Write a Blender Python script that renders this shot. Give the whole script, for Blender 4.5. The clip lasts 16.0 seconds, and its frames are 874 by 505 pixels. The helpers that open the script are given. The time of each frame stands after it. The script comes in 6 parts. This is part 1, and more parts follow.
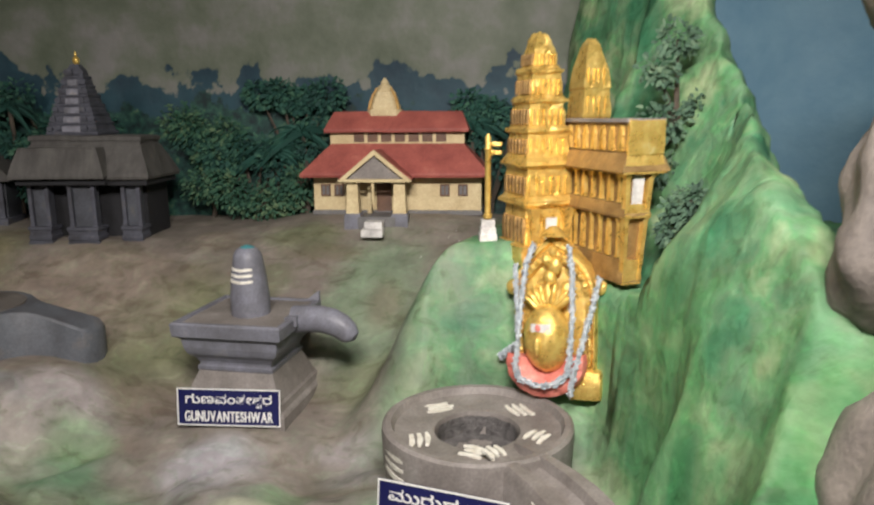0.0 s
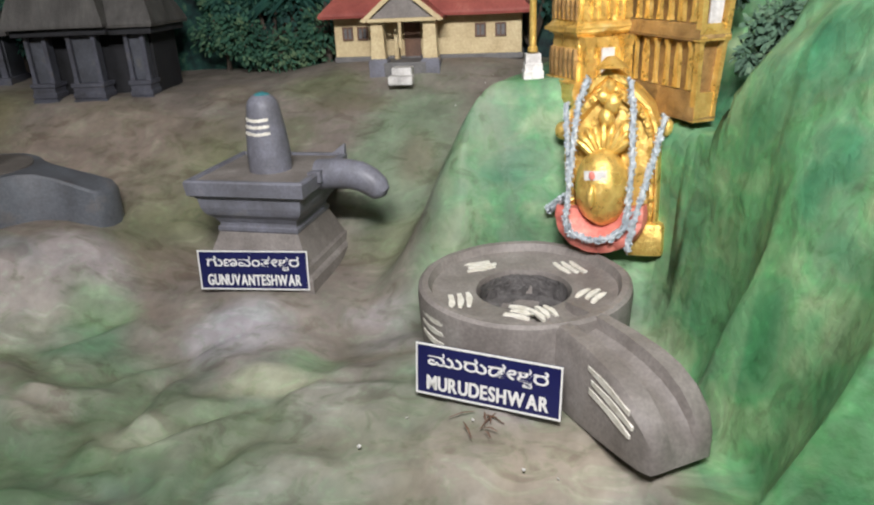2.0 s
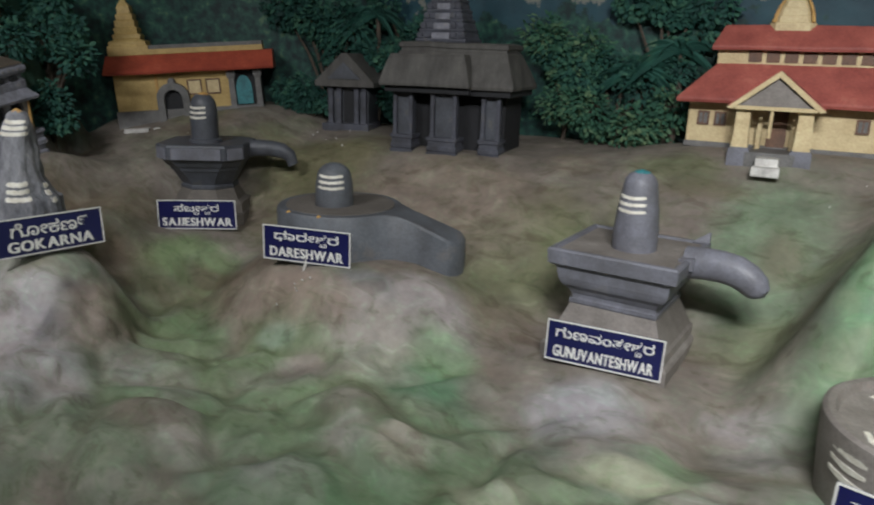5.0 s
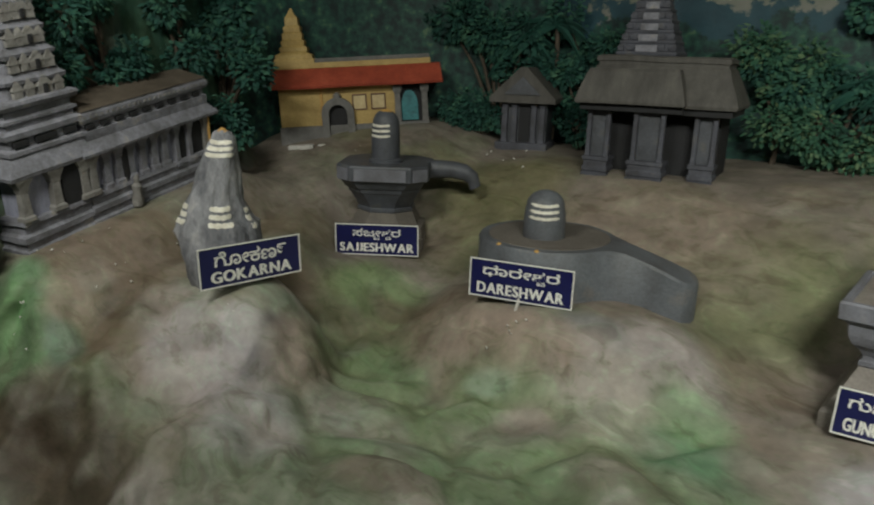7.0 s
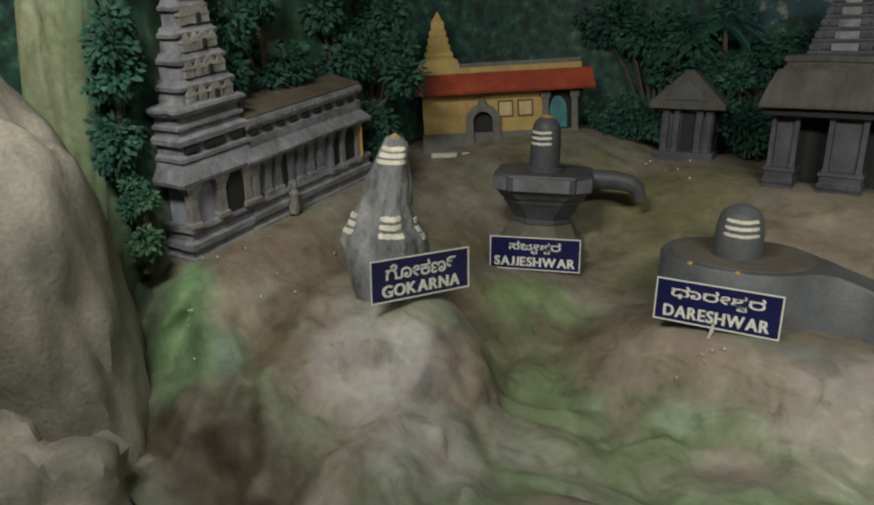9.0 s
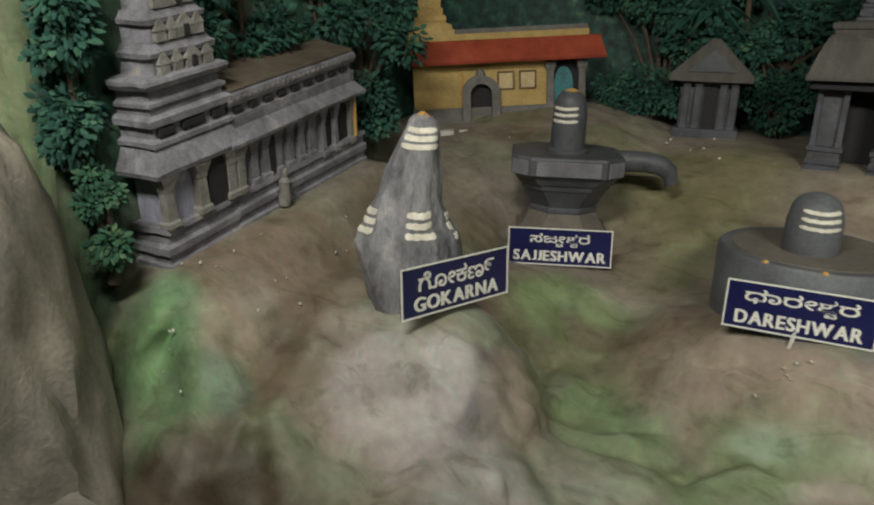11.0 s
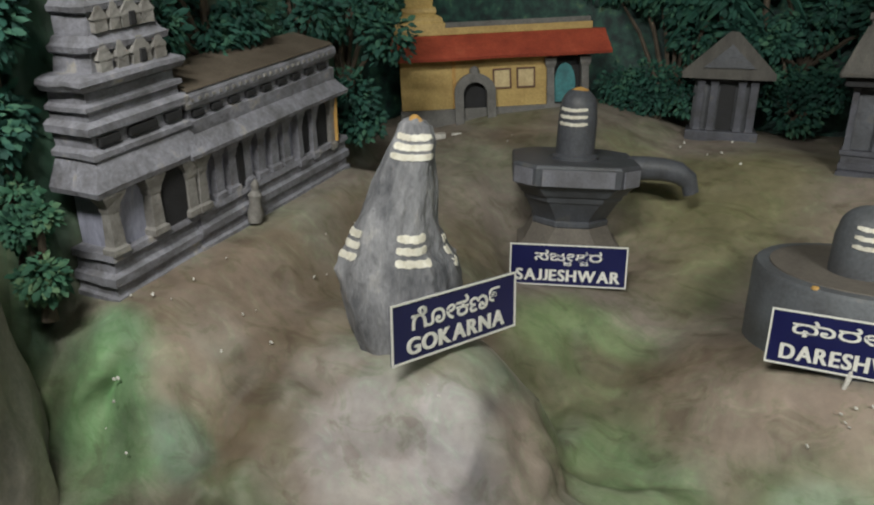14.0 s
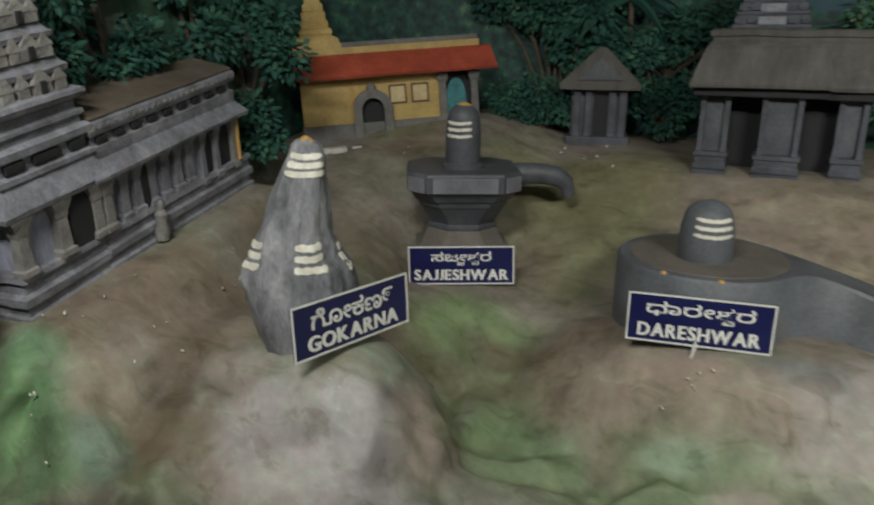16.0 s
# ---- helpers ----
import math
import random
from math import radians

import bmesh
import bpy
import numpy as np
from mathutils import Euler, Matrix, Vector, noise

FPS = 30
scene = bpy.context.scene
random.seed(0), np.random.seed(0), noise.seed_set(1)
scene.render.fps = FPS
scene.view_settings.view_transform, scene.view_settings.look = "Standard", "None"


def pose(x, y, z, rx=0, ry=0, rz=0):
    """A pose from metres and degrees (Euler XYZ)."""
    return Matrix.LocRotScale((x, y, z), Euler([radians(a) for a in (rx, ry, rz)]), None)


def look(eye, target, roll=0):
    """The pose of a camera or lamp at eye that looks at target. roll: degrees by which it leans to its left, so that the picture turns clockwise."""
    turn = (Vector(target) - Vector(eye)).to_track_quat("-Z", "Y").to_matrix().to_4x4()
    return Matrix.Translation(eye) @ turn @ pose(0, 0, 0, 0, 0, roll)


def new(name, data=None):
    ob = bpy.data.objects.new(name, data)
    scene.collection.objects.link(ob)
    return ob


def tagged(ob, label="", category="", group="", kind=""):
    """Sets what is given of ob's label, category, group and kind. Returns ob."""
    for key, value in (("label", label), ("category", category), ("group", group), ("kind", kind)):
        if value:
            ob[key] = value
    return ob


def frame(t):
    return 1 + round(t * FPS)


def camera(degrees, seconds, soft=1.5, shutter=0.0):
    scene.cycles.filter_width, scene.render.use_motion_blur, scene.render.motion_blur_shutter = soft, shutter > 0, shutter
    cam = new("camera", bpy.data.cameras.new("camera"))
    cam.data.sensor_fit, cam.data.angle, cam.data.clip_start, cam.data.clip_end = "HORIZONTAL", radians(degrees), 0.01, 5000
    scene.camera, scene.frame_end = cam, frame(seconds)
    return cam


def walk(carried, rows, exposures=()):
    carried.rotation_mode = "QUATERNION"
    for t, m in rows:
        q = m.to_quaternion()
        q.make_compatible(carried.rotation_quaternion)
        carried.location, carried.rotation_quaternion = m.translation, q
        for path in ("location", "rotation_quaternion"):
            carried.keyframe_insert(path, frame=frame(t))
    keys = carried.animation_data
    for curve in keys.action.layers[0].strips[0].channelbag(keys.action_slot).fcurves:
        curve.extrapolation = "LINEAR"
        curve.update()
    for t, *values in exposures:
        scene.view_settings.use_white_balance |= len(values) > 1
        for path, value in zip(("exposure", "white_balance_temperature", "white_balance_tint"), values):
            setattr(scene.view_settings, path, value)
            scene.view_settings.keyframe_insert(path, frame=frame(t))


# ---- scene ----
from mathutils.bvhtree import BVHTree

cam = camera(64.1, 16.0, soft=2.1, shutter=0.5)
PATH = [
    (0, (0.182, -0.034, 1.561), (0.002, 1.92, 1.177), -0.5),
    (0.5, (0.154, 0.048, 1.504), (-0.059, 1.976, 1.018), -0.6),
    (1, (0.152, 0.104, 1.474), (-0.069, 1.978, 0.813), -1.3),
    (1.5, (0.149, 0.132, 1.467), (-0.089, 1.981, 0.743), -1.9),
    (2, (0.147, 0.15, 1.463), (-0.122, 1.987, 0.719), -2.6),
    (2.5, (0.139, 0.176, 1.455), (-0.12, 1.995, 0.664), -2.7),
    (3, (0.103, 0.196, 1.467), (-0.254, 2.008, 0.699), -2.5),
    (3.5, (0.028, 0.193, 1.481), (-0.537, 1.97, 0.758), -1.7),
    (4, (-0.001, 0.174, 1.491), (-0.766, 1.904, 0.843), -1.7),
    (4.2, (-0.034, 0.169, 1.486), (-0.855, 1.882, 0.859), -0.0),
    (6.3, (-0.569, 0.036, 1.462), (-1.514, 1.721, 0.945), 1.8),
    (6.5, (-0.61, 0.066, 1.459), (-1.616, 1.714, 0.94), 1.3),
    (7, (-0.712, 0.118, 1.473), (-1.765, 1.731, 0.935), 1.6),
    (7.5, (-0.767, 0.125, 1.469), (-1.889, 1.686, 0.918), 1.8),
    (8, (-0.845, 0.09, 1.469), (-2.083, 1.561, 0.918), 1.4),
    (8.2, (-0.88, 0.088, 1.464), (-2.154, 1.534, 0.929), 1.3),
    (10.3, (-1.173, 0.116, 1.438), (-2.315, 1.673, 0.915), 1.1),
    (10.5, (-1.223, 0.131, 1.439), (-2.327, 1.695, 0.861), 1.3),
    (11, (-1.35, 0.189, 1.425), (-2.452, 1.75, 0.836), 1.6),
    (11.5, (-1.411, 0.264, 1.419), (-2.52, 1.811, 0.804), 1.5),
    (12, (-1.451, 0.322, 1.402), (-2.542, 1.871, 0.762), 1.3),
    (12.5, (-1.474, 0.355, 1.403), (-2.575, 1.886, 0.738), -0.1),
    (13, (-1.482, 0.364, 1.4), (-2.549, 1.937, 0.777), 0.9),
    (13.5, (-1.496, 0.363, 1.401), (-2.569, 1.938, 0.798), 1.4),
    (14, (-1.504, 0.372, 1.408), (-2.571, 1.956, 0.818), 1.5),
    (14.5, (-1.488, 0.369, 1.408), (-2.54, 1.975, 0.846), 2.1),
    (15, (-1.481, 0.369, 1.413), (-2.506, 2.0, 0.875), 2.1),
    (15.5, (-1.452, 0.352, 1.429), (-2.43, 2.01, 0.888), 1.1),
    (16, (-1.377, 0.282, 1.447), (-2.26, 1.985, 0.878), 0.4),
]
walk(cam, [(t, look(eye, target, roll)) for t, eye, target, roll in PATH],
     exposures=[(0, 0.0, 6500, 14), (1.5, 0.02, 6200, 12), (2.0, 0.02, 6100, 13), (3.5, -0.12, 5750, 18), (4.2, -0.16, 5800, 16), (6.3, -0.38, 6400, 0), (7.5, -0.38, 6650, 0), (8.2, -0.36, 6750, 1),
                (10.3, -0.22, 6800, 2), (11.5, 0.02, 6850, 4), (12.5, 0.15, 6600, 4), (14.5, 0.13, 6450, 4), (15.5, 0.0, 6400, 4), (16, -0.16, 6400, 3)])

# ---- world and lamps ----
world = bpy.data.worlds.new("gallery_air")
scene.world = world
world.use_nodes = True
world.node_tree.nodes["Background"].inputs[0].default_value = (0.5, 0.5, 0.5, 1)
world.node_tree.nodes["Background"].inputs[1].default_value = 0.05


def area_lamp(name, eye, target, sx, sy, watts, colour, spread=180):
    d = bpy.data.lights.new(name, "AREA")
    d.shape, d.size, d.size_y, d.energy, d.color, d.spread = "RECTANGLE", sx, sy, watts, colour, radians(spread)
    ob = new(name, d)
    ob.matrix_world = look(eye, target)
    return ob


area_lamp("tube_light", (0.15, -0.25, 2.58), (0.20, 1.9, 1.30), 0.9, 0.12, 27, (1.0, 0.965, 0.92), 96)
area_lamp("tube_light", (-1.85, -0.10, 2.58), (-2.75, 1.25, 1.05), 0.9, 0.12, 19, (1.0, 0.965, 0.92), 116)
# no such lamp is seen; added to brighten the cliff and golden temple
area_lamp("added_east_fill", (0.30, 0.12, 2.55), (0.45, 1.75, 1.4), 0.3, 0.3, 18, (1.0, 0.97, 0.92))


# ---- materials ----
def material(name, rough=0.6, metal=0.0):
    m = bpy.data.materials.new(name)
    m.use_nodes = True
    b = m.node_tree.nodes["Principled BSDF"]
    b.inputs["Roughness"].default_value, b.inputs["Metallic"].default_value = rough, metal
    return m, m.node_tree, b


def paint(name, base, dark, light=None, scale=18.0, rough=0.55, metal=0.0, bump=0.25, fine=140.0, speck=0.35, streak=(1, 1, 1)):
    """Hand-painted plaster: two tones in broad blotches, a finer grain, uneven gloss and a slight relief."""
    m, nt, b = material(name, rough, metal)
    n, k = nt.nodes, nt.links
    tc = n.new("ShaderNodeTexCoord")
    mp = n.new("ShaderNodeMapping")
    mp.inputs["Scale"].default_value = streak
    k.new(tc.outputs["Object"], mp.inputs[0])
    big = n.new("ShaderNodeTexNoise")
    big.inputs["Scale"].default_value, big.inputs["Detail"].default_value, big.inputs["Roughness"].default_value = scale, 6, 0.62
    small = n.new("ShaderNodeTexNoise")
    small.inputs["Scale"].default_value, small.inputs["Detail"].default_value = fine, 4
    k.new(mp.outputs[0], big.inputs[0])
    k.new(mp.outputs[0], small.inputs[0])
    ramp = n.new("ShaderNodeValToRGB")
    ramp.color_ramp.elements[0].position, ramp.color_ramp.elements[0].color = 0.33, (*dark, 1)
    ramp.color_ramp.elements[1].position, ramp.color_ramp.elements[1].color = 0.60, (*base, 1)
    if light:
        e = ramp.color_ramp.elements.new(0.74)
        e.color = (*light, 1)
    k.new(big.outputs[0], ramp.inputs[0])
    mix = n.new("ShaderNodeMix")
    mix.data_type, mix.blend_type = "RGBA", "OVERLAY"
    mix.inputs["Factor"].default_value = speck
    k.new(ramp.outputs[0], mix.inputs["A"])
    k.new(small.outputs[0], mix.inputs["B"])
    k.new(mix.outputs["Result"], b.inputs["Base Color"])
    gl = n.new("ShaderNodeMapRange")
    gl.inputs[3].default_value, gl.inputs[4].default_value = max(0.05, rough - 0.15), min(1, rough + 0.15)
    k.new(big.outputs[0], gl.inputs[0])
    k.new(gl.outputs[0], b.inputs["Roughness"])
    add = n.new("ShaderNodeMath")
    add.operation = "MULTIPLY_ADD"
    add.inputs[1].default_value = 0.35
    k.new(small.outputs[0], add.inputs[0])
    k.new(big.outputs[0], add.inputs[2])
    bp = n.new("ShaderNodeBump")
    bp.inputs["Strength"].default_value, bp.inputs["Distance"].default_value = bump, 0.01
    k.new(add.outputs[0], bp.inputs["Height"])
    k.new(bp.outputs[0], b.inputs["Normal"])
    return m


STONE = paint("dusty_grey_stone_paint", (0.185, 0.187, 0.220), (0.115, 0.113, 0.125), (0.235, 0.225, 0.225), 9, 0.5, bump=0.15)
HALL = paint("blue_grey_hall_paint", (0.30, 0.305, 0.39), (0.18, 0.184, 0.23), (0.37, 0.36, 0.37), 12, 0.65, bump=0.4, streak=(2, 2, 0.5))
STONE_DARK = paint("dark_slate_paint", (0.083, 0.088, 0.104), (0.053, 0.054, 0.06), (0.12, 0.115, 0.105), 11, 0.5)
DRUM_SLATE = paint("blue_slate_drum_paint", (0.125, 0.135, 0.152), (0.082, 0.083, 0.09), (0.165, 0.152, 0.145), 8, 0.55, bump=0.2)
STONE_BROWN = paint("brown_grey_stone_paint", (0.24, 0.215, 0.195), (0.155, 0.135, 0.12), (0.30, 0.275, 0.25), 9, 0.6)
STONE_ROUGH = paint("hole_rough_stone", (0.13, 0.12, 0.115), (0.06, 0.055, 0.052), None, 40, 0.8, bump=0.9)
ROCK = paint("streaked_rock_paint", (0.27, 0.27, 0.29), (0.075, 0.078, 0.09), (0.42, 0.405, 0.40), 14, 0.7, bump=0.8, streak=(1.2, 1.2, 0.55))
DTEMPLE = paint("dark_temple_grey", (0.083, 0.086, 0.108), (0.044, 0.043, 0.05), (0.125, 0.115, 0.10), 13, 0.7, bump=0.5)
DROOF = paint("dark_grey_roof_paint", (0.10, 0.094, 0.086), (0.06, 0.055, 0.05), (0.135, 0.125, 0.11), 9, 0.75, bump=0.5, streak=(3, 3, 0.7))
TEMPLE = paint("weathered_temple_stone", (0.225, 0.225, 0.262), (0.115, 0.113, 0.123), (0.34, 0.315, 0.275), 20, 0.7, bump=0.5)
TEMPLE_TRIM = paint("weathered_temple_trim", (0.24, 0.23, 0.22), (0.15, 0.14, 0.13), (0.31, 0.29, 0.25), 16, 0.7, bump=0.5)
DUST = paint("brown_roof_dust", (0.10, 0.08, 0.06), (0.065, 0.05, 0.036), (0.14, 0.115, 0.09), 12, 0.85)
DUST_PALE = paint("brown_grey_settled_dust", (0.15, 0.132, 0.115), (0.105, 0.092, 0.08), (0.18, 0.16, 0.14), 10, 0.8)
# near-black: the shade inside openings and under eaves, put into the colour
RECESS_SHADE = paint("recess_shade_black", (0.020, 0.020, 0.023), (0.012, 0.012, 0.013), None, 20, 0.8)
THATCH = paint("grey_roof_paint", (0.16, 0.15, 0.135), (0.10, 0.09, 0.08), (0.21, 0.195, 0.175), 9, 0.75, bump=0.5, streak=(3, 3, 0.7))
CREAM = paint("cream_wall_paint", (0.62, 0.50, 0.28), (0.50, 0.38, 0.20), (0.68, 0.56, 0.33), 14, 0.6, bump=0.15)
YELLOW = paint("ochre_wall_paint", (0.50, 0.355, 0.13), (0.40, 0.27, 0.09), (0.56, 0.41, 0.17), 14, 0.6, bump=0.15)
REDROOF = paint("faded_red_roof_paint", (0.36, 0.095, 0.072), (0.25, 0.062, 0.05), (0.42, 0.15, 0.11), 12, 0.55, bump=0.3)
REDROOF2 = paint("orange_red_roof_paint", (0.40, 0.075, 0.04), (0.28, 0.05, 0.03), (0.46, 0.11, 0.06), 14, 0.55, bump=0.3)
TRIM_BROWN = paint("brown_trim_paint", (0.16, 0.085, 0.05), (0.10, 0.055, 0.035), None, 20, 0.6)
GREYPAINT = paint("grey_plinth_paint", (0.17, 0.165, 0.16), (0.11, 0.105, 0.10), (0.23, 0.22, 0.21), 16, 0.7)
WHITESTONE = paint("chalky_white_paint", (0.66, 0.64, 0.60), (0.40, 0.38, 0.36), (0.74, 0.72, 0.68), 22, 0.65)
STRIPE = paint("white_stripe_paint", (0.78, 0.75, 0.66), (0.60, 0.56, 0.47), None, 45, 0.5, bump=0.4)
SAFFRON = paint("saffron_dab_paint", (0.55, 0.33, 0.10), (0.40, 0.22, 0.06), None, 30, 0.6)
TEAL = paint("teal_dab_paint", (0.05, 0.22, 0.24), (0.03, 0.13, 0.15), None, 30, 0.5)
GOLD = paint("gold_enamel", (0.86, 0.60, 0.17), (0.62, 0.38, 0.08), (0.93, 0.74, 0.32), 30, 0.30, metal=0.6, bump=0.5, fine=220)
# darker copy of GOLD: shade of the left-facing sides put into the colour
GOLD_SHADED = paint("brown_gold_shadowed_enamel", (0.40, 0.25, 0.095), (0.22, 0.13, 0.05), (0.48, 0.32, 0.13), 26, 0.42, metal=0.4, bump=0.5, fine=220)
PINK = paint("coral_pink_cloth_paint", (0.66, 0.21, 0.16), (0.52, 0.13, 0.10), (0.72, 0.30, 0.23), 25, 0.5)
SILVER = paint("silver_tinsel", (0.62, 0.66, 0.68), (0.36, 0.42, 0.47), (0.80, 0.82, 0.83), 90, 0.4, metal=0.35, bump=1.0)
NAVY = paint("navy_sign_vinyl", (0.012, 0.014, 0.085), (0.009, 0.010, 0.065), None, 8, 0.35, bump=0.03, speck=0.1)
SIGNWHITE = paint("white_sign_vinyl", (0.80, 0.79, 0.75), (0.72, 0.71, 0.66), None, 8, 0.4, bump=0.03, speck=0.1)
BOULDER_GREY = paint("grey_boulder_paint", (0.31, 0.285, 0.24), (0.16, 0.15, 0.135), (0.38, 0.35, 0.29), 5, 0.75, bump=0.6, fine=90)
BOULDER = paint("brown_boulder_paint", (0.26, 0.225, 0.19), (0.15, 0.13, 0.115), (0.34, 0.30, 0.255), 6, 0.75, bump=0.6, fine=90)
PLASTER = paint("gallery_wall_paint", (0.55, 0.53, 0.49), (0.47, 0.45, 0.41), None, 3, 0.7)
TILE = paint("gallery_floor_stone", (0.32, 0.30, 0.27), (0.24, 0.22, 0.20), None, 4, 0.35)
TRUNK = paint("brown_trunk_paint", (0.09, 0.07, 0.05), (0.05, 0.04, 0.03), None, 30, 0.8)


def leaf_paint(name, dark, mid, light):
    m, nt, b = material(name, 0.8)
    n, k = nt.nodes, nt.links
    g = n.new("ShaderNodeNewGeometry")
    r = n.new("ShaderNodeValToRGB")
    r.color_ramp.elements[0].color, r.color_ramp.elements[1].color = (*dark, 1), (*light, 1)
    e = r.color_ramp.elements.new(0.55)
    e.color = (*mid, 1)
    tc = n.new("ShaderNodeTexCoord")
    no = n.new("ShaderNodeTexNoise")
    no.inputs["Scale"].default_value = 9
    k.new(tc.outputs["Object"], no.inputs[0])
    a = n.new("ShaderNodeMath")
    a.operation = "MULTIPLY_ADD"
    a.inputs[1].default_value = 0.55
    k.new(g.outputs["Random Per Island"], a.inputs[0])
    s = n.new("ShaderNodeMath")
    s.operation = "MULTIPLY_ADD"
    s.inputs[1].default_value, s.inputs[2].default_value = 1.3, -0.4
    k.new(no.outputs[0], s.inputs[0])
    k.new(s.outputs[0], a.inputs[2])
    k.new(a.outputs[0], r.inputs[0])
    k.new(r.outputs[0], b.inputs["Base Color"])
    return m


LEAF = leaf_paint("deep_green_leaf_paint", (0.003, 0.020, 0.018), (0.012, 0.070, 0.050), (0.055, 0.14, 0.080))
LEAF_OLIVE = leaf_paint("olive_leaf_paint", (0.006, 0.038, 0.026), (0.026, 0.095, 0.052), (0.12, 0.18, 0.085))
LEAF_GREY = leaf_paint("grey_green_leaf_paint", (0.02, 0.045, 0.03), (0.06, 0.12, 0.07), (0.15, 0.22, 0.13))

# terrain: painted zones come from a colour layer, finer mottling from noise
TERRAIN, nt, b = material("painted_landscape", 0.6)
n, k = nt.nodes, nt.links
at = n.new("ShaderNodeAttribute")
at.attribute_name = "paint"
tc = n.new("ShaderNodeTexCoord")
n1 = n.new("ShaderNodeTexNoise")
n1.inputs["Scale"].default_value, n1.inputs["Detail"].default_value, n1.inputs["Roughness"].default_value = 9, 5, 0.5
n2 = n.new("ShaderNodeTexNoise")
n2.inputs["Scale"].default_value, n2.inputs["Detail"].default_value = 45, 3
k.new(tc.outputs["Object"], n1.inputs[0])
k.new(tc.outputs["Object"], n2.inputs[0])
mx = n.new("ShaderNodeMix")
mx.data_type, mx.blend_type = "RGBA", "OVERLAY"
mx.inputs["Factor"].default_value = 0.5
# the green knoll and cliff carry their own broken dabs of deep, mid and yellowish green
dab = n.new("ShaderNodeTexNoise")
dab.inputs["Scale"].default_value, dab.inputs["Detail"].default_value, dab.inputs["Roughness"].default_value, dab.inputs["Distortion"].default_value = 6.0, 4, 0.5, 0.15
k.new(tc.outputs["Object"], dab.inputs[0])
greens = n.new("ShaderNodeValToRGB")
greens.color_ramp.elements[0].position, greens.color_ramp.elements[0].color = 0.32, (0.015, 0.12, 0.055, 1)
greens.color_ramp.elements[1].position, greens.color_ramp.elements[1].color = 0.72, (0.37, 0.395, 0.25, 1)
for pos, col in ((0.41, (0.055, 0.185, 0.09, 1)), (0.47, (0.12, 0.215, 0.115, 1)), (0.52, (0.10, 0.27, 0.11, 1)), (0.60, (0.25, 0.335, 0.175, 1))):
    greens.color_ramp.elements.new(pos).color = col
k.new(dab.outputs[0], greens.inputs[0])
mg = n.new("ShaderNodeMix")
mg.data_type = "RGBA"
k.new(at.outputs["Alpha"], mg.inputs["Factor"])
k.new(at.outputs["Color"], mg.inputs["A"])
k.new(greens.outputs[0], mg.inputs["B"])
k.new(mg.outputs["Result"], mx.inputs["A"])
k.new(n1.outputs[0], mx.inputs["B"])
mx2 = n.new("ShaderNodeMix")
mx2.data_type, mx2.blend_type = "RGBA", "OVERLAY"
mx2.inputs["Factor"].default_value = 0.22
k.new(mx.outputs["Result"], mx2.inputs["A"])
k.new(n2.outputs[0], mx2.inputs["B"])
# loose brush strokes: dragged, hard-edged, in pale, green and earth tones
drag = n.new("ShaderNodeMapping")
drag.inputs["Scale"].default_value, drag.inputs["Rotation"].default_value = (1.0, 1.9, 1.4), (0.2, 0.1, 0.5)
k.new(tc.outputs["Object"], drag.inputs[0])
stroke = n.new("ShaderNodeTexNoise")
stroke.inputs["Scale"].default_value, stroke.inputs["Detail"].default_value, stroke.inputs["Roughness"].default_value, stroke.inputs["Distortion"].default_value = 8.5, 5, 0.62, 0.9
k.new(drag.outputs[0], stroke.inputs[0])
tones = n.new("ShaderNodeValToRGB")
tones.color_ramp.elements[0].position, tones.color_ramp.elements[0].color = 0.36, (0.27, 0.24, 0.205, 1)
tones.color_ramp.elements[1].position, tones.color_ramp.elements[1].color = 0.68, (0.74, 0.73, 0.74, 1)
for pos, col in ((0.43, (0.38, 0.45, 0.35, 1)), (0.47, (0.51, 0.50, 0.48, 1)), (0.56, (0.51, 0.52, 0.50, 1)), (0.60, (0.51, 0.62, 0.52, 1))):
    tones.color_ramp.elements.new(pos).color = col
k.new(stroke.outputs[0], tones.inputs[0])
mx3 = n.new("ShaderNodeMix")
mx3.data_type, mx3.blend_type = "RGBA", "OVERLAY"
mx3.inputs["Factor"].default_value = 0.55
k.new(mx2.outputs["Result"], mx3.inputs["A"])
k.new(tones.outputs[0], mx3.inputs["B"])
k.new(mx3.outputs["Result"], b.inputs["Base Color"])
gl = n.new("ShaderNodeMapRange")
gl.inputs[3].default_value, gl.inputs[4].default_value = 0.52, 0.82
k.new(n1.outputs[0], gl.inputs[0])
k.new(gl.outputs[0], b.inputs["Roughness"])
ad = n.new("ShaderNodeMath")
ad.operation = "MULTIPLY_ADD"
ad.inputs[1].default_value = 0.25
k.new(n2.outputs[0], ad.inputs[0])
k.new(n1.outputs[0], ad.inputs[2])
bp = n.new("ShaderNodeBump")
bp.inputs["Strength"].default_value, bp.inputs["Distance"].default_value = 0.4, 0.02
lump = n.new("ShaderNodeMath")
lump.operation = "MULTIPLY"
k.new(dab.outputs[0], lump.inputs[0])
k.new(at.outputs["Alpha"], lump.inputs[1])
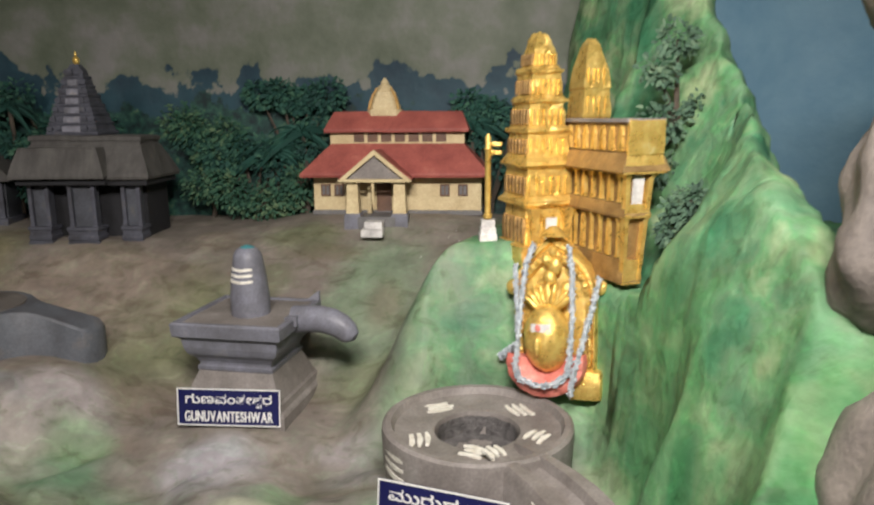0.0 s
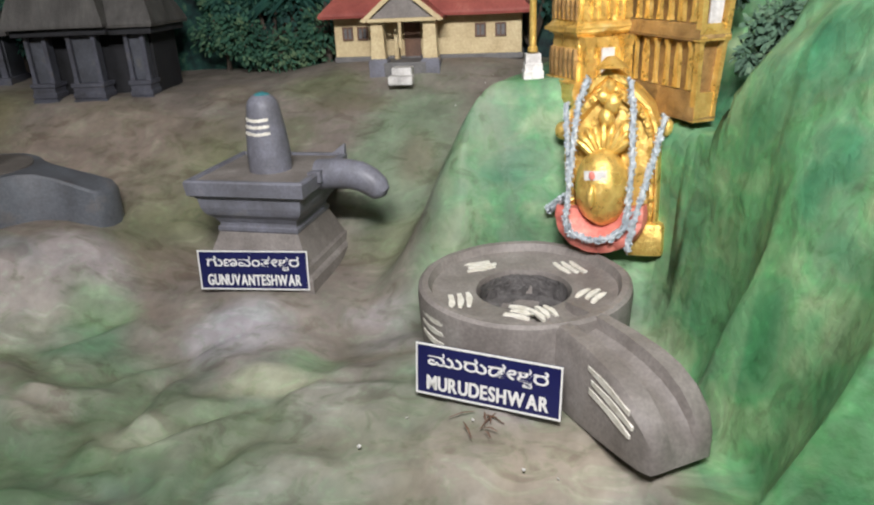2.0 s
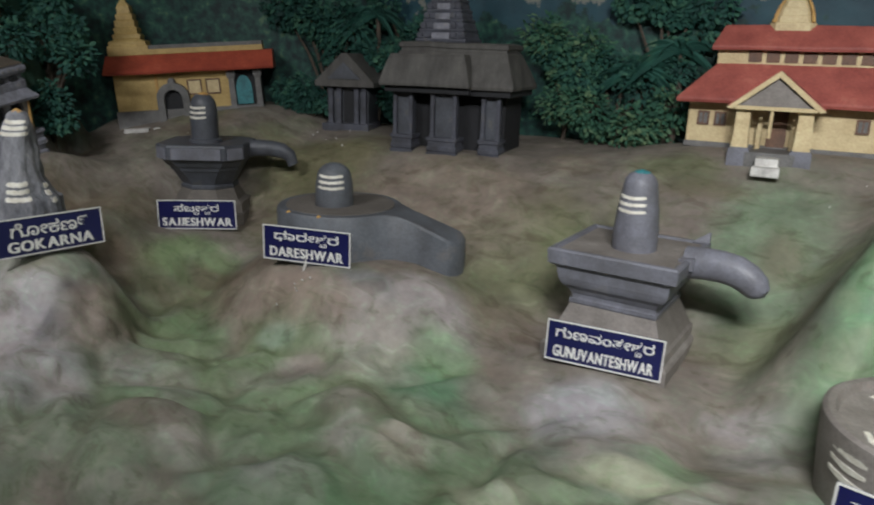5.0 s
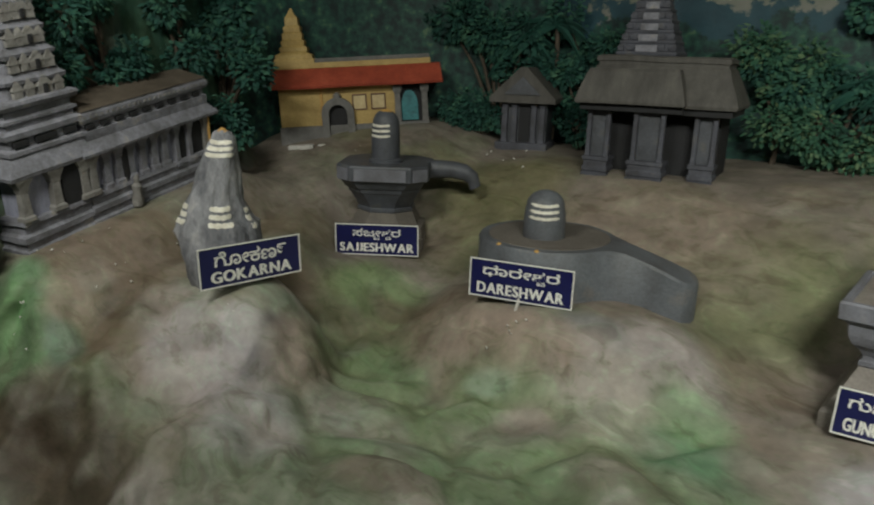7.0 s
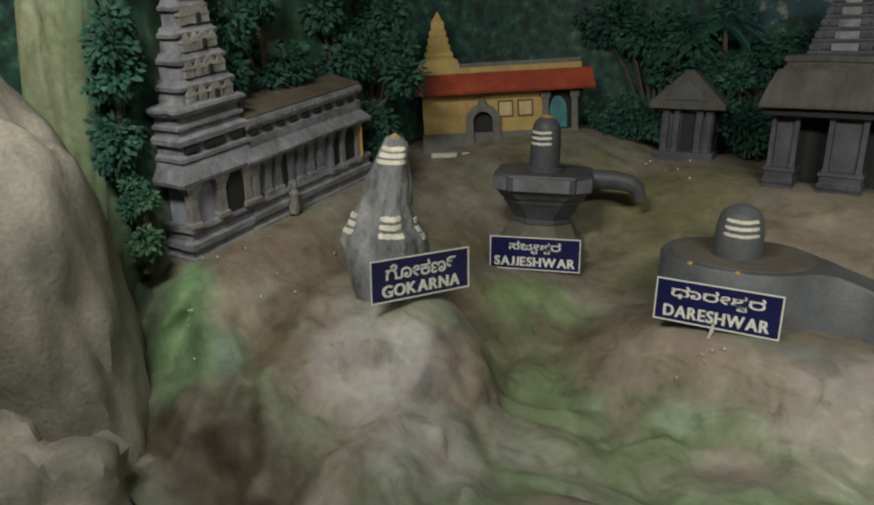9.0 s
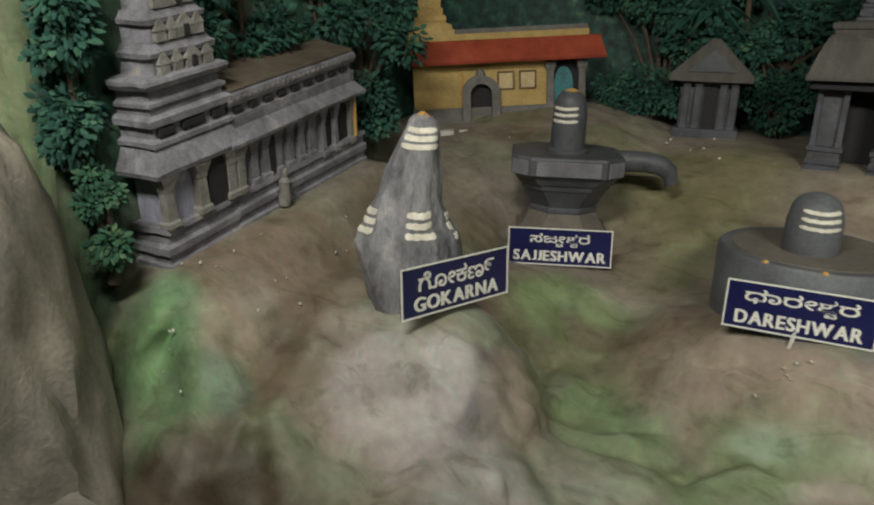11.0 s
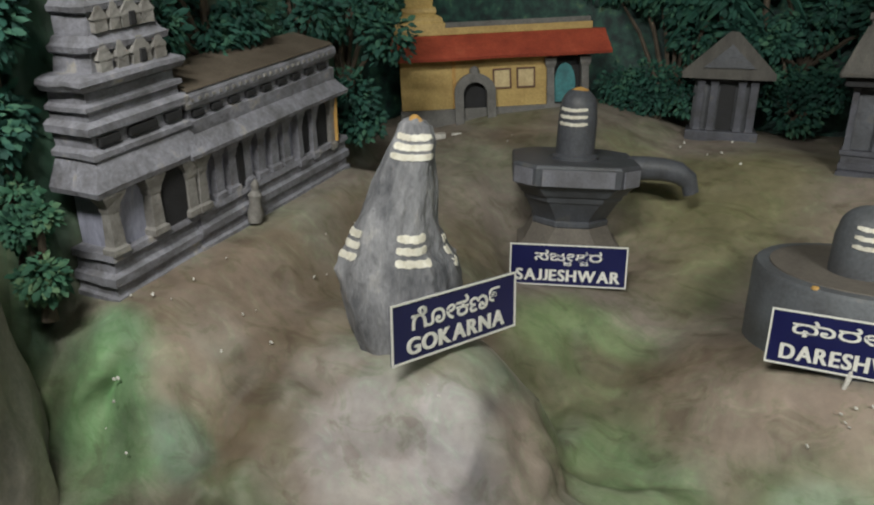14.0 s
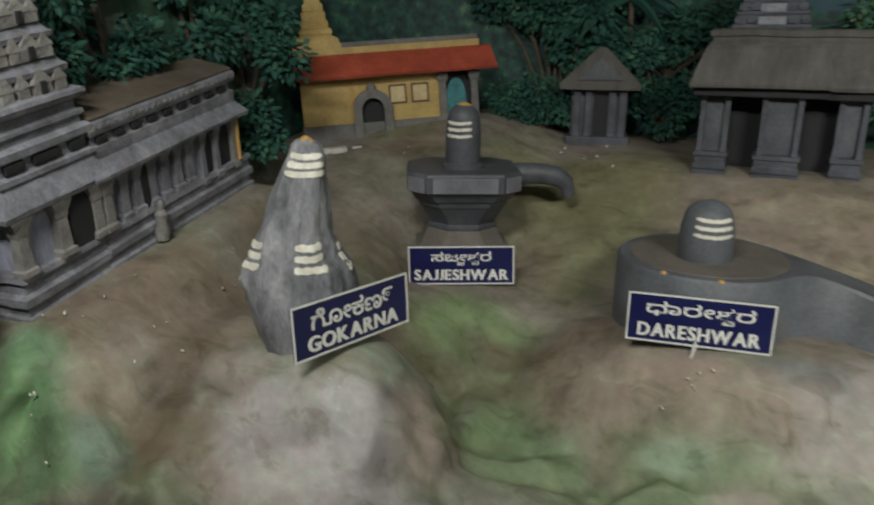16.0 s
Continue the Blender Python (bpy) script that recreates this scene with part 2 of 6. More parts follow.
ad2 = n.new("ShaderNodeMath")
ad2.operation = "MULTIPLY_ADD"
ad2.inputs[1].default_value = 2.0
k.new(lump.outputs[0], ad2.inputs[0])
k.new(ad.outputs[0], ad2.inputs[2])
pleat = n.new("ShaderNodeTexVoronoi")
pleat.feature = "DISTANCE_TO_EDGE"
pleat.inputs["Scale"].default_value = 7
warp = n.new("ShaderNodeVectorMath")
warp.operation = "MULTIPLY_ADD"
warp.inputs[1].default_value = (0.09, 0.09, 0.09)
k.new(stroke.outputs["Color"], warp.inputs[0])
k.new(drag.outputs[0], warp.inputs[2])
k.new(warp.outputs[0], pleat.inputs["Vector"])
edge_soft = n.new("ShaderNodeMath")
edge_soft.operation = "MINIMUM"
edge_soft.inputs[1].default_value = 0.22
k.new(pleat.outputs["Distance"], edge_soft.inputs[0])
crinkle = n.new("ShaderNodeMath")
crinkle.operation = "MULTIPLY"
k.new(edge_soft.outputs[0], crinkle.inputs[0])
k.new(at.outputs["Alpha"], crinkle.inputs[1])
ad3 = n.new("ShaderNodeMath")
ad3.operation = "MULTIPLY_ADD"
ad3.inputs[1].default_value = 1.5
k.new(crinkle.outputs[0], ad3.inputs[0])
k.new(ad2.outputs[0], ad3.inputs[2])
k.new(ad3.outputs[0], bp.inputs["Height"])
k.new(bp.outputs[0], b.inputs["Normal"])


def mural(name):
    """Painted back wall: foliage below, blue hills, a hazy olive-grey rock face above, plain blue at the right end."""
    m, nt, b = material(name, 0.65)
    n, k = nt.nodes, nt.links
    tc = n.new("ShaderNodeTexCoord")
    sep = n.new("ShaderNodeSeparateXYZ")
    k.new(tc.outputs["Object"], sep.inputs[0])

    def noise_of(scale, detail, rough=0.6, distort=0.0):
        t = n.new("ShaderNodeTexNoise")
        t.inputs["Scale"].default_value, t.inputs["Detail"].default_value = scale, detail
        t.inputs["Roughness"].default_value, t.inputs["Distortion"].default_value = rough, distort
        k.new(tc.outputs["Object"], t.inputs[0])
        return t.outputs[0]

    def edge(height, source, amount, soft, socket):
        """1 above the wavering line."""
        w = n.new("ShaderNodeMath")
        w.operation = "MULTIPLY_ADD"
        w.inputs[1].default_value = amount
        k.new(source, w.inputs[0])
        k.new(socket, w.inputs[2])
        r = n.new("ShaderNodeMapRange")
        r.interpolation_type = "SMOOTHSTEP"
        r.inputs[1].default_value, r.inputs[2].default_value = height + amount / 2 - soft, height + amount / 2 + soft
        k.new(w.outputs[0], r.inputs[0])
        return r.outputs[0]

    def ramp(source, stops):
        r = n.new("ShaderNodeValToRGB")
        for i, (p, c) in enumerate(stops):
            e = r.color_ramp.elements[i] if i < 2 else r.color_ramp.elements.new(p)
            e.position, e.color = p, (*c, 1)
        k.new(source, r.inputs[0])
        return r.outputs[0]

    def mix(f, a, c):
        x = n.new("ShaderNodeMix")
        x.data_type = "RGBA"
        k.new(f, x.inputs["Factor"])
        k.new(a, x.inputs["A"])
        k.new(c, x.inputs["B"])
        return x.outputs["Result"]

    big, mid, fine = noise_of(5.5, 8, 0.6), noise_of(6, 5, 0.55), noise_of(26, 4, 0.55)
    foliage = ramp(fine, [(0.36, (0.004, 0.018, 0.018)), (0.62, (0.022, 0.085, 0.058)), (0.5, (0.009, 0.045, 0.038)), (0.72, (0.085, 0.155, 0.085))])
    hills = ramp(mid, [(0.3, (0.006, 0.028, 0.045)), (0.7, (0.02, 0.07, 0.09))])
    haze = ramp(mid, [(0.32, (0.095, 0.115, 0.075)), (0.68, (0.20, 0.195, 0.18)), (0.5, (0.135, 0.15, 0.11))])
    blue = ramp(big, [(0.3, (0.10, 0.22, 0.31)), (0.7, (0.15, 0.28, 0.36))])
    z = sep.outputs["Z"]
    # the tree line climbs towards the west end of the wall
    climb = n.new("ShaderNodeMapRange")
    climb.inputs[1].default_value, climb.inputs[2].default_value = -1.9, -2.7
    climb.inputs[3].default_value, climb.inputs[4].default_value = 0.0, -0.7
    k.new(sep.outputs["X"], climb.inputs[0])
    zz = n.new("ShaderNodeMath")
    k.new(z, zz.inputs[0])
    k.new(climb.outputs[0], zz.inputs[1])
    col = mix(edge(1.60, big, 0.45, 0.01, zz.outputs[0]), foliage, hills)
    col = mix(edge(1.72, mid, 0.50, 0.01, zz.outputs[0]), col, haze)
    col = mix(edge(0.86, mid, 0.10, 0.03, sep.outputs["X"]), col, blue)
    k.new(col, b.inputs["Base Color"])
    bp = n.new("ShaderNodeBump")
    bp.inputs["Strength"].default_value, bp.inputs["Distance"].default_value = 0.5, 0.02
    k.new(mid, bp.inputs["Height"])
    k.new(bp.outputs[0], b.inputs["Normal"])
    return m


MURAL = mural("painted_mural")


# ---- mesh helpers ----
def part(name, bm, mat, parent=None, label="", smooth=False):
    me = bpy.data.meshes.new(name)
    bm.normal_update()
    for f in bm.faces:
        f.smooth = smooth
    bm.to_mesh(me)
    bm.free()
    me.materials.append(mat)
    ob = new(name, me)
    if smooth:
        me.set_sharp_from_angle(angle=radians(38))
    if parent:
        ob.parent = parent
    return tagged(ob, label)


def thing(name, m, label, category, group="", kind=""):
    ob = new(name)
    ob.empty_display_size = 0.05
    ob.matrix_world = m
    return tagged(ob, label, category, group, kind)


def box(bm, c, s, bevel=0.0, m=None):
    r = bmesh.ops.create_cube(bm, size=1, matrix=(m or Matrix()) @ Matrix.Translation(c) @ Matrix.Diagonal((*s, 1)))
    if bevel:
        es = list({e for v in r["verts"] for e in v.link_edges})
        bmesh.ops.bevel(bm, geom=es, offset=bevel, segments=2, profile=0.6, affect="EDGES")


def loft(bm, rings, cap=True):
    """Joins rings of equal count into a closed skin."""
    vs = [[bm.verts.new(p) for p in r] for r in rings]
    cnt = len(vs[0])
    for a, c in zip(vs, vs[1:]):
        for i in range(cnt):
            bm.faces.new((a[i], a[(i + 1) % cnt], c[(i + 1) % cnt], c[i]))
    if cap:
        bm.faces.new(list(reversed(vs[0])))
        bm.faces.new(vs[-1])


def rect(w, d, z, cx=0.0, cy=0.0, cut=0.0):
    x, y = w / 2, d / 2
    if cut:
        return [(cx - x + cut, cy - y, z), (cx + x - cut, cy - y, z), (cx + x, cy - y + cut, z), (cx + x, cy + y - cut, z),
                (cx + x - cut, cy + y, z), (cx - x + cut, cy + y, z), (cx - x, cy + y - cut, z), (cx - x, cy - y + cut, z)]
    return [(cx - x, cy - y, z), (cx + x, cy - y, z), (cx + x, cy + y, z), (cx - x, cy + y, z)]


def tiers(bm, steps, cx=0.0, cy=0.0, cut=0.0):
    """A stack of rectangular sections: (width, depth, height)."""
    loft(bm, [rect(w, d, z, cx, cy, min(cut, w * 0.28)) for w, d, z in steps])


def circle(r, z, seg=32, cx=0.0, cy=0.0):
    return [(cx + r * math.cos(2 * math.pi * i / seg), cy + r * math.sin(2 * math.pi * i / seg), z) for i in range(seg)]


def lathe(bm, prof, seg=32, cx=0.0, cy=0.0):
    loft(bm, [circle(r, z, seg, cx, cy) for r, z in prof])


def tube(bm, pts, radii, seg=14, flat=1.0):
    rings = []
    for i, p in enumerate(pts):
        d = (Vector(pts[min(i + 1, len(pts) - 1)]) - Vector(pts[max(i - 1, 0)])).normalized()
        side = d.cross(Vector((0, 0, 1)))
        side = side.normalized() if side.length > 0.05 else Vector((1, 0, 0))
        up = side.cross(d)
        rings.append([Vector(p) + radii[i] * (math.cos(2 * math.pi * j / seg) * side + flat * math.sin(2 * math.pi * j / seg) * up) for j in range(seg)])
    loft(bm, rings)


def slab_poly(bm, pts, z0, z1):
    loft(bm, [[(x, y, z0) for x, y in pts], [(x, y, z1) for x, y in pts]])


def wobble(bm, amount, scale=18.0, seed=0.0):
    """The uneven hand of modelled plaster."""
    for v in bm.verts:
        v.co += amount * noise.noise_vector(v.co * scale + Vector((seed, seed * 0.7, 0)))


def refine(bm, cuts=2):
    bmesh.ops.subdivide_edges(bm, edges=bm.edges[:], cuts=cuts, use_grid_fill=True)


def ss(a, c, x):
    t = np.clip((x - a) / (c - a), 0, 1)
    return t * t * (3 - 2 * t)


# ---- the landscape's shape ----
def bump_at(x, y, cx, cy, rx, ry, power=2.0):
    return np.exp(-(((x - cx) / rx) ** 2 + ((y - cy) / ry) ** 2) ** (power / 2))


BEDS = ((-0.60, 1.88, 0.34, 0.25, 0.684), (-1.44, 1.90, 0.44, 0.25, 0.830), (-2.22, 2.04, 0.25, 0.24, 0.795), (-2.19, 1.38, 0.21, 0.20, 0.862),
        (0.13, 1.44, 0.44, 0.36, 0.660), (0.28, 1.99, 0.22, 0.16, 1.208), (-0.24, 2.84, 0.52, 0.22, 1.172), (-1.43, 2.70, 0.42, 0.24, 1.095))


def height(x, y):
    s = ss(1.6, 2.75, y)
    z = 0.58 + 0.54 * s
    z = z + 0.28 * (1 - 0.72 * s) * ss(-2.05, -2.45, x) * (0.5 + 0.5 * ss(0.88, 1.24, y))
    z = z + 0.09 * bump_at(x, y, -1.98, 1.16, 0.14, 0.20)
    z = z + 0.05 * bump_at(x, y, -0.45, 1.48, 0.22, 0.15)
    z = z + 0.07 * bump_at(x, y, -1.02, 1.34, 0.16, 0.11)
    z = z + 0.05 * bump_at(x, y, -1.52, 1.13, 0.14, 0.10)
    z = z + 0.06 * bump_at(x, y, -1.15, 1.55, 0.22, 0.14)
    # level beds under the shrines and buildings
    for cx, cy, rx, ry, level in BEDS:
        z = z + (level - z) * bump_at(x, y, cx, cy, rx, ry, 4)
    # the bed of the stone temple
    z = z + (0.905 + 0.19 * (y - 1.05) - z) * ss(-2.46, -2.63, x + 0.122 * (y - 1.0)) * ss(0.90, 1.07, y) * ss(2.15, 1.8, y)
    # the green knoll under the golden temple
    knoll = ss(-0.26, 0.10, x + 0.35 * (2.0 - y)) * ss(1.66, 1.92, y + 2.2 * np.maximum(0, x - 0.41)) * ss(2.75, 2.35, y)
    z = z + np.maximum(0, 1.205 - z) * knoll
    # the cliff
    crest = 1.30 + 0.66 * (y - 1.2)
    cliff = ss(0.40, 0.70, x + 0.10 * np.sin(7 * y)) * ss(0.94, 0.68, x - 0.05 * (y - 1.2)) * ss(0.70, 1.25, y)
    z = z + np.maximum(0, crest - z) * cliff
    # the groove beside the rock's mound
    z = z - 0.05 * bump_at(x, y, -2.41, 1.04, 0.05, 0.14)
    # the overgrown bank close behind the stone temple
    back = x + 0.122 * (y - 1.0)
    bank = ss(-2.81, -2.96, back + 0.22 * ss(1.02, 0.90, y)) * ss(2.25, 1.95, y) * ss(0.74, 0.88, y)
    z = z + np.maximum(0, 1.72 - z) * bank
    # the drop at the front lip
    return z - 0.25 * ss(1.0, 0.72, y)


def ground(x, y):
    return float(height(np.float64(x), np.float64(y)))


X0, X1, Y0, Y1, STEP = -3.35, 1.55, 0.70, 3.25, 0.0125
xs, ys = np.arange(X0, X1, STEP), np.arange(Y0, Y1, STEP)
gx, gy = np.meshgrid(xs, ys)
gz = height(gx, gy)
slope = np.hypot(*np.gradient(gz, STEP))
rough = np.empty_like(gz)
fold = np.empty_like(gz)
crag = np.empty_like(gz)
swell = np.empty_like(gz)
for j in range(len(ys)):
    for i in range(len(xs)):
        p = Vector((gx[j, i], gy[j, i], gz[j, i]))
        rough[j, i] = noise.noise(p * 5) + 0.5 * noise.noise(p * 11) + 0.28 * noise.noise(p * 25)
        crag[j, i] = 0.6 - abs(noise.noise(p * 9 + Vector((2, 9, 4)))) * 2 - 0.5 * abs(noise.noise(p * 19)) + 0.5 * noise.noise(p * 16)
        near = noise.voronoi(Vector((p.x * 3.7, p.y * 5.0, 0.3)) + 0.45 * noise.noise_vector(p * 4))[0]
        swell[j, i] = min(1.0, (near[1] - near[0]) * 2.4)
        fold[j, i] = 1 - abs(noise.noise(p * 4.2 + Vector((7, 3, 1)))) * 2
front = ss(1.95, 1.5, gy)
steep = np.clip(slope / 2.0, 0, 1)
calm = np.ones_like(gz)
for cx, cy, rx, ry, level in BEDS:
    calm *= 1 - 0.75 * bump_at(gx, gy, cx, cy, rx, ry, 4)
calm *= 1 - 0.8 * ss(-2.40, -2.55, gx) * ss(1.02, 1.12, gy) * ss(2.2, 1.9, gy) * ss(-2.86, -2.80, gx)
steep *= 1 - 0.8 * ss(-2.40, -2.55, gx) * ss(1.02, 1.12, gy) * ss(2.2, 1.9, gy) * ss(-2.86, -2.80, gx)
# smoother plaster on the knoll and at the cliff's foot
steep *= 1 - 0.9 * ss(-0.45, -0.3, gx) * ss(0.46, 0.36, gx) * ss(1.5, 1.6, gy)
steep *= 1 - 0.75 * ss(0.30, 0.40, gx) * ss(0.66, 0.54, gx) * ss(1.75, 1.55, gy)
west = ss(-2.28, -2.42, gx)
east = 1 - 0.35 * ss(0.0, 0.3, gx)
gz2 = gz + calm * (rough * (0.008 + 0.010 * front) * (1 - 0.5 * west) + front * (0.005 * fold + 0.006 * crag + 0.028 * (ss(0, 1, swell) - 0.55)) * (1 - 0.6 * west))
gx2 = gx + east * steep * (0.035 * rough + 0.022 * fold + 0.022 * crag)
gy2 = gy - east * steep * (0.03 * rough + 0.014 * crag)
# no overhangs that fold back on themselves
across, along_y = 0.003 * np.arange(gx.shape[1])[None, :], 0.003 * np.arange(gx.shape[0])[:, None]
gx2 = np.maximum.accumulate(gx2 - across, axis=1) + across
gy2 = np.maximum.accumulate(gy2 - along_y, axis=0) + along_y
# room cut for the ring stone and for the golden hall that juts from the knoll
gz2 = np.minimum(gz2, 0.665 + 14 * np.maximum(0, np.hypot(gx2 - 0.13, gy2 - 1.575) - 0.24))
along = np.clip(((gx2 - 0.39) * 0.144 - (gy2 - 2.03) * 0.30) / (0.144 ** 2 + 0.30 ** 2), 0, 1)
away = np.hypot(gx2 - 0.39 - 0.144 * along, gy2 - 2.03 + 0.30 * along)
gz2 = np.minimum(gz2, 1.16 - 0.04 * along + 3.0 * np.maximum(0, away - 0.085))


reach = np.clip((gx2 - 0.13) * 0.50 - (gy2 - 1.575) * 0.866, 0, 0.52)
beside = np.hypot(gx2 - 0.13 - 0.508 * reach, gy2 - 1.575 + 0.861 * reach)
gz2 = np.minimum(gz2, 0.655 + 3 * np.maximum(0, beside - 0.12 - 0.12 * (0.52 - reach)))


def zone(c, w, col):
    w = w[..., None]
    return c * (1 - w) + np.array(col) * w


def blob(cx, cy, rx, ry, soft=0.5):
    return np.clip((bump_at(gx, gy, cx, cy, rx, ry) + 0.22 * rough - 0.25) / soft, 0, 1)


paintc = np.ones(gx.shape + (3,)) * np.array((0.182, 0.160, 0.136))
paintc = zone(paintc, np.clip(0.5 + 1.3 * rough, 0, 1) * 0.5, (0.178, 0.168, 0.134))
paintc = zone(paintc, ss(1.75, 1.35, gy) * np.clip(0.55 + 0.35 * ss(-1.4, -0.9, gx) + 1.2 * fold * 0.5 + 0.7 * rough, 0, 1) * 0.85, (0.155, 0.195, 0.132))
for cx, cy, rx, ry, col in (
    (-2.02, 1.18, 0.13, 0.22, (0.30, 0.265, 0.235)), (-1.22, 1.62, 0.30, 0.14, (0.27, 0.24, 0.20)),
    (-0.50, 1.55, 0.20, 0.18, (0.27, 0.24, 0.215)), (-1.60, 1.66, 0.16, 0.10, (0.24, 0.20, 0.155)),
    (-1.45, 1.45, 0.30, 0.14, (0.17, 0.235, 0.125)), (-0.95, 1.45, 0.28, 0.16, (0.16, 0.21, 0.12)),
    (-2.10, 1.78, 0.16, 0.16, (0.12, 0.165, 0.075)), (-0.25, 2.25, 0.22, 0.35, (0.14, 0.20, 0.125)),
    (-1.30, 2.30, 0.35, 0.18, (0.20, 0.165, 0.125)), (-2.58, 0.98, 0.12, 0.10, (0.085, 0.17, 0.085)),
    (-2.48, 0.90, 0.12, 0.10, (0.08, 0.175, 0.07)), (-2.45, 1.75, 0.22, 0.3, (0.145, 0.125, 0.085)),
    (-1.90, 2.35, 0.25, 0.3, (0.135, 0.13, 0.07)), (-0.75, 1.15, 0.4, 0.2, (0.095, 0.16, 0.09)),
    (0.15, 1.17, 0.30, 0.14, (0.235, 0.215, 0.165)), (-0.95, 2.2, 0.22, 0.25, (0.15, 0.15, 0.085)),
):
    paintc = zone(paintc, blob(cx, cy, rx, ry) * 0.8, col)
for cx, cy, rx, ry, col in ((-2.52, 1.36, 0.24, 0.22, (0.155, 0.125, 0.088)), (-2.62, 1.15, 0.14, 0.10, (0.165, 0.135, 0.10)), (-2.35, 1.12, 0.16, 0.14, (0.14, 0.12, 0.078)), (-2.45, 1.65, 0.25, 0.2, (0.15, 0.12, 0.082))):
    paintc = zone(paintc, blob(cx, cy, rx, ry, 0.35) * 0.9, col)
prng = random.Random(21)
shades = [(0.30, 0.29, 0.31), (0.31, 0.27, 0.27), (0.33, 0.285, 0.265), (0.30, 0.305, 0.30), (0.11, 0.20, 0.125), (0.10, 0.18, 0.13), (0.15, 0.115, 0.082), (0.22, 0.24, 0.15), (0.29, 0.26, 0.20)]
for _ in range(80):
    cx, cy = prng.uniform(-2.5, 0.3), prng.uniform(1.0, 1.78)
    paintc = zone(paintc, blob(cx, cy, prng.uniform(0.06, 0.14), prng.uniform(0.04, 0.09), 0.6) * prng.uniform(0.25, 0.6), prng.choice(shades))
for _ in range(40):
    cx, cy = prng.uniform(-2.7, 0.0), prng.uniform(1.8, 2.7)
    paintc = zone(paintc, blob(cx, cy, prng.uniform(0.08, 0.2), prng.uniform(0.05, 0.12)) * 0.5, prng.choice([(0.20, 0.165, 0.125), (0.13, 0.145, 0.075), (0.15, 0.12, 0.08), (0.18, 0.19, 0.13)]))
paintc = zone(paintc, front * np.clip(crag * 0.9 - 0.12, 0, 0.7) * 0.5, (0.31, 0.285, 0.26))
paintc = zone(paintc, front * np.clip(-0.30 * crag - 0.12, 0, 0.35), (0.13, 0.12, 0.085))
# hand-laid patches of colour, some darker in grooves and creases: place, spread, strength, colour
WEST_PATCHES = (
    (-2.62, 1.25, 0.20, 0.16, 0.8, (0.175, 0.14, 0.11)),
    (-2.64, 0.97, 0.13, 0.08, 0.9, (0.12, 0.205, 0.115)),
    (-2.60, 0.92, 0.07, 0.05, 0.7, (0.18, 0.26, 0.15)),
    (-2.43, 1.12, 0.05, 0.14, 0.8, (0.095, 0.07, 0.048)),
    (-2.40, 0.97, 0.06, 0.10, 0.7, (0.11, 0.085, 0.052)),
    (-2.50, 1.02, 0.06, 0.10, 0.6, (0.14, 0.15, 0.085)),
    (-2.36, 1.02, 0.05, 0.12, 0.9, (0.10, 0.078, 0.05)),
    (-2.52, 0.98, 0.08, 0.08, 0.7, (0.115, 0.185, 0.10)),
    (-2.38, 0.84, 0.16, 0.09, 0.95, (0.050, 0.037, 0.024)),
    (-2.65, 0.95, 0.07, 0.05, 0.85, (0.16, 0.30, 0.14)),
    (-2.515, 1.065, 0.06, 0.05, 0.7, (0.24, 0.19, 0.155)),
)
WEST_PATCHES_LOW = (
    (-2.44, 0.99, 0.06, 0.04, 0.7, (0.07, 0.14, 0.095)),
)
MOUND_PATCHES = (
    (-2.20, 1.13, 0.08, 0.08, 0.85, (0.265, 0.225, 0.205)),
    (-2.15, 1.19, 0.08, 0.07, 0.8, (0.30, 0.265, 0.25)),
    (-2.05, 1.20, 0.08, 0.10, 0.85, (0.32, 0.295, 0.295)),
    (-2.21, 1.23, 0.05, 0.05, 0.6, (0.23, 0.26, 0.205)),
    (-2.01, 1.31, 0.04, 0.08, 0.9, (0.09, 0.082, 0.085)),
    (-1.98, 1.46, 0.06, 0.12, 0.75, (0.17, 0.135, 0.11)),
    (-2.08, 1.84, 0.16, 0.10, 0.85, (0.145, 0.20, 0.095)),
    (-1.99, 1.74, 0.16, 0.05, 0.7, (0.095, 0.075, 0.048)),
    (-2.00, 2.42, 0.25, 0.16, 0.7, (0.155, 0.15, 0.078)),
    (-2.30, 0.95, 0.07, 0.08, 0.85, (0.125, 0.15, 0.085)),
    (-2.10, 0.92, 0.12, 0.07, 0.6, (0.15, 0.145, 0.10)),
)
MOUND_PATCHES_LOW = (
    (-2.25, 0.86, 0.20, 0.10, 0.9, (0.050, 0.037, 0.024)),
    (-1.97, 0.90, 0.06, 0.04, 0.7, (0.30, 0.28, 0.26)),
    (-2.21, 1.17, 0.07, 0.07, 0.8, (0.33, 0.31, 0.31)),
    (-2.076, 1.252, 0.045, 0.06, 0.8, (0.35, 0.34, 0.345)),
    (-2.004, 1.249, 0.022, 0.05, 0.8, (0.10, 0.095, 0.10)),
    (-1.963, 1.372, 0.06, 0.08, 0.7, (0.25, 0.215, 0.18)),
    (-1.96, 1.835, 0.12, 0.03, 0.8, (0.085, 0.066, 0.042)),
)
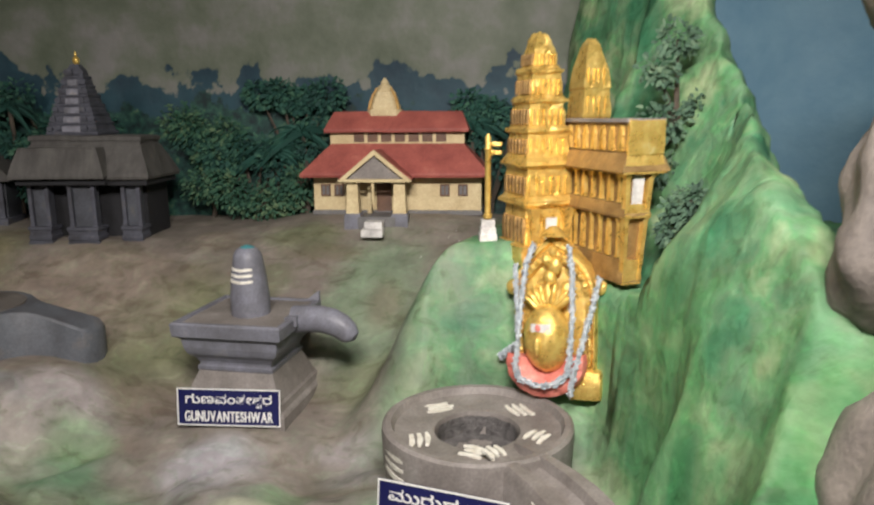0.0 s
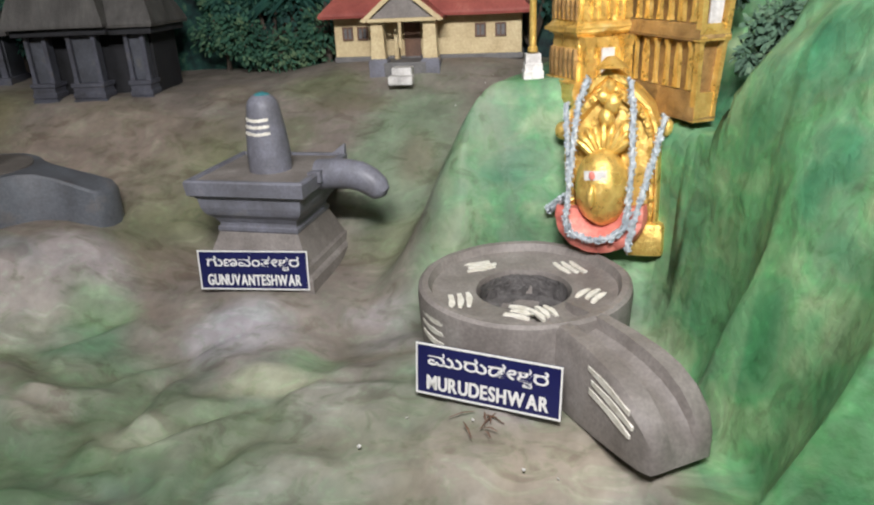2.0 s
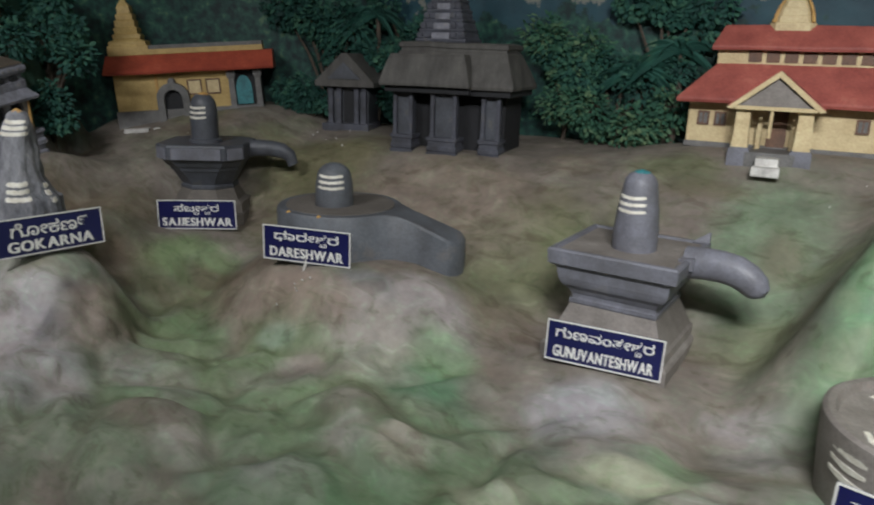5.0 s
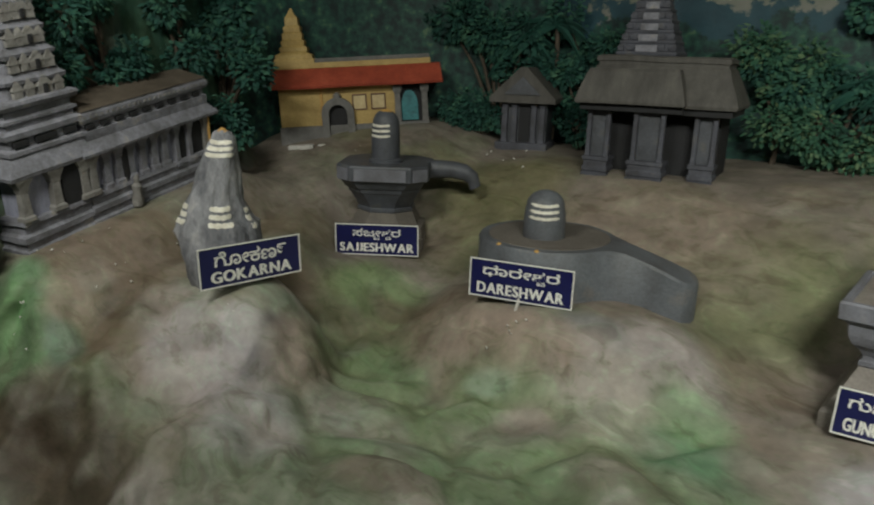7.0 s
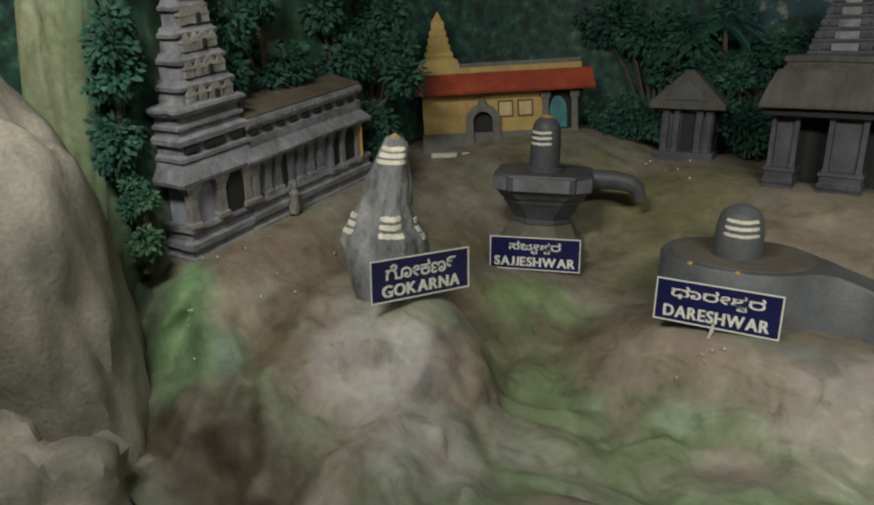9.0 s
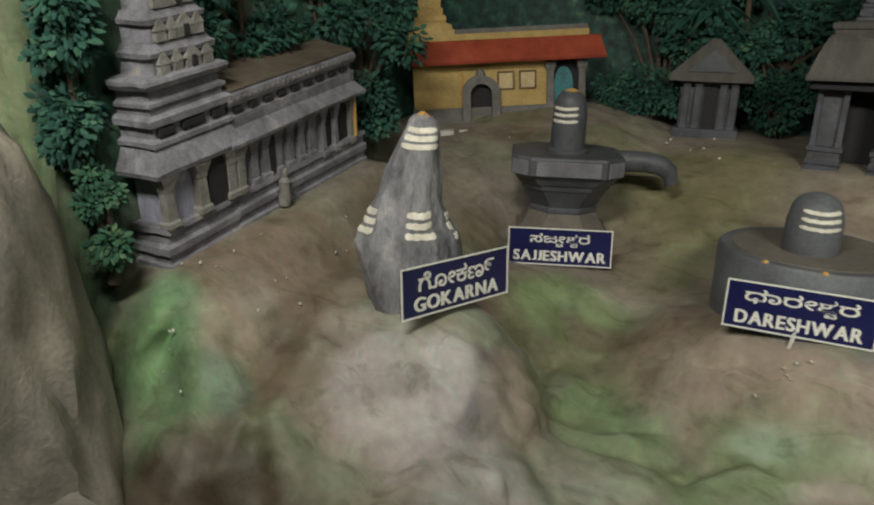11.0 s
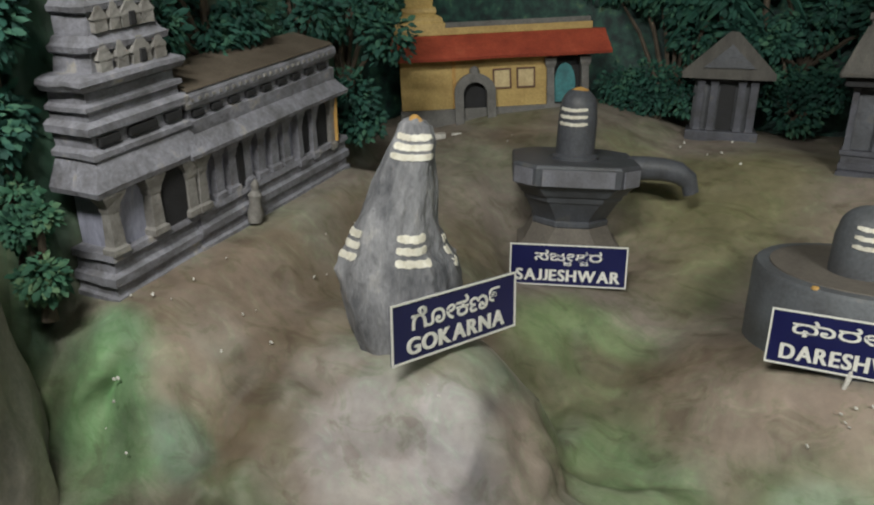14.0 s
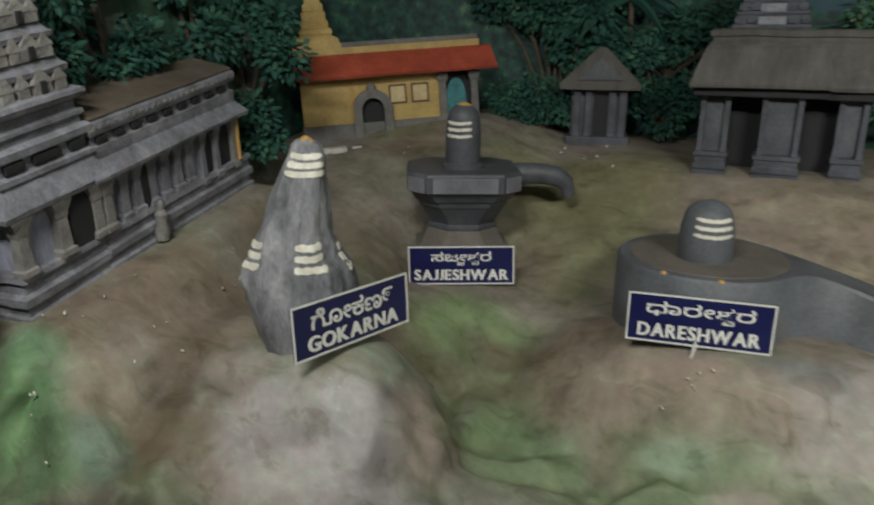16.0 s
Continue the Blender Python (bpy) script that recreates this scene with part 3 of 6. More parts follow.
DRUM_PATCHES = (
    (-1.90, 1.13, 0.10, 0.10, 0.7, (0.25, 0.25, 0.25)),
    (-1.86, 1.60, 0.16, 0.14, 0.85, (0.135, 0.19, 0.095)),
    (-1.78, 1.80, 0.10, 0.12, 0.7, (0.18, 0.14, 0.105)),
    (-1.60, 1.70, 0.14, 0.08, 0.75, (0.215, 0.175, 0.14)),
    (-1.47, 1.62, 0.16, 0.09, 0.8, (0.155, 0.215, 0.115)),
    (-1.25, 1.68, 0.12, 0.08, 0.75, (0.19, 0.255, 0.15)),
    (-1.29, 1.77, 0.10, 0.05, 0.7, (0.22, 0.22, 0.235)),
    (-1.37, 1.51, 0.09, 0.06, 0.6, (0.26, 0.24, 0.225)),
    (-1.61, 1.33, 0.10, 0.06, 0.6, (0.25, 0.245, 0.22)),
    (-1.62, 1.45, 0.20, 0.12, 0.6, (0.145, 0.20, 0.105)),
    (-1.30, 1.30, 0.22, 0.14, 0.75, (0.13, 0.195, 0.105)),
)
DRUM_PATCHES_LOW = (
    (-1.52, 1.16, 0.12, 0.06, 0.6, (0.16, 0.12, 0.10)),
    (-1.33, 2.40, 0.30, 0.12, 0.7, (0.20, 0.165, 0.13)),
    (-1.67, 1.737, 0.12, 0.05, 0.7, (0.27, 0.23, 0.185)),
    (-1.825, 1.139, 0.07, 0.04, 0.8, (0.33, 0.31, 0.295)),
    (-1.63, 1.337, 0.06, 0.04, 0.7, (0.27, 0.28, 0.225)),
    (-1.376, 1.552, 0.06, 0.05, 0.7, (0.32, 0.28, 0.25)),
    (-1.533, 1.629, 0.05, 0.025, 0.7, (0.25, 0.34, 0.255)),
    (-1.66, 1.21, 0.10, 0.05, 0.6, (0.15, 0.225, 0.12)),
)
EAST_PATCHES = (
    (-1.07, 1.80, 0.10, 0.09, 0.7, (0.24, 0.23, 0.225)),
    (-1.01, 1.60, 0.13, 0.10, 0.85, (0.10, 0.22, 0.12)),
    (-1.05, 1.38, 0.12, 0.05, 0.6, (0.175, 0.135, 0.115)),
    (-1.04, 1.30, 0.06, 0.05, 0.6, (0.30, 0.28, 0.265)),
    (-0.79, 1.64, 0.12, 0.08, 0.6, (0.20, 0.175, 0.15)),
    (-0.60, 1.63, 0.12, 0.09, 0.75, (0.27, 0.27, 0.285)),
    (-0.99, 2.15, 0.16, 0.16, 0.7, (0.15, 0.165, 0.09)),
    (-0.80, 1.32, 0.22, 0.14, 0.75, (0.125, 0.175, 0.105)),
    (-0.55, 1.28, 0.25, 0.12, 0.7, (0.135, 0.175, 0.10)),
    (-0.30, 1.48, 0.10, 0.12, 0.6, (0.22, 0.20, 0.175)),
    (0.12, 1.16, 0.22, 0.10, 0.7, (0.25, 0.225, 0.175)),
)
EAST_PATCHES_LOW = (
    (-0.20, 1.25, 0.12, 0.10, 0.6, (0.20, 0.20, 0.15)),
    (-0.92, 1.05, 0.30, 0.10, 0.7, (0.12, 0.165, 0.10)),
    (-1.127, 1.82, 0.10, 0.07, 0.8, (0.31, 0.285, 0.275)),
    (-1.034, 1.73, 0.09, 0.05, 0.7, (0.18, 0.27, 0.145)),
    (-0.919, 1.311, 0.06, 0.05, 0.7, (0.30, 0.275, 0.23)),
    (-0.678, 1.272, 0.07, 0.05, 0.6, (0.27, 0.29, 0.21)),
)
LAWN_PATCHES = (
    (-1.25, 1.70, 0.12, 0.07, 0.8, (0.33, 0.295, 0.275)),
    (-1.15, 1.60, 0.10, 0.06, 0.7, (0.30, 0.315, 0.255)),
    (-1.45, 1.45, 0.10, 0.05, 0.7, (0.27, 0.295, 0.225)),
    (-1.50, 1.72, 0.16, 0.05, 0.8, (0.27, 0.22, 0.18)),
    (-1.30, 2.25, 0.30, 0.14, 0.6, (0.22, 0.185, 0.15)),
    (-0.435, 1.44, 0.09, 0.04, 0.75, (0.31, 0.34, 0.225)),
    (-0.855, 1.131, 0.20, 0.08, 0.6, (0.10, 0.185, 0.09)),
    (-0.909, 1.912, 0.12, 0.08, 0.6, (0.17, 0.14, 0.105)),
    (0.186, 1.163, 0.12, 0.06, 0.7, (0.29, 0.26, 0.20)),
    (-0.36, 1.524, 0.08, 0.05, 0.7, (0.17, 0.27, 0.15)),
    (-0.601, 1.661, 0.07, 0.05, 0.7, (0.30, 0.29, 0.305)),
)
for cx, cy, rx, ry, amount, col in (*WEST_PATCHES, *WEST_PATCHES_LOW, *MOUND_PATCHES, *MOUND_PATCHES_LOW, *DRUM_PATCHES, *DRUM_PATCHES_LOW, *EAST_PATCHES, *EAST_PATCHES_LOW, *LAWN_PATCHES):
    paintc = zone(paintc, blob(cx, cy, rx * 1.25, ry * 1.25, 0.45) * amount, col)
# the swells are coloured paler on top and brown in the creases
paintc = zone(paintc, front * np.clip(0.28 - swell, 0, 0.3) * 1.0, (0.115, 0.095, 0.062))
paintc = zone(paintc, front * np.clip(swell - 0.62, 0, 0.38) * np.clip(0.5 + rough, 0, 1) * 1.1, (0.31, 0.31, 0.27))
# the bank: dark foliage behind the temple, a lighter green cliff at its near end
behind = ss(-2.80, -2.87, gx + 0.122 * (gy - 1.0)) * ss(2.3, 2.0, gy)
paintc = zone(paintc, behind, (0.020, 0.062, 0.042))
paintc = zone(paintc, behind * np.clip(0.9 * rough + 0.5 * crag, 0, 1) * 0.8, (0.060, 0.095, 0.050))
paintc = zone(paintc, behind * np.clip(-1.2 * rough, 0, 1) * 0.6, (0.075, 0.060, 0.038))
nearcliff = ss(-2.70, -2.76, gx) * ss(0.99, 0.93, gy)
paintc = zone(paintc, nearcliff, (0.15, 0.205, 0.11))
paintc = zone(paintc, nearcliff * np.clip(rough + 0.2, 0, 1), (0.24, 0.25, 0.165))
paintc = zone(paintc, nearcliff * np.clip(-rough - 0.1, 0, 1), (0.07, 0.15, 0.075))
green = np.clip(ss(-0.15, 0.12, gx + 0.35 * (2.0 - gy)) * ss(1.62, 1.85, gy) + ss(0.36, 0.52, gx), 0, 1)
paintc = zone(paintc, green, (0.085, 0.20, 0.105))
deep = np.clip(green * np.clip(0.2 - 1.4 * rough - 0.4 * fold, 0, 1) * 1.1, 0, 1)
paintc = zone(paintc, deep, (0.022, 0.115, 0.05))
paintc = zone(paintc, green * np.clip(-0.05 + 1.1 * rough + 0.3 * fold + 0.45 * crag, 0, 1), (0.20, 0.33, 0.155))
paintc = zone(paintc, green * np.clip(-0.8 * crag - 0.2, 0, 0.7), (0.035, 0.16, 0.075))
paintc = zone(paintc, green * np.clip(rough - 0.25, 0, 1) * 0.9, (0.27, 0.30, 0.21))
paintc = zone(paintc, ss(0.80, 0.92, gx) * ss(1.5, 1.2, gz) * 0.7, (0.10, 0.34, 0.07))

low_green = green * ss(0.40, 0.55, gx) * ss(1.40, 1.10, gz)
paintc = zone(paintc, low_green * 0.8, (0.055, 0.20, 0.06))
brow = green * ss(0.34, 0.10, gx) * np.clip(0.6 + 0.7 * rough, 0, 1)
paintc = zone(paintc, brow * 0.9, (0.155, 0.175, 0.138))
ny, nx = gx.shape
verts = np.stack([gx2, gy2, gz2], -1).reshape(-1, 3)
idx = np.arange(nx * ny).reshape(ny, nx)
quads = np.stack([idx[:-1, :-1], idx[:-1, 1:], idx[1:, 1:], idx[1:, :-1]], -1).reshape(-1, 4)
paintc = paintc * np.array((1.12, 1.07, 1.10))
me = bpy.data.meshes.new("ground")
me.from_pydata(verts.tolist(), [], quads.tolist())
layer = me.color_attributes.new("paint", "FLOAT_COLOR", "POINT")
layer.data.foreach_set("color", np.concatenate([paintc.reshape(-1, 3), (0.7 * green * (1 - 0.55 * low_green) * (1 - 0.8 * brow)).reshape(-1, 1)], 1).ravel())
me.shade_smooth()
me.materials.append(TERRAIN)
tagged(new("ground", me), "hand-painted green and brown plaster hillside of a temple diorama", "ground", kind="structure")

# ---- walls, ceiling and the gallery round the diorama ----
line = [(1.95, 0.35), (1.95, 1.9)]
line += [(1.15 + 0.8 * math.cos(a), 2.25 + 0.8 * math.sin(a)) for a in np.linspace(0, math.pi / 2, 10)]
line += [(x, 3.05) for x in np.linspace(0.9, -2.1, 16)]
line += [(-2.1 + 1.05 * math.cos(a), 2.0 + 1.05 * math.sin(a)) for a in np.linspace(math.pi / 2, math.pi, 14)[1:]]
line += [(-3.15, 1.6), (-3.15, 1.0), (-3.15, 0.35)]
bm = bmesh.new()
for off in (0.0,):
    rows = []
    for z in np.linspace(0.3, 2.69, 40):
        rows.append([bm.verts.new((x, y, z)) for x, y in line])
    for a, c in zip(rows, rows[1:]):
        for i in range(len(line) - 1):
            bm.faces.new((a[i], a[i + 1], c[i + 1], c[i]))
for v in bm.verts:
    p = v.co * 2.4
    v.co.y -= 0.03 * (noise.noise(p) + 0.6 * noise.noise(p * 2.7)) * ss(1.5, 1.9, v.co.z)
geo = bmesh.ops.extrude_face_region(bm, geom=bm.faces[:])
cen = Vector((-0.7, 1.2, 0))
for v in [g for g in geo["geom"] if isinstance(g, bmesh.types.BMVert)]:
    d = Vector((v.co.x - cen.x, v.co.y - cen.y, 0)).normalized()
    v.co += 0.08 * d
tagged(part("wall_north", bm, MURAL, smooth=True), "curved wall painted with trees, blue hills and hazy rock", "wall", kind="structure")

for name, c, s in (("wall_south", (-0.7, -2.3, 1.35), (6.4, 0.1, 2.7)), ("wall_west", (-3.85, -0.6, 1.35), (0.1, 3.3, 2.7)), ("wall_east", (2.45, -0.6, 1.35), (0.1, 3.3, 2.7))):
    bm = bmesh.new()
    box(bm, c, s)
    tagged(part(name, bm, PLASTER), "plain off-white painted gallery wall", "wall", kind="structure")
bm = bmesh.new()
box(bm, (-0.7, 0.45, 2.75), (6.4, 5.6, 0.1))
tagged(part("ceiling", bm, PLASTER), "plain off-white gallery ceiling", "ceiling", kind="structure")
bm = bmesh.new()
box(bm, (-0.7, -0.5, -0.05), (6.4, 3.6, 0.1))
tagged(part("floor", bm, TILE), "grey polished stone gallery floor", "floor", kind="structure")
bm = bmesh.new()
box(bm, (-0.7, 0.74, 0.16), (6.0, 0.10, 0.5), 0.01)
tagged(part("trim", bm, PLASTER), "low plastered kerb along the diorama's front", "kerb", kind="structure")


# ---- name boards ----
def raw_text(words, offset):
    cu = bpy.data.curves.new("letters", "FONT")
    cu.body, cu.extrude, cu.offset, cu.resolution_u = words, 0.0006, offset, 4
    ob = bpy.data.objects.new("letters", cu)
    scene.collection.objects.link(ob)
    bpy.context.view_layer.update()
    me = bpy.data.meshes.new_from_object(ob.evaluated_get(bpy.context.evaluated_depsgraph_get()))
    bpy.data.objects.remove(ob)
    return me


def text_mesh(groups, width, tall, offset=0.0, heavy=0.0):
    """Flat letters, centred, fitted to a width and a height. A group is a string, or (string, scale, drop) for a letter set below or beside."""
    bm, pen = bmesh.new(), 0.0
    for g in groups:
        words, k, drop, back = (g, 1.0, 0.0, 0.0) if isinstance(g, str) else g
        me = raw_text(words, offset / k)
        got = bmesh.new()
        got.from_mesh(me)
        lo = min(v.co.x for v in got.verts)
        hi = max(v.co.x for v in got.verts)
        low, high = min(v.co.y for v in got.verts), max(v.co.y for v in got.verts)
        if heavy and low < -0.06:
            for v in got.verts:
                v.co.y = (v.co.y - low) * high / (high - low)
        for v in got.verts:
            v.co.x = pen - back + (v.co.x - lo) * k
            v.co.y = v.co.y * k + drop
        if k == 1.0 or back < 0.2:
            pen += (hi - lo) * k - back + (0.115 if heavy else 0.05)
        got.to_mesh(me)
        got.free()
        bm.from_mesh(me)
    if heavy:
        stem = bm.copy()
        for dx, dz in ((-heavy, 0.0004), (heavy, 0.0008)):
            more = bpy.data.meshes.new("stem")
            stem.to_mesh(more)
            more.transform(Matrix.Translation((dx, 0, dz)))
            bm.from_mesh(more)
        stem.free()
    xs_, ys_ = [v.co.x for v in bm.verts], [v.co.y for v in bm.verts]
    x0, x1, y0, y1 = min(xs_), max(xs_), min(ys_), max(ys_)
    for v in bm.verts:
        v.co = ((v.co.x - (x0 + x1) / 2) * width / (x1 - x0), -v.co.z, (v.co.y - (y0 + y1) / 2) * tall / (y1 - y0))
    me = bpy.data.meshes.new("letters")
    bm.to_mesh(me)
    bm.free()
    return me


SUB_VA, SUB_JA = ("ವ", 0.5, -0.32, 0.42), ("ಜ", 0.5, -0.36, 0.55)
BOARD_W, BOARD_H = 0.297, 0.110


def name_board(left, right, zl, zr, lean, kannada, english, kw, ew, label):
    """A board whose lower corners stand at left and right."""
    (xa, ya), (xb, yb) = left, right
    yaw = math.degrees(math.atan2(yb - ya, xb - xa))
    tip = math.degrees(math.atan2(zr - zl, math.hypot(xb - xa, yb - ya)))
    m = pose((xa + xb) / 2, (ya + yb) / 2, (zl + zr) / 2, 0, 0, yaw) @ pose(0, 0, 0, 0, -tip, 0) @ pose(0, 0, 0, lean, 0, 0)
    t = thing("name_board", m, label, "sign", "name boards before the shrines")
    bm = bmesh.new()
    box(bm, (0, 0, BOARD_H / 2), (BOARD_W, 0.004, BOARD_H), 0.0012)
    part("board", bm, NAVY, t)
    bm = bmesh.new()
    e = 0.0035
    for c, s in (((0, -0.0025, e / 2), (BOARD_W, 0.003, e)), ((0, -0.0025, BOARD_H - e / 2), (BOARD_W, 0.003, e)),
                 ((-BOARD_W / 2 + e / 2, -0.0025, BOARD_H / 2), (e, 0.003, BOARD_H - 2 * e)), ((BOARD_W / 2 - e / 2, -0.0025, BOARD_H / 2), (e, 0.003, BOARD_H - 2 * e))):
        box(bm, c, s)
    part("border", bm, SIGNWHITE, t, "thin white border")
    for nm, words, w, h, z, off, heavy in (("kannada_lettering", kannada, kw, 0.040, 0.075, 0.012, 0.0), ("english_lettering", english, ew, 0.031, 0.028, 0.012, 0.034)):
        me = text_mesh(list(words), w, h, off, heavy)
        me.materials.append(SIGNWHITE)
        ob = new(nm, me)
        ob.parent = t
        ob.location = (0, -0.0032, z)
        tagged(ob, "white raised lettering")
    return t


name_board((-0.08, 1.342), (0.202, 1.262), 0.676, 0.675, -6, ["ಮುರುಡೕಶ", SUB_VA, "ರ"], "MURUDESHWAR", 0.245, 0.25, "navy blue sign lettered MURUDESHWAR in front of the ring stone")
name_board((-0.733, 1.766), (-0.440, 1.782), 0.697, 0.691, -3, ["ಗುಣವಂತೕಶ", SUB_VA, "ರ"], "GUNUVANTESHWAR", 0.25, 0.255, "navy blue sign lettered GUNUVANTESHWAR leaning on a stone plinth")
name_board((-2.162, 1.214), (-2.080, 1.508), 0.872, 0.874, -3, ["ಗೋಕಣ", ("೯", 0.8, 0.18, 0.0)], "GOKARNA", 0.21, 0.235, "navy blue sign lettered GOKARNA before the grey rock")
name_board((-2.312, 1.915), (-2.043, 2.040), 0.795, 0.803, -2, ["ಸಜೕ", SUB_JA, "ಶ", SUB_VA, "ರ"], "SAJJESHWAR", 0.17, 0.265, "navy blue sign lettered SAJJESHWAR before an octagonal plinth")
name_board((-1.664, 1.752), (-1.374, 1.802), 0.826, 0.826, -2, ["ಧಾರೕಶ", SUB_VA, "ರ"], "DARESHWAR", 0.22, 0.25, "navy blue sign lettered DARESHWAR before the round stone")


# peg under one board, dried smear under another
bm = bmesh.new()
tube(bm, [(-1.521, 1.779, 0.836), (-1.522, 1.774, 0.818), (-1.526, 1.770, 0.800)], [0.005, 0.005, 0.004], 8)
tagged(part("sign_peg", bm, WHITESTONE, None, "", True), "small white peg holding the sign upright", "peg")
bm = bmesh.new()
smear = random.Random(4)
for i in range(9):
    a = smear.uniform(0, 6.3)
    x, y = 0.055 + smear.gauss(0, 0.022), 1.262 + smear.gauss(0, 0.02)
    l = smear.uniform(0.008, 0.03)
    dx, dy = math.cos(a) * l, math.sin(a) * l
    tube(bm, [(x - dx, y - dy, 0.662), (x, y, 0.667), (x + dx, y + dy, 0.663)], [0.001, 0.002, 0.001], 6, 0.4)
tagged(part("dried_twigs", bm, TRIM_BROWN), "brown dried scraps stuck below the sign", "debris", kind="stuff")


# ---- shrine stones ----
def stripes(parent, centre, radius, z, half_angle, facing, gap=0.018, thick=0.010, sag=0.003):
    """Three painted bands round the front of an upright stone. radius: a number, or a function of height."""
    at = radius if callable(radius) else (lambda h: radius)
    for i in range(3):
        bm = bmesh.new()
        rings = []
        for a in np.linspace(-half_angle, half_angle, 15):
            th = radians(facing + a)
            dz = -sag * math.cos(math.pi * a / (2 * half_angle)) + 0.0012 * noise.noise(Vector((a * 0.1, i * 3.1, z)))
            w = thick * (0.42 + 0.08 * math.sin(a * 0.4 + i)) if abs(a) < half_angle else thick * 0.25
            zz = z + (1 - i) * gap + dz
            lo, hi = at(zz - w), at(zz + w)
            c, s = math.cos(th), math.sin(th)
            rings.append([(centre[0] + r * c, centre[1] + r * s, h) for r, h in ((lo - 0.004, zz - w), (lo + 0.0016, zz - w), (hi + 0.0016, zz + w), (hi - 0.004, zz + w))])
        loft(bm, rings)
        part("stripe", bm, STRIPE, parent, "white painted band")


def linga(t, x, y, z, r0, r1, h, mat, facing, stripe_z, dab=None, collar=0.0, span=48):
    bm = bmesh.new()
    prof = [(r0, z - 0.01), (r0, z), (r0 * 0.995, z + 0.25 * h), ((r0 + r1) / 2 + 0.002, z + 0.55 * h)]
    for a in np.linspace(0, 80, 8):
        prof.append((r1 * math.cos(radians(a)) + 0.001, z + h - r1 * 0.85 * (1 - math.sin(radians(a)))))
    lathe(bm, prof, 36, x, y)
    wobble(bm, 0.0015, 14)
    lg = part("linga", bm, mat, t, "rounded upright stone", True)
    if collar:
        bm = bmesh.new()
        lathe(bm, [(r0 + collar, z - 0.004), (r0 + collar, z + 0.008), (r0 + 0.001, z + 0.014)], 36, x, y)
        part("collar", bm, mat, t, "", True)
    hs, rs = [q2[1] for q2 in prof], [q2[0] for q2 in prof]
    stripes(t, (x, y), lambda v: float(np.interp(v, hs, rs)), z + stripe_z * h, span, facing)
    if dab:
        bm = bmesh.new()
        lathe(bm, [(r1 * 0.62, z + h - r1 * 0.22), (r1 * 0.45, z + h - r1 * 0.06), (r1 * 0.12, z + h + 0.002)], 18, x, y)
        part("dab", bm, dab, t, "dab of coloured paint", True)
    return lg


# square pedestal shrine
t = thing("pedestal_shrine", pose(-0.578, 1.962, 0.672, 0, 0, -6) @ Matrix.Diagonal((0.88, 0.88, 0.985, 1)), "grey square stone pedestal shrine with curved spout and striped linga", "shrine")
Z = -0.655
bm = bmesh.new()
tiers(bm, [(0.385, 0.37, -0.03), (0.385, 0.37, 0.045), (0.375, 0.36, 0.052), (0.36, 0.345, 0.056), (0.35, 0.335, 0.075), (0.335, 0.32, 0.082), (0.262, 0.255, 0.158)])
wobble(bm, 0.002)
part("plinth", bm, STONE_BROWN, t, "dusty brown-grey stepped plinth")
bm = bmesh.new()
tiers(bm, [(0.262, 0.255, 0.158), (0.268, 0.26, 0.162), (0.268, 0.26, 0.172), (0.255, 0.248, 0.175), (0.255, 0.248, 0.185)])
part("neck", bm, STONE, t)
bm = bmesh.new()
tiers(bm, [(0.255, 0.25, 0.185), (0.275, 0.27, 0.20), (0.305, 0.30, 0.213), (0.318, 0.31, 0.222), (0.328, 0.32, 0.235), (0.335, 0.33, 0.262), (0.345, 0.34, 0.266), (0.345, 0.34, 0.272)])
part("bowl", bm, STONE, t, "dark moulded underside")
bm = bmesh.new()
tiers(bm, [(0.355, 0.35, 0.270), (0.378, 0.37, 0.276), (0.384, 0.376, 0.312), (0.376, 0.368, 0.317), (0.352, 0.345, 0.317), (0.345, 0.338, 0.309)])
wobble(bm, 0.0012)
part("slab", bm, STONE, t, "square slab with a raised dusty rim")
bm = bmesh.new()
tiers(bm, [(0.338, 0.33, 0.3085), (0.336, 0.328, 0.3115)])
part("dust_bed", bm, STONE_BROWN, t, "layer of brown dust")
bm = bmesh.new()
loft(bm, [[(0.16, -0.075, 0.296), (0.16, 0.06, 0.296), (0.16, 0.06, 0.318), (0.16, -0.075, 0.318)], [(0.20, -0.07, 0.29), (0.20, 0.05, 0.29), (0.20, 0.05, 0.322), (0.20, -0.07, 0.322)]])
tube(bm, [(0.170, -0.008, 0.298), (0.22, -0.012, 0.303), (0.268, -0.017, 0.304), (0.310, -0.022, 0.299), (0.344, -0.026, 0.286), (0.368, -0.028, 0.268), (0.380, -0.029, 0.255), (0.384, -0.029, 0.247)], [0.043, 0.042, 0.041, 0.041, 0.040, 0.036, 0.026, 0.008], 20, 1.0)
part("spout", bm, STONE, t, "down-curving rounded spout", True)
bm = bmesh.new()
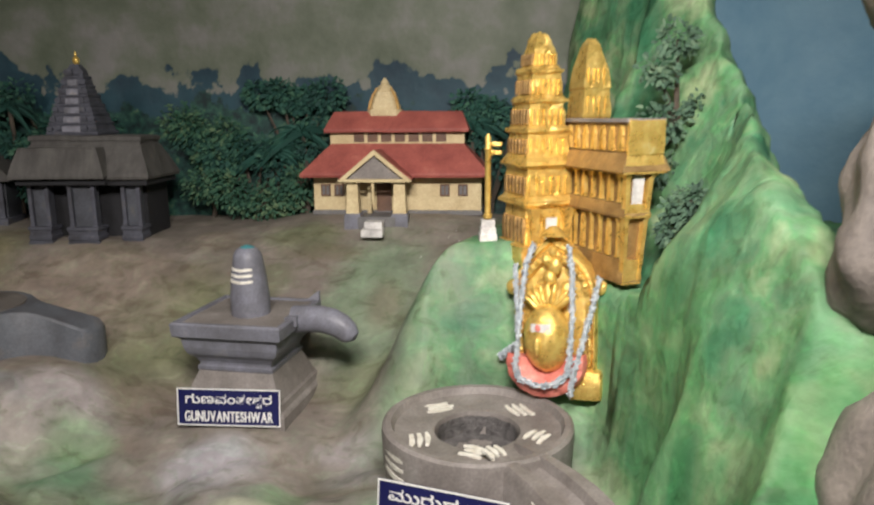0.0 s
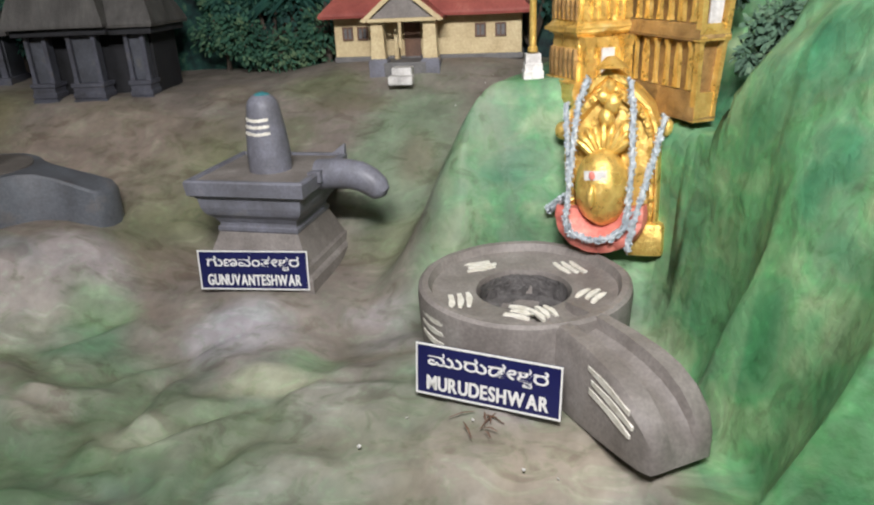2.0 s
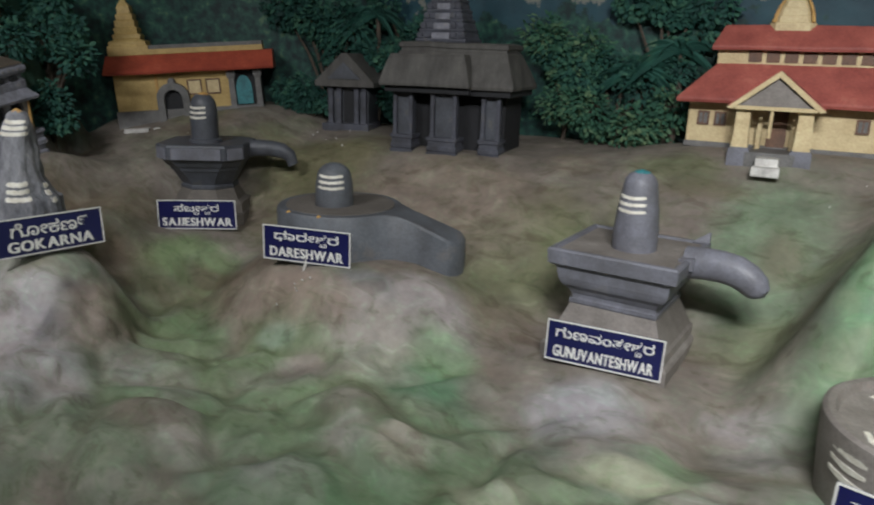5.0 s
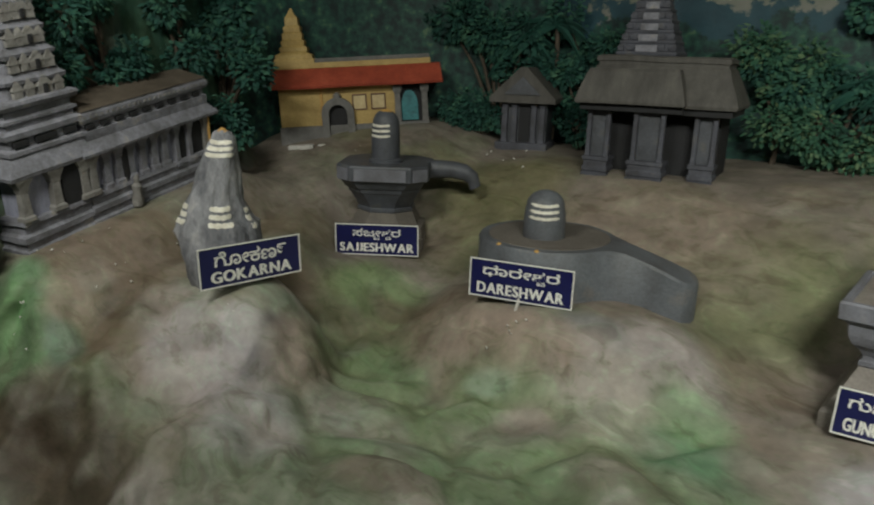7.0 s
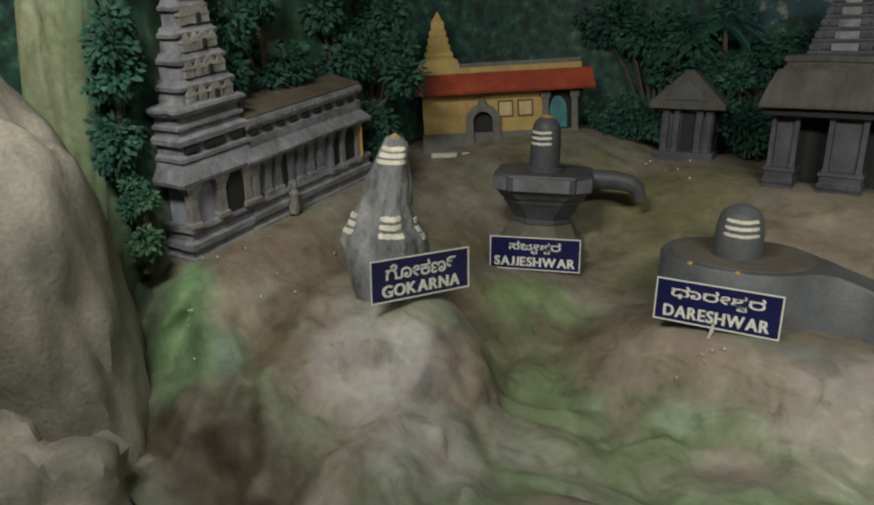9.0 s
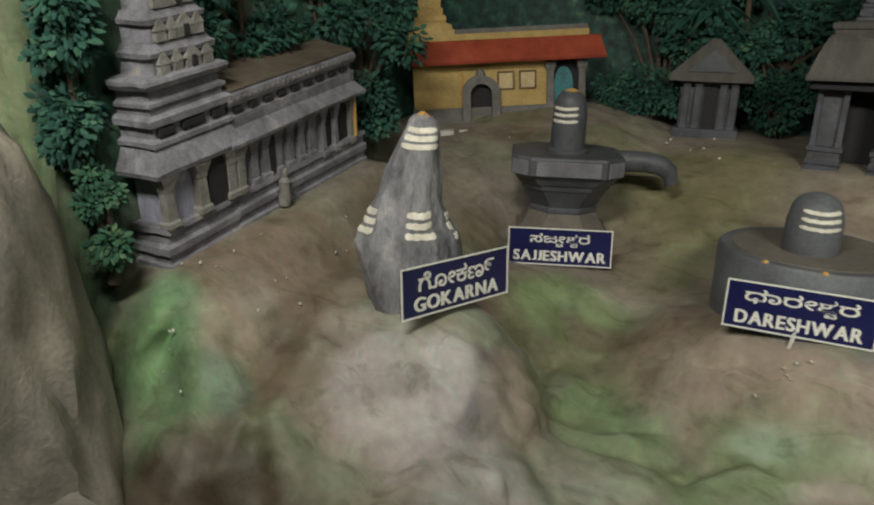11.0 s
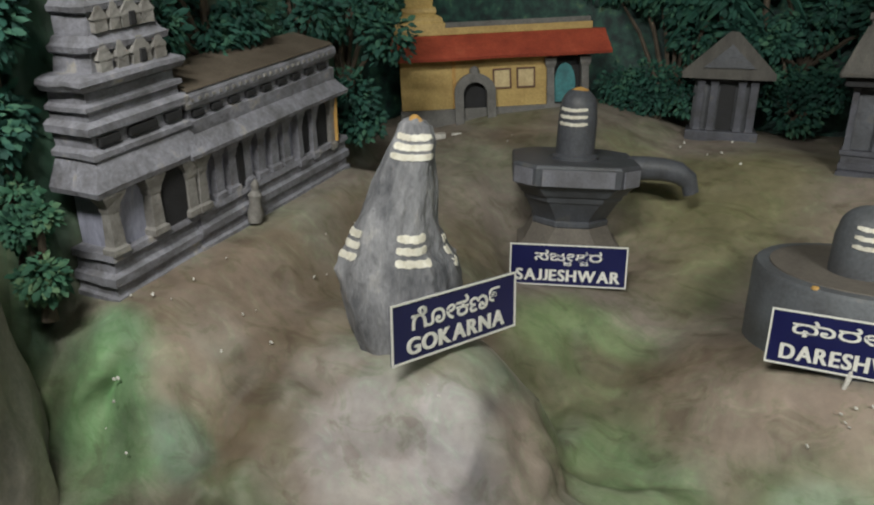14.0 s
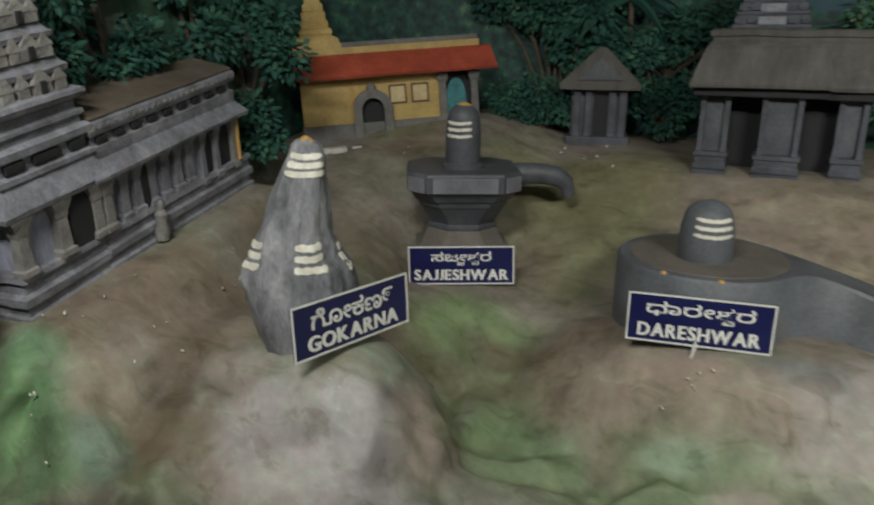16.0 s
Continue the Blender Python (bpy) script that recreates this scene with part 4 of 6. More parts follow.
loft(bm, [[(0.14, 0.165, 0.315), (0.19, 0.165, 0.315), (0.19, 0.185, 0.315), (0.14, 0.185, 0.315)], [(0.185, 0.176, 0.345), (0.19, 0.176, 0.345), (0.19, 0.185, 0.345), (0.185, 0.185, 0.345)]])
part("corner_horn", bm, STONE, t, "pointed corner")
linga(t, 0.012, -0.012, 0.311, 0.066, 0.049, 0.212, STONE, -98, 0.61, TEAL, 0, 46)

# ring stone with a long grooved spout
t = thing("ring_stone", pose(0.13, 1.575, 0.665), "brown-grey ring-shaped stone with central hole and long grooved spout", "shrine")
R, TOP = 0.232, 0.160
bm = bmesh.new()
prof = [(0.224, -0.03), (0.228, 0.02), (R, 0.07), (R + 0.004, TOP - 0.018), (R + 0.002, TOP - 0.003), (R - 0.006, TOP + 0.003), (R - 0.020, TOP + 0.002), (R - 0.028, TOP - 0.016), (0.16, TOP - 0.024),
        (0.118, TOP - 0.020), (0.106, TOP - 0.024), (0.100, TOP - 0.045), (0.096, TOP - 0.085)]
seg = 64
loft(bm, [circle(r, z, seg) for r, z in prof], cap=True)
wobble(bm, 0.0018, 12)
part("ring", bm, STONE_BROWN, t, "round drum with a raised rim", True)
bm = bmesh.new()
for r0, r1, z0, z1 in ((0.099, 0.098, TOP - 0.08, TOP - 0.032),):
    loft(bm, [circle(r1, z1, 40), circle(r0 - 0.004, z0, 40), circle(0.06, TOP - 0.086, 40), circle(0.01, TOP - 0.084, 40)], cap=False)
wobble(bm, 0.004, 40)
part("hole_lining", bm, STONE_ROUGH, t, "rough dark chipped hollow", True)
d = Vector((0.50, -0.866, 0)).normalized()
q = Vector((0.866, 0.50, 0)).normalized()
bm = bmesh.new()
rings = []
for s, w, top, low, sway in ((0.125, 0.050, -0.012, 0.10, 0.0), (0.19, 0.058, -0.002, 0.16, 0.002), (0.24, 0.062, 0.001, 0.17, 0.005), (0.31, 0.067, 0.0, 0.165, 0.010), (0.37, 0.071, -0.006, 0.155, 0.014), (0.415, 0.073, -0.016, 0.14, 0.016), (0.455, 0.073, -0.034, 0.118, 0.017), (0.488, 0.069, -0.060, 0.09, 0.017), (0.506, 0.062, -0.088, 0.06, 0.017), (0.511, 0.054, -0.114, 0.03, 0.017)):
    c = d * s + q * sway
    z = TOP + top
    row = [(-w, -low), (-w - 0.001, -0.012), (-w + 0.008, 0.0), (-0.030, 0.002), (-0.024, -0.020), (-0.008, -0.026), (0.010, -0.026), (0.024, -0.020), (0.030, 0.002), (w - 0.008, 0.0), (w + 0.001, -0.012), (w, -low)]
    rings.append([c + q * a + Vector((0, 0, z + h)) for a, h in row])
loft(bm, rings)
wobble(bm, 0.0015, 14)
part("spout", bm, STONE_BROWN, t, "long curved spout with a central groove", True)


def stripe_set(parent, place, along, up, length, gap, n=3, wid=0.010, lift=0.0008):
    """Three parallel bands of white paint laid on a surface."""
    along, up = Vector(along).normalized(), Vector(up).normalized()
    nor = along.cross(up).normalized()
    for i in range(n):
        bm = bmesh.new()
        c = Vector(place) + up * (i - (n - 1) / 2) * gap + along * 0.006 * math.sin(i * 2.3 + place[0] * 40)
        rings = []
        for s in np.linspace(-0.5, 0.5, 8):
            w = wid / 2 * (1 - 0.35 * (2 * abs(s)) ** 4 + 0.15 * math.sin(9 * s + i))
            p = c + along * s * length + up * 0.003 * math.cos(math.pi * s)
            rings.append([p - up * w - nor * 0.004, p - up * w + nor * lift, p + up * w + nor * lift, p + up * w - nor * 0.004])
        loft(bm, rings)
        part("stripe", bm, STRIPE, parent, "white painted band")


for ang, r, ln in ((132, 0.158, 0.070), (48, 0.158, 0.070), (208, 0.155, 0.066), (-13, 0.150, 0.056), (268, 0.126, 0.056)):
    a = radians(ang)
    stripe_set(t, (r * math.cos(a), r * math.sin(a), TOP - 0.020), (-math.sin(a - 0.35), math.cos(a - 0.35), 0), (-math.cos(a - 0.35), -math.sin(a - 0.35), 0), ln, 0.019, 3, 0.013)
stripe_set(t, tuple(d * 0.162 - q * 0.046 + Vector((0, 0, TOP + 0.0005))), (d.x, d.y, 0), (q.x, q.y, 0), 0.050, 0.016, 3, 0.011, 0.0015)
for ang, zz in ((215, 0.105),):
    stripes(t, (0, 0), R + 0.001, zz, 11, ang, 0.024, 0.013)
c = d * 0.405 - q * 0.058
stripe_set(t, (c.x, c.y, TOP - 0.062), tuple(d + Vector((0, 0, -0.20))), (0, 0, 1), 0.12, 0.022, 3, 0.014, 0.002)

# keyhole-shaped drum
t = thing("drum_shrine", pose(-1.538, 1.992, 0.80, 0, 0, 0), "blue-grey keyhole-shaped stone drum with a striped linga", "shrine")
H0, R = 0.172, 0.208
ang = radians(6)
dv, qv = Vector((math.cos(ang), math.sin(ang))), Vector((-math.sin(ang), math.cos(ang)))
outline = []
for a in np.linspace(32, 328, 40):
    th = ang + radians(a)
    outline.append((R * math.cos(th), R * math.sin(th)))
for s, w in ((0.205, -0.082), (0.235, -0.064), (0.29, -0.062), (0.35, -0.070), (0.405, -0.070), (0.428, -0.040), (0.434, 0.0), (0.428, 0.040), (0.405, 0.064), (0.35, 0.060), (0.29, 0.056), (0.235, 0.060), (0.205, 0.080)):
    outline.append(tuple(dv * s + qv * w))
bm = bmesh.new()


def shrink(pts, k):
    c = Vector((0, 0))
    out = []
    for i, p in enumerate(pts):
        a, e = Vector(pts[i - 1]), Vector(pts[(i + 1) % len(pts)])
        tn = (e - a).normalized()
        out.append((p[0] - tn.y * k, p[1] + tn.x * k))
    return out


def droop(x, y):
    s = x * dv.x + y * dv.y
    return -0.075 * max(0, (s - 0.20) / 0.24) ** 1.3


rows = [(outline, -0.05), (outline, H0 - 0.008), (shrink(outline, 0.006), H0), (shrink(outline, 0.03), H0 + 0.001)]
loft(bm, [[(x, y, z + droop(x, y) if z > 0 else z) for x, y in pts] for pts, z in rows])
wobble(bm, 0.002, 10)
part("drum", bm, DRUM_SLATE, t, "round drum running into a blunt spout", True)
bm = bmesh.new()
lathe(bm, [(0.180, H0 - 0.004), (0.178, H0 + 0.003), (0.05, H0 + 0.004)], 40, 0.0, 0.0)
wobble(bm, 0.0015, 12)
part("dust_bed", bm, DUST_PALE, t, "layer of brown dust on the drum", True)
linga(t, -0.004, -0.03, H0 - 0.004, 0.062, 0.055, 0.144, DRUM_SLATE, -68, 0.63, None, 0, 44)
for ang2 in (250, 285):
    a = radians(ang2)
    bm = bmesh.new()
    lathe(bm, [(0.008, H0 - 0.002), (0.006, H0 + 0.003), (0.002, H0 + 0.004)], 10, 0.198 * math.cos(a), 0.198 * math.sin(a))
    part("dab", bm, SAFFRON, t, "dab of yellow paint")

# eight-sided shrine
t = thing("octagonal_shrine", pose(-2.252, 2.128, 0.780, 0, 0, 29) @ Matrix.Diagonal((0.80, 0.80, 1.0, 1)), "dark slate octagonal pedestal shrine with hooked spout and linga", "shrine")
bm = bmesh.new()
tiers(bm, [(0.36, 0.36, -0.02), (0.36, 0.36, 0.06), (0.345, 0.345, 0.065), (0.34, 0.34, 0.10), (0.30, 0.30, 0.112), (0.25, 0.25, 0.155)], cut=0.07)
wobble(bm, 0.002)
part("plinth", bm, DUST_PALE, t, "dusty brown octagonal base")
bm = bmesh.new()
tiers(bm, [(0.24, 0.24, 0.152), (0.25, 0.25, 0.158), (0.25, 0.25, 0.168), (0.236, 0.236, 0.172), (0.265, 0.265, 0.195), (0.30, 0.30, 0.224), (0.312, 0.312, 0.228), (0.322, 0.322, 0.242), (0.338, 0.338, 0.246), (0.372, 0.372, 0.268)], cut=0.07)
part("bowl", bm, STONE_DARK, t, "flaring moulded bowl")
bm = bmesh.new()
tiers(bm, [(0.375, 0.375, 0.268), (0.402, 0.402, 0.276), (0.406, 0.406, 0.322), (0.398, 0.398, 0.328), (0.385, 0.385, 0.330)], cut=0.07)
wobble(bm, 0.0015)
part("slab", bm, STONE_DARK, t, "thick octagonal slab")
bm = bmesh.new()
box(bm, (0, -0.2045, 0.298), (0.225, 0.006, 0.042), 0.0015)
part("front_panel", bm, STONE, t, "pale blue-grey front panel")
for sx in (-1, 1):
    bm = bmesh.new()
    box(bm, (0, 0, 0), (0.078, 0.006, 0.042), 0.0015, pose(sx * 0.1695, -0.1695, 0.298, 0, 0, sx * 45))
    part("corner_panel", bm, STONE, t, "pale blue-grey corner panel")
bm = bmesh.new()
tube(bm, [(0.18, 0.02, 0.300), (0.24, 0.02, 0.303), (0.30, 0.02, 0.302), (0.355, 0.02, 0.294), (0.392, 0.02, 0.274), (0.404, 0.02, 0.240)], [0.036, 0.034, 0.033, 0.032, 0.030, 0.027], 16, 0.95)
part("spout", bm, STONE_DARK, t, "hooked spout", True)
linga(t, 0.0, -0.035, 0.330, 0.064, 0.058, 0.182, STONE_DARK, -112, 0.62, SAFFRON, 0.012, 46)

# the tall rock
t = thing("standing_rock", pose(-2.258, 1.374, 0.80, 0, 0, 0), "tall tapering grey rock with white painted stripes", "rock")
bm = bmesh.new()
rings = []
for z, rx, ry, off in ((-0.06, 0.100, 0.100, 0.030), (0.02, 0.104, 0.102, 0.026), (0.075, 0.112, 0.100, 0.016), (0.14, 0.117, 0.094, 0.006), (0.186, 0.116, 0.088, 0.002), (0.215, 0.108, 0.082, -0.001), (0.240, 0.092, 0.074, -0.005), (0.275, 0.077, 0.066, -0.009), (0.33, 0.064, 0.055, -0.002), (0.386, 0.053, 0.046, 0.010), (0.43, 0.043, 0.038, 0.018), (0.455, 0.030, 0.028, 0.020), (0.466, 0.015, 0.015, 0.020)):
    ring = []
    for i in range(40):
        a = 2 * math.pi * i / 40
        k = 1 + 0.07 * noise.noise(Vector((math.cos(a) * 1.6, math.sin(a) * 1.6, z * 3))) + 0.10 * noise.noise(Vector((math.cos(a) * 4, math.sin(a) * 4, z * 4)))
        u = Vector((0.83, 0.55)) * (rx * k * math.cos(a) + off) + Vector((-0.55, 0.83)) * (ry * k * math.sin(a))
        ring.append((u.x, u.y, z))
    rings.append(ring)
loft(bm, rings)
refine(bm, 1)
wobble(bm, 0.007, 11)
wobble(bm, 0.008, 26)
wobble(bm, 0.003, 60)
bm.normal_update()
skin = BVHTree.FromBMesh(bm)
part("rock", bm, ROCK, t, "", True)


def rock_stripes(angle, z, half, gap=0.021, thick=0.0065):
    """Three bands that follow the rock's skin."""
    for i in range(3):
        bm = bmesh.new()
        rings = []
        for a in np.linspace(-half, half, 12):
            th = radians(angle + a)
            out = Vector((math.cos(th), math.sin(th), 0))
            zz = z + (1 - i) * gap - 0.003 * math.cos(math.pi * a / (2 * half))
            w = thick * (1 + 0.15 * math.sin(a + i)) if abs(a) < half else thick * 0.6
            row = []
            for dz in (-w, w):
                hit = skin.ray_cast(out * 0.5 + Vector((0.008, 0.005, zz + dz)), -out)[0]
                row.append(hit)
            rings.append([row[0] - out * 0.003, row[0] + out * 0.002, row[1] + out * 0.002, row[1] - out * 0.003])
        loft(bm, rings)
        part("stripe", bm, STRIPE, t, "white painted band")


bm = bmesh.new()
lathe(bm, [(0.018, 0.452), (0.015, 0.467), (0.005, 0.475)], 14, 0.018, 0.01)
wobble(bm, 0.002, 40)
part("dab", bm, SAFFRON, t, "dab of yellow paint", True)
rock_stripes(-50, 0.425, 52, 0.0165, 0.0055)
rock_stripes(-44, 0.245, 24)
rock_stripes(-128, 0.245, 12)
rock_stripes(22, 0.235, 7)


# ---- model buildings ----
def window(t, x, y, z, w, h, frame_mat, pane_mat, d=0.006):
    bm = bmesh.new()
    e = w * 0.16
    for c, s in (((x, y, z + h / 2 - e / 2), (w, d, e)), ((x, y, z - h / 2 + e / 2), (w, d, e)), ((x - w / 2 + e / 2, y, z), (e, d, h - 2 * e)), ((x + w / 2 - e / 2, y, z), (e, d, h - 2 * e)), ((x, y, z), (e * 0.7, d, h - 2 * e))):
        box(bm, c, s)
    wdw = part("window", bm, frame_mat, t, "small framed window")
    bm = bmesh.new()
    box(bm, (x, y + d * 0.3, z), (w * 0.9, d * 0.5, h * 0.9))
    part("pane", bm, pane_mat, wdw)


# cream house with red roofs
t = thing("model_house", pose(-0.24, 2.86, 1.186, 0, 0, 0), "cream model house with two red roofs and a gabled porch", "model house")
bm = bmesh.new()
box(bm, (0, 0.0, 0.06), (0.69, 0.16, 0.15), 0.003)
wobble(bm, 0.0015)
part("wall", bm, CREAM, t, "cream painted walls")
bm = bmesh.new()
box(bm, (0, -0.002, -0.012), (0.70, 0.168, 0.02), 0.003)
part("plinth", bm, GREYPAINT, t, "grey base course")
bm = bmesh.new()
tiers(bm, [(0.755, 0.30, 0.136), (0.762, 0.308, 0.146), (0.755, 0.30, 0.153), (0.55, 0.11, 0.262), (0.54, 0.10, 0.266)])
refine(bm, 3)
wobble(bm, 0.003, 12)
part("lower_roof", bm, REDROOF, t, "faded red hipped roof")
bm = bmesh.new()
box(bm, (0, 0.0, 0.292), (0.55, 0.10, 0.056), 0.002)
part("clerestory", bm, CREAM, t, "cream upper wall")
for i in range(7):
    bm = bmesh.new()
    box(bm, (-0.155 + i * 0.056, -0.051, 0.291), (0.042, 0.006, 0.036), 0.001)
    part("vent", bm, TRIM_BROWN, t, "brown opening")
bm = bmesh.new()
tiers(bm, [(0.585, 0.16, 0.312), (0.59, 0.165, 0.320), (0.585, 0.16, 0.326), (0.53, 0.03, 0.392), (0.52, 0.02, 0.395)])
refine(bm, 3)
wobble(bm, 0.003, 12, 3)
part("upper_roof", bm, REDROOF, t, "faded red upper roof")
bm = bmesh.new()
tiers(bm, [(0.140, 0.10, 0.376), (0.140, 0.10, 0.402), (0.122, 0.09, 0.404), (0.118, 0.088, 0.425), (0.110, 0.082, 0.428), (0.104, 0.078, 0.450), (0.094, 0.07, 0.453), (0.084, 0.064, 0.474), (0.070, 0.055, 0.478), (0.052, 0.044, 0.496), (0.03, 0.03, 0.502), (0.032, 0.03, 0.510), (0.008, 0.008, 0.530)], -0.055, 0.02, 0.018)
wobble(bm, 0.002, 30)
part("spire", bm, CREAM, t, "tiered cream spire")
for sx in (-1, 1):
    bm = bmesh.new()
    tube(bm, [(-0.055 + sx * a, -0.026 + k, z) for a, k, z in ((0.060, 0, 0.404), (0.055, 0.004, 0.43), (0.045, 0.01, 0.46), (0.028, 0.018, 0.49))], [0.006, 0.006, 0.005, 0.003], 8)
    part("spire_trim", bm, SAFFRON, t, "orange painted edge")
for x in (-0.293, -0.237, 0.197, 0.270):
    window(t, x, -0.083, 0.080, 0.040, 0.048, TRIM_BROWN, GREYPAINT)
porch = part("porch_floor", (lambda bm: (box(bm, (-0.06, -0.15, -0.035), (0.15, 0.16, 0.05), 0.004), bm)[1])(bmesh.new()), GREYPAINT, t)
bm = bmesh.new()
gz0, gz1, gx0 = 0.138, 0.248, -0.062
loft(bm, [[(gx0 - 0.142, y, gz0), (gx0 - 0.138, y, gz0 - 0.012), (gx0, y, gz1 - 0.016), (gx0 + 0.138, y, gz0 - 0.012), (gx0 + 0.142, y, gz0), (gx0, y, gz1)] for y in (-0.235, 0.0)])
part("porch_roof", bm, REDROOF, t, "red gabled porch roof")
for sx in (-1, 1):
    bm = bmesh.new()
    loft(bm, [[(gx0 + sx * a, y, z) for a, z in ((0.128, gz0 - 0.012), (0.146, gz0 - 0.008), (0.0, gz1 + 0.002), (0.0, gz1 - 0.018))] for y in (-0.243, -0.234)])
    part("bargeboard", bm, CREAM, t, "cream gable board")
bm = bmesh.new()
box(bm, (gx0, -0.236, gz0 - 0.006), (0.24, 0.010, 0.012), 0.001)
part("tie_beam", bm, CREAM, t)
bm = bmesh.new()
loft(bm, [[(gx0 - 0.115, y, gz0), (gx0 + 0.115, y, gz0), (gx0, y, gz1 - 0.02)] for y in (-0.226, -0.222)])
part("gable", bm, STONE_BROWN, t, "shaded brown gable")
bm = bmesh.new()
box(bm, (gx0 - 0.008, -0.232, gz0 - 0.05), (0.010, 0.008, 0.10), 0.001)
part("hanging_post", bm, CREAM, t)
for x in (-0.155, 0.03):
    bm = bmesh.new()
    tiers(bm, [(0.052, 0.05, 0.0), (0.046, 0.044, 0.05), (0.042, 0.042, 0.13), (0.05, 0.05, 0.135)], x, -0.195)
    part("pillar", bm, CREAM, t, "tapered cream pillar")
    bm = bmesh.new()
    tiers(bm, [(0.066, 0.066, -0.06), (0.066, 0.066, -0.005), (0.056, 0.056, 0.002)], x, -0.195)
    part("pillar_base", bm, STONE, t, "blue-grey pillar base")
for x, w in ((-0.105, 0.016), (0.0, 0.016)):
    bm = bmesh.new()
    box(bm, (x, -0.11, 0.06), (w, 0.03, 0.15), 0.002)
    part("inner_post", bm, CREAM, t)
bm = bmesh.new()
box(bm, (-0.052, -0.0825, 0.06), (0.06, 0.008, 0.13), 0.001)
part("door", bm, TRIM_BROWN, t, "dark brown doorway")
bm = bmesh.new()
box(bm, (-0.062, -0.265, -0.045), (0.07, 0.06, 0.05), 0.006)
box(bm, (-0.062, -0.305, -0.06), (0.085, 0.05, 0.03), 0.006)
part("step", bm, WHITESTONE, t, "chalky white steps")


def finial(t, x, y, z, r, mat):
    bm = bmesh.new()
    lathe(bm, [(r * 0.6, z), (r, z + r), (r * 0.9, z + 1.6 * r), (r * 0.3, z + 2.2 * r), (r * 0.45, z + 2.7 * r), (r * 0.1, z + 3.6 * r)], 14, x, y)
    part("finial", bm, mat, t, "small pot finial", True)


# dark stone temple
t = thing("model_temple", pose(-1.43, 2.70, 1.075, 0, 0, 3), "dark grey stone model temple with a hipped roof and spire", "model temple")
# inner walls coloured near-black for the gloom behind the pillars
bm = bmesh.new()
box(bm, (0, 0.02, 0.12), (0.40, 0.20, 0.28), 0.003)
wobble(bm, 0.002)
part("wall", bm, RECESS_SHADE, t, "dark shaded inner walls")
for x, w, yy in ((-0.195, 0.085, -0.135), (-0.015, 0.115, -0.150), (0.165, 0.075, -0.12)):
    bm = bmesh.new()
    tiers(bm, [(w + 0.012, 0.08, -0.05), (w + 0.012, 0.08, 0.014), (w, 0.07, 0.017), (w + 0.008, 0.076, 0.022), (w + 0.008, 0.076, 0.036), (w, 0.07, 0.04), (w, 0.07, 0.056), (w + 0.01, 0.078, 0.06), (w + 0.01, 0.078, 0.072)], x, yy)
    wobble(bm, 0.002)
    part("pillar_base", bm, DTEMPLE, t, "stepped stone base")
    bm = bmesh.new()
    box(bm, (x, yy + 0.012, 0.165), (w * 0.72, 0.045, 0.19), 0.004)
    part("panel", bm, STONE_DARK, t, "blue-grey wall panel")
    for sx in (-1, 1):
        bm = bmesh.new()
        tiers(bm, [(0.02, 0.02, 0.07), (0.014, 0.014, 0.09), (0.014, 0.014, 0.225), (0.024, 0.024, 0.24), (0.024, 0.024, 0.26)], x + sx * w * 0.40, yy - 0.018)
        part("pillar", bm, DTEMPLE, t)
bm = bmesh.new()
tiers(bm, [(0.528, 0.31, 0.256), (0.534, 0.315, 0.266), (0.528, 0.31, 0.276), (0.485, 0.24, 0.332), (0.445, 0.18, 0.385), (0.43, 0.17, 0.39), (0.43, 0.17, 0.40), (0.443, 0.18, 0.403), (0.443, 0.18, 0.418), (0.415, 0.16, 0.423)], -0.008, -0.03)
refine(bm, 3)
wobble(bm, 0.005, 9)
part("roof", bm, DROOF, t, "smooth grey hipped roof")
bm = bmesh.new()
tiers(bm, [(0.372, 0.15, 0.262), (0.376, 0.152, 0.270), (0.372, 0.15, 0.277), (0.31, 0.10, 0.37), (0.30, 0.10, 0.38)], -0.082, -0.145)
refine(bm, 2)
wobble(bm, 0.004, 9, 2)
part("front_roof", bm, DROOF, t, "projecting front roof")
# the shadow below the eaves, built as near-black boxes
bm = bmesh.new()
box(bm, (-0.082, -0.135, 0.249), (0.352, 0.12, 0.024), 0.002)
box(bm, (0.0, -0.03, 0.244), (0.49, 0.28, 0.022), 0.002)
part("soffit", bm, RECESS_SHADE, t, "dark underside of the eaves with their shadow in its colour")
bm = bmesh.new()
st = []
for i in range(7):
    w = 0.205 - i * 0.022
    z = 0.425 + i * 0.036
    st += [(w, w * 0.8, z), (w + 0.006, w * 0.8 + 0.006, z + 0.006), (w + 0.006, w * 0.8 + 0.006, z + 0.012), (w - 0.01, w * 0.8 - 0.01, z + 0.016), (w - 0.014, w * 0.8 - 0.014, z + 0.034)]
st += [(0.05, 0.045, 0.682), (0.03, 0.03, 0.70)]
tiers(bm, st, -0.075, 0.0)
wobble(bm, 0.003, 30)
part("spire", bm, DTEMPLE, t, "tiered grey stone spire")
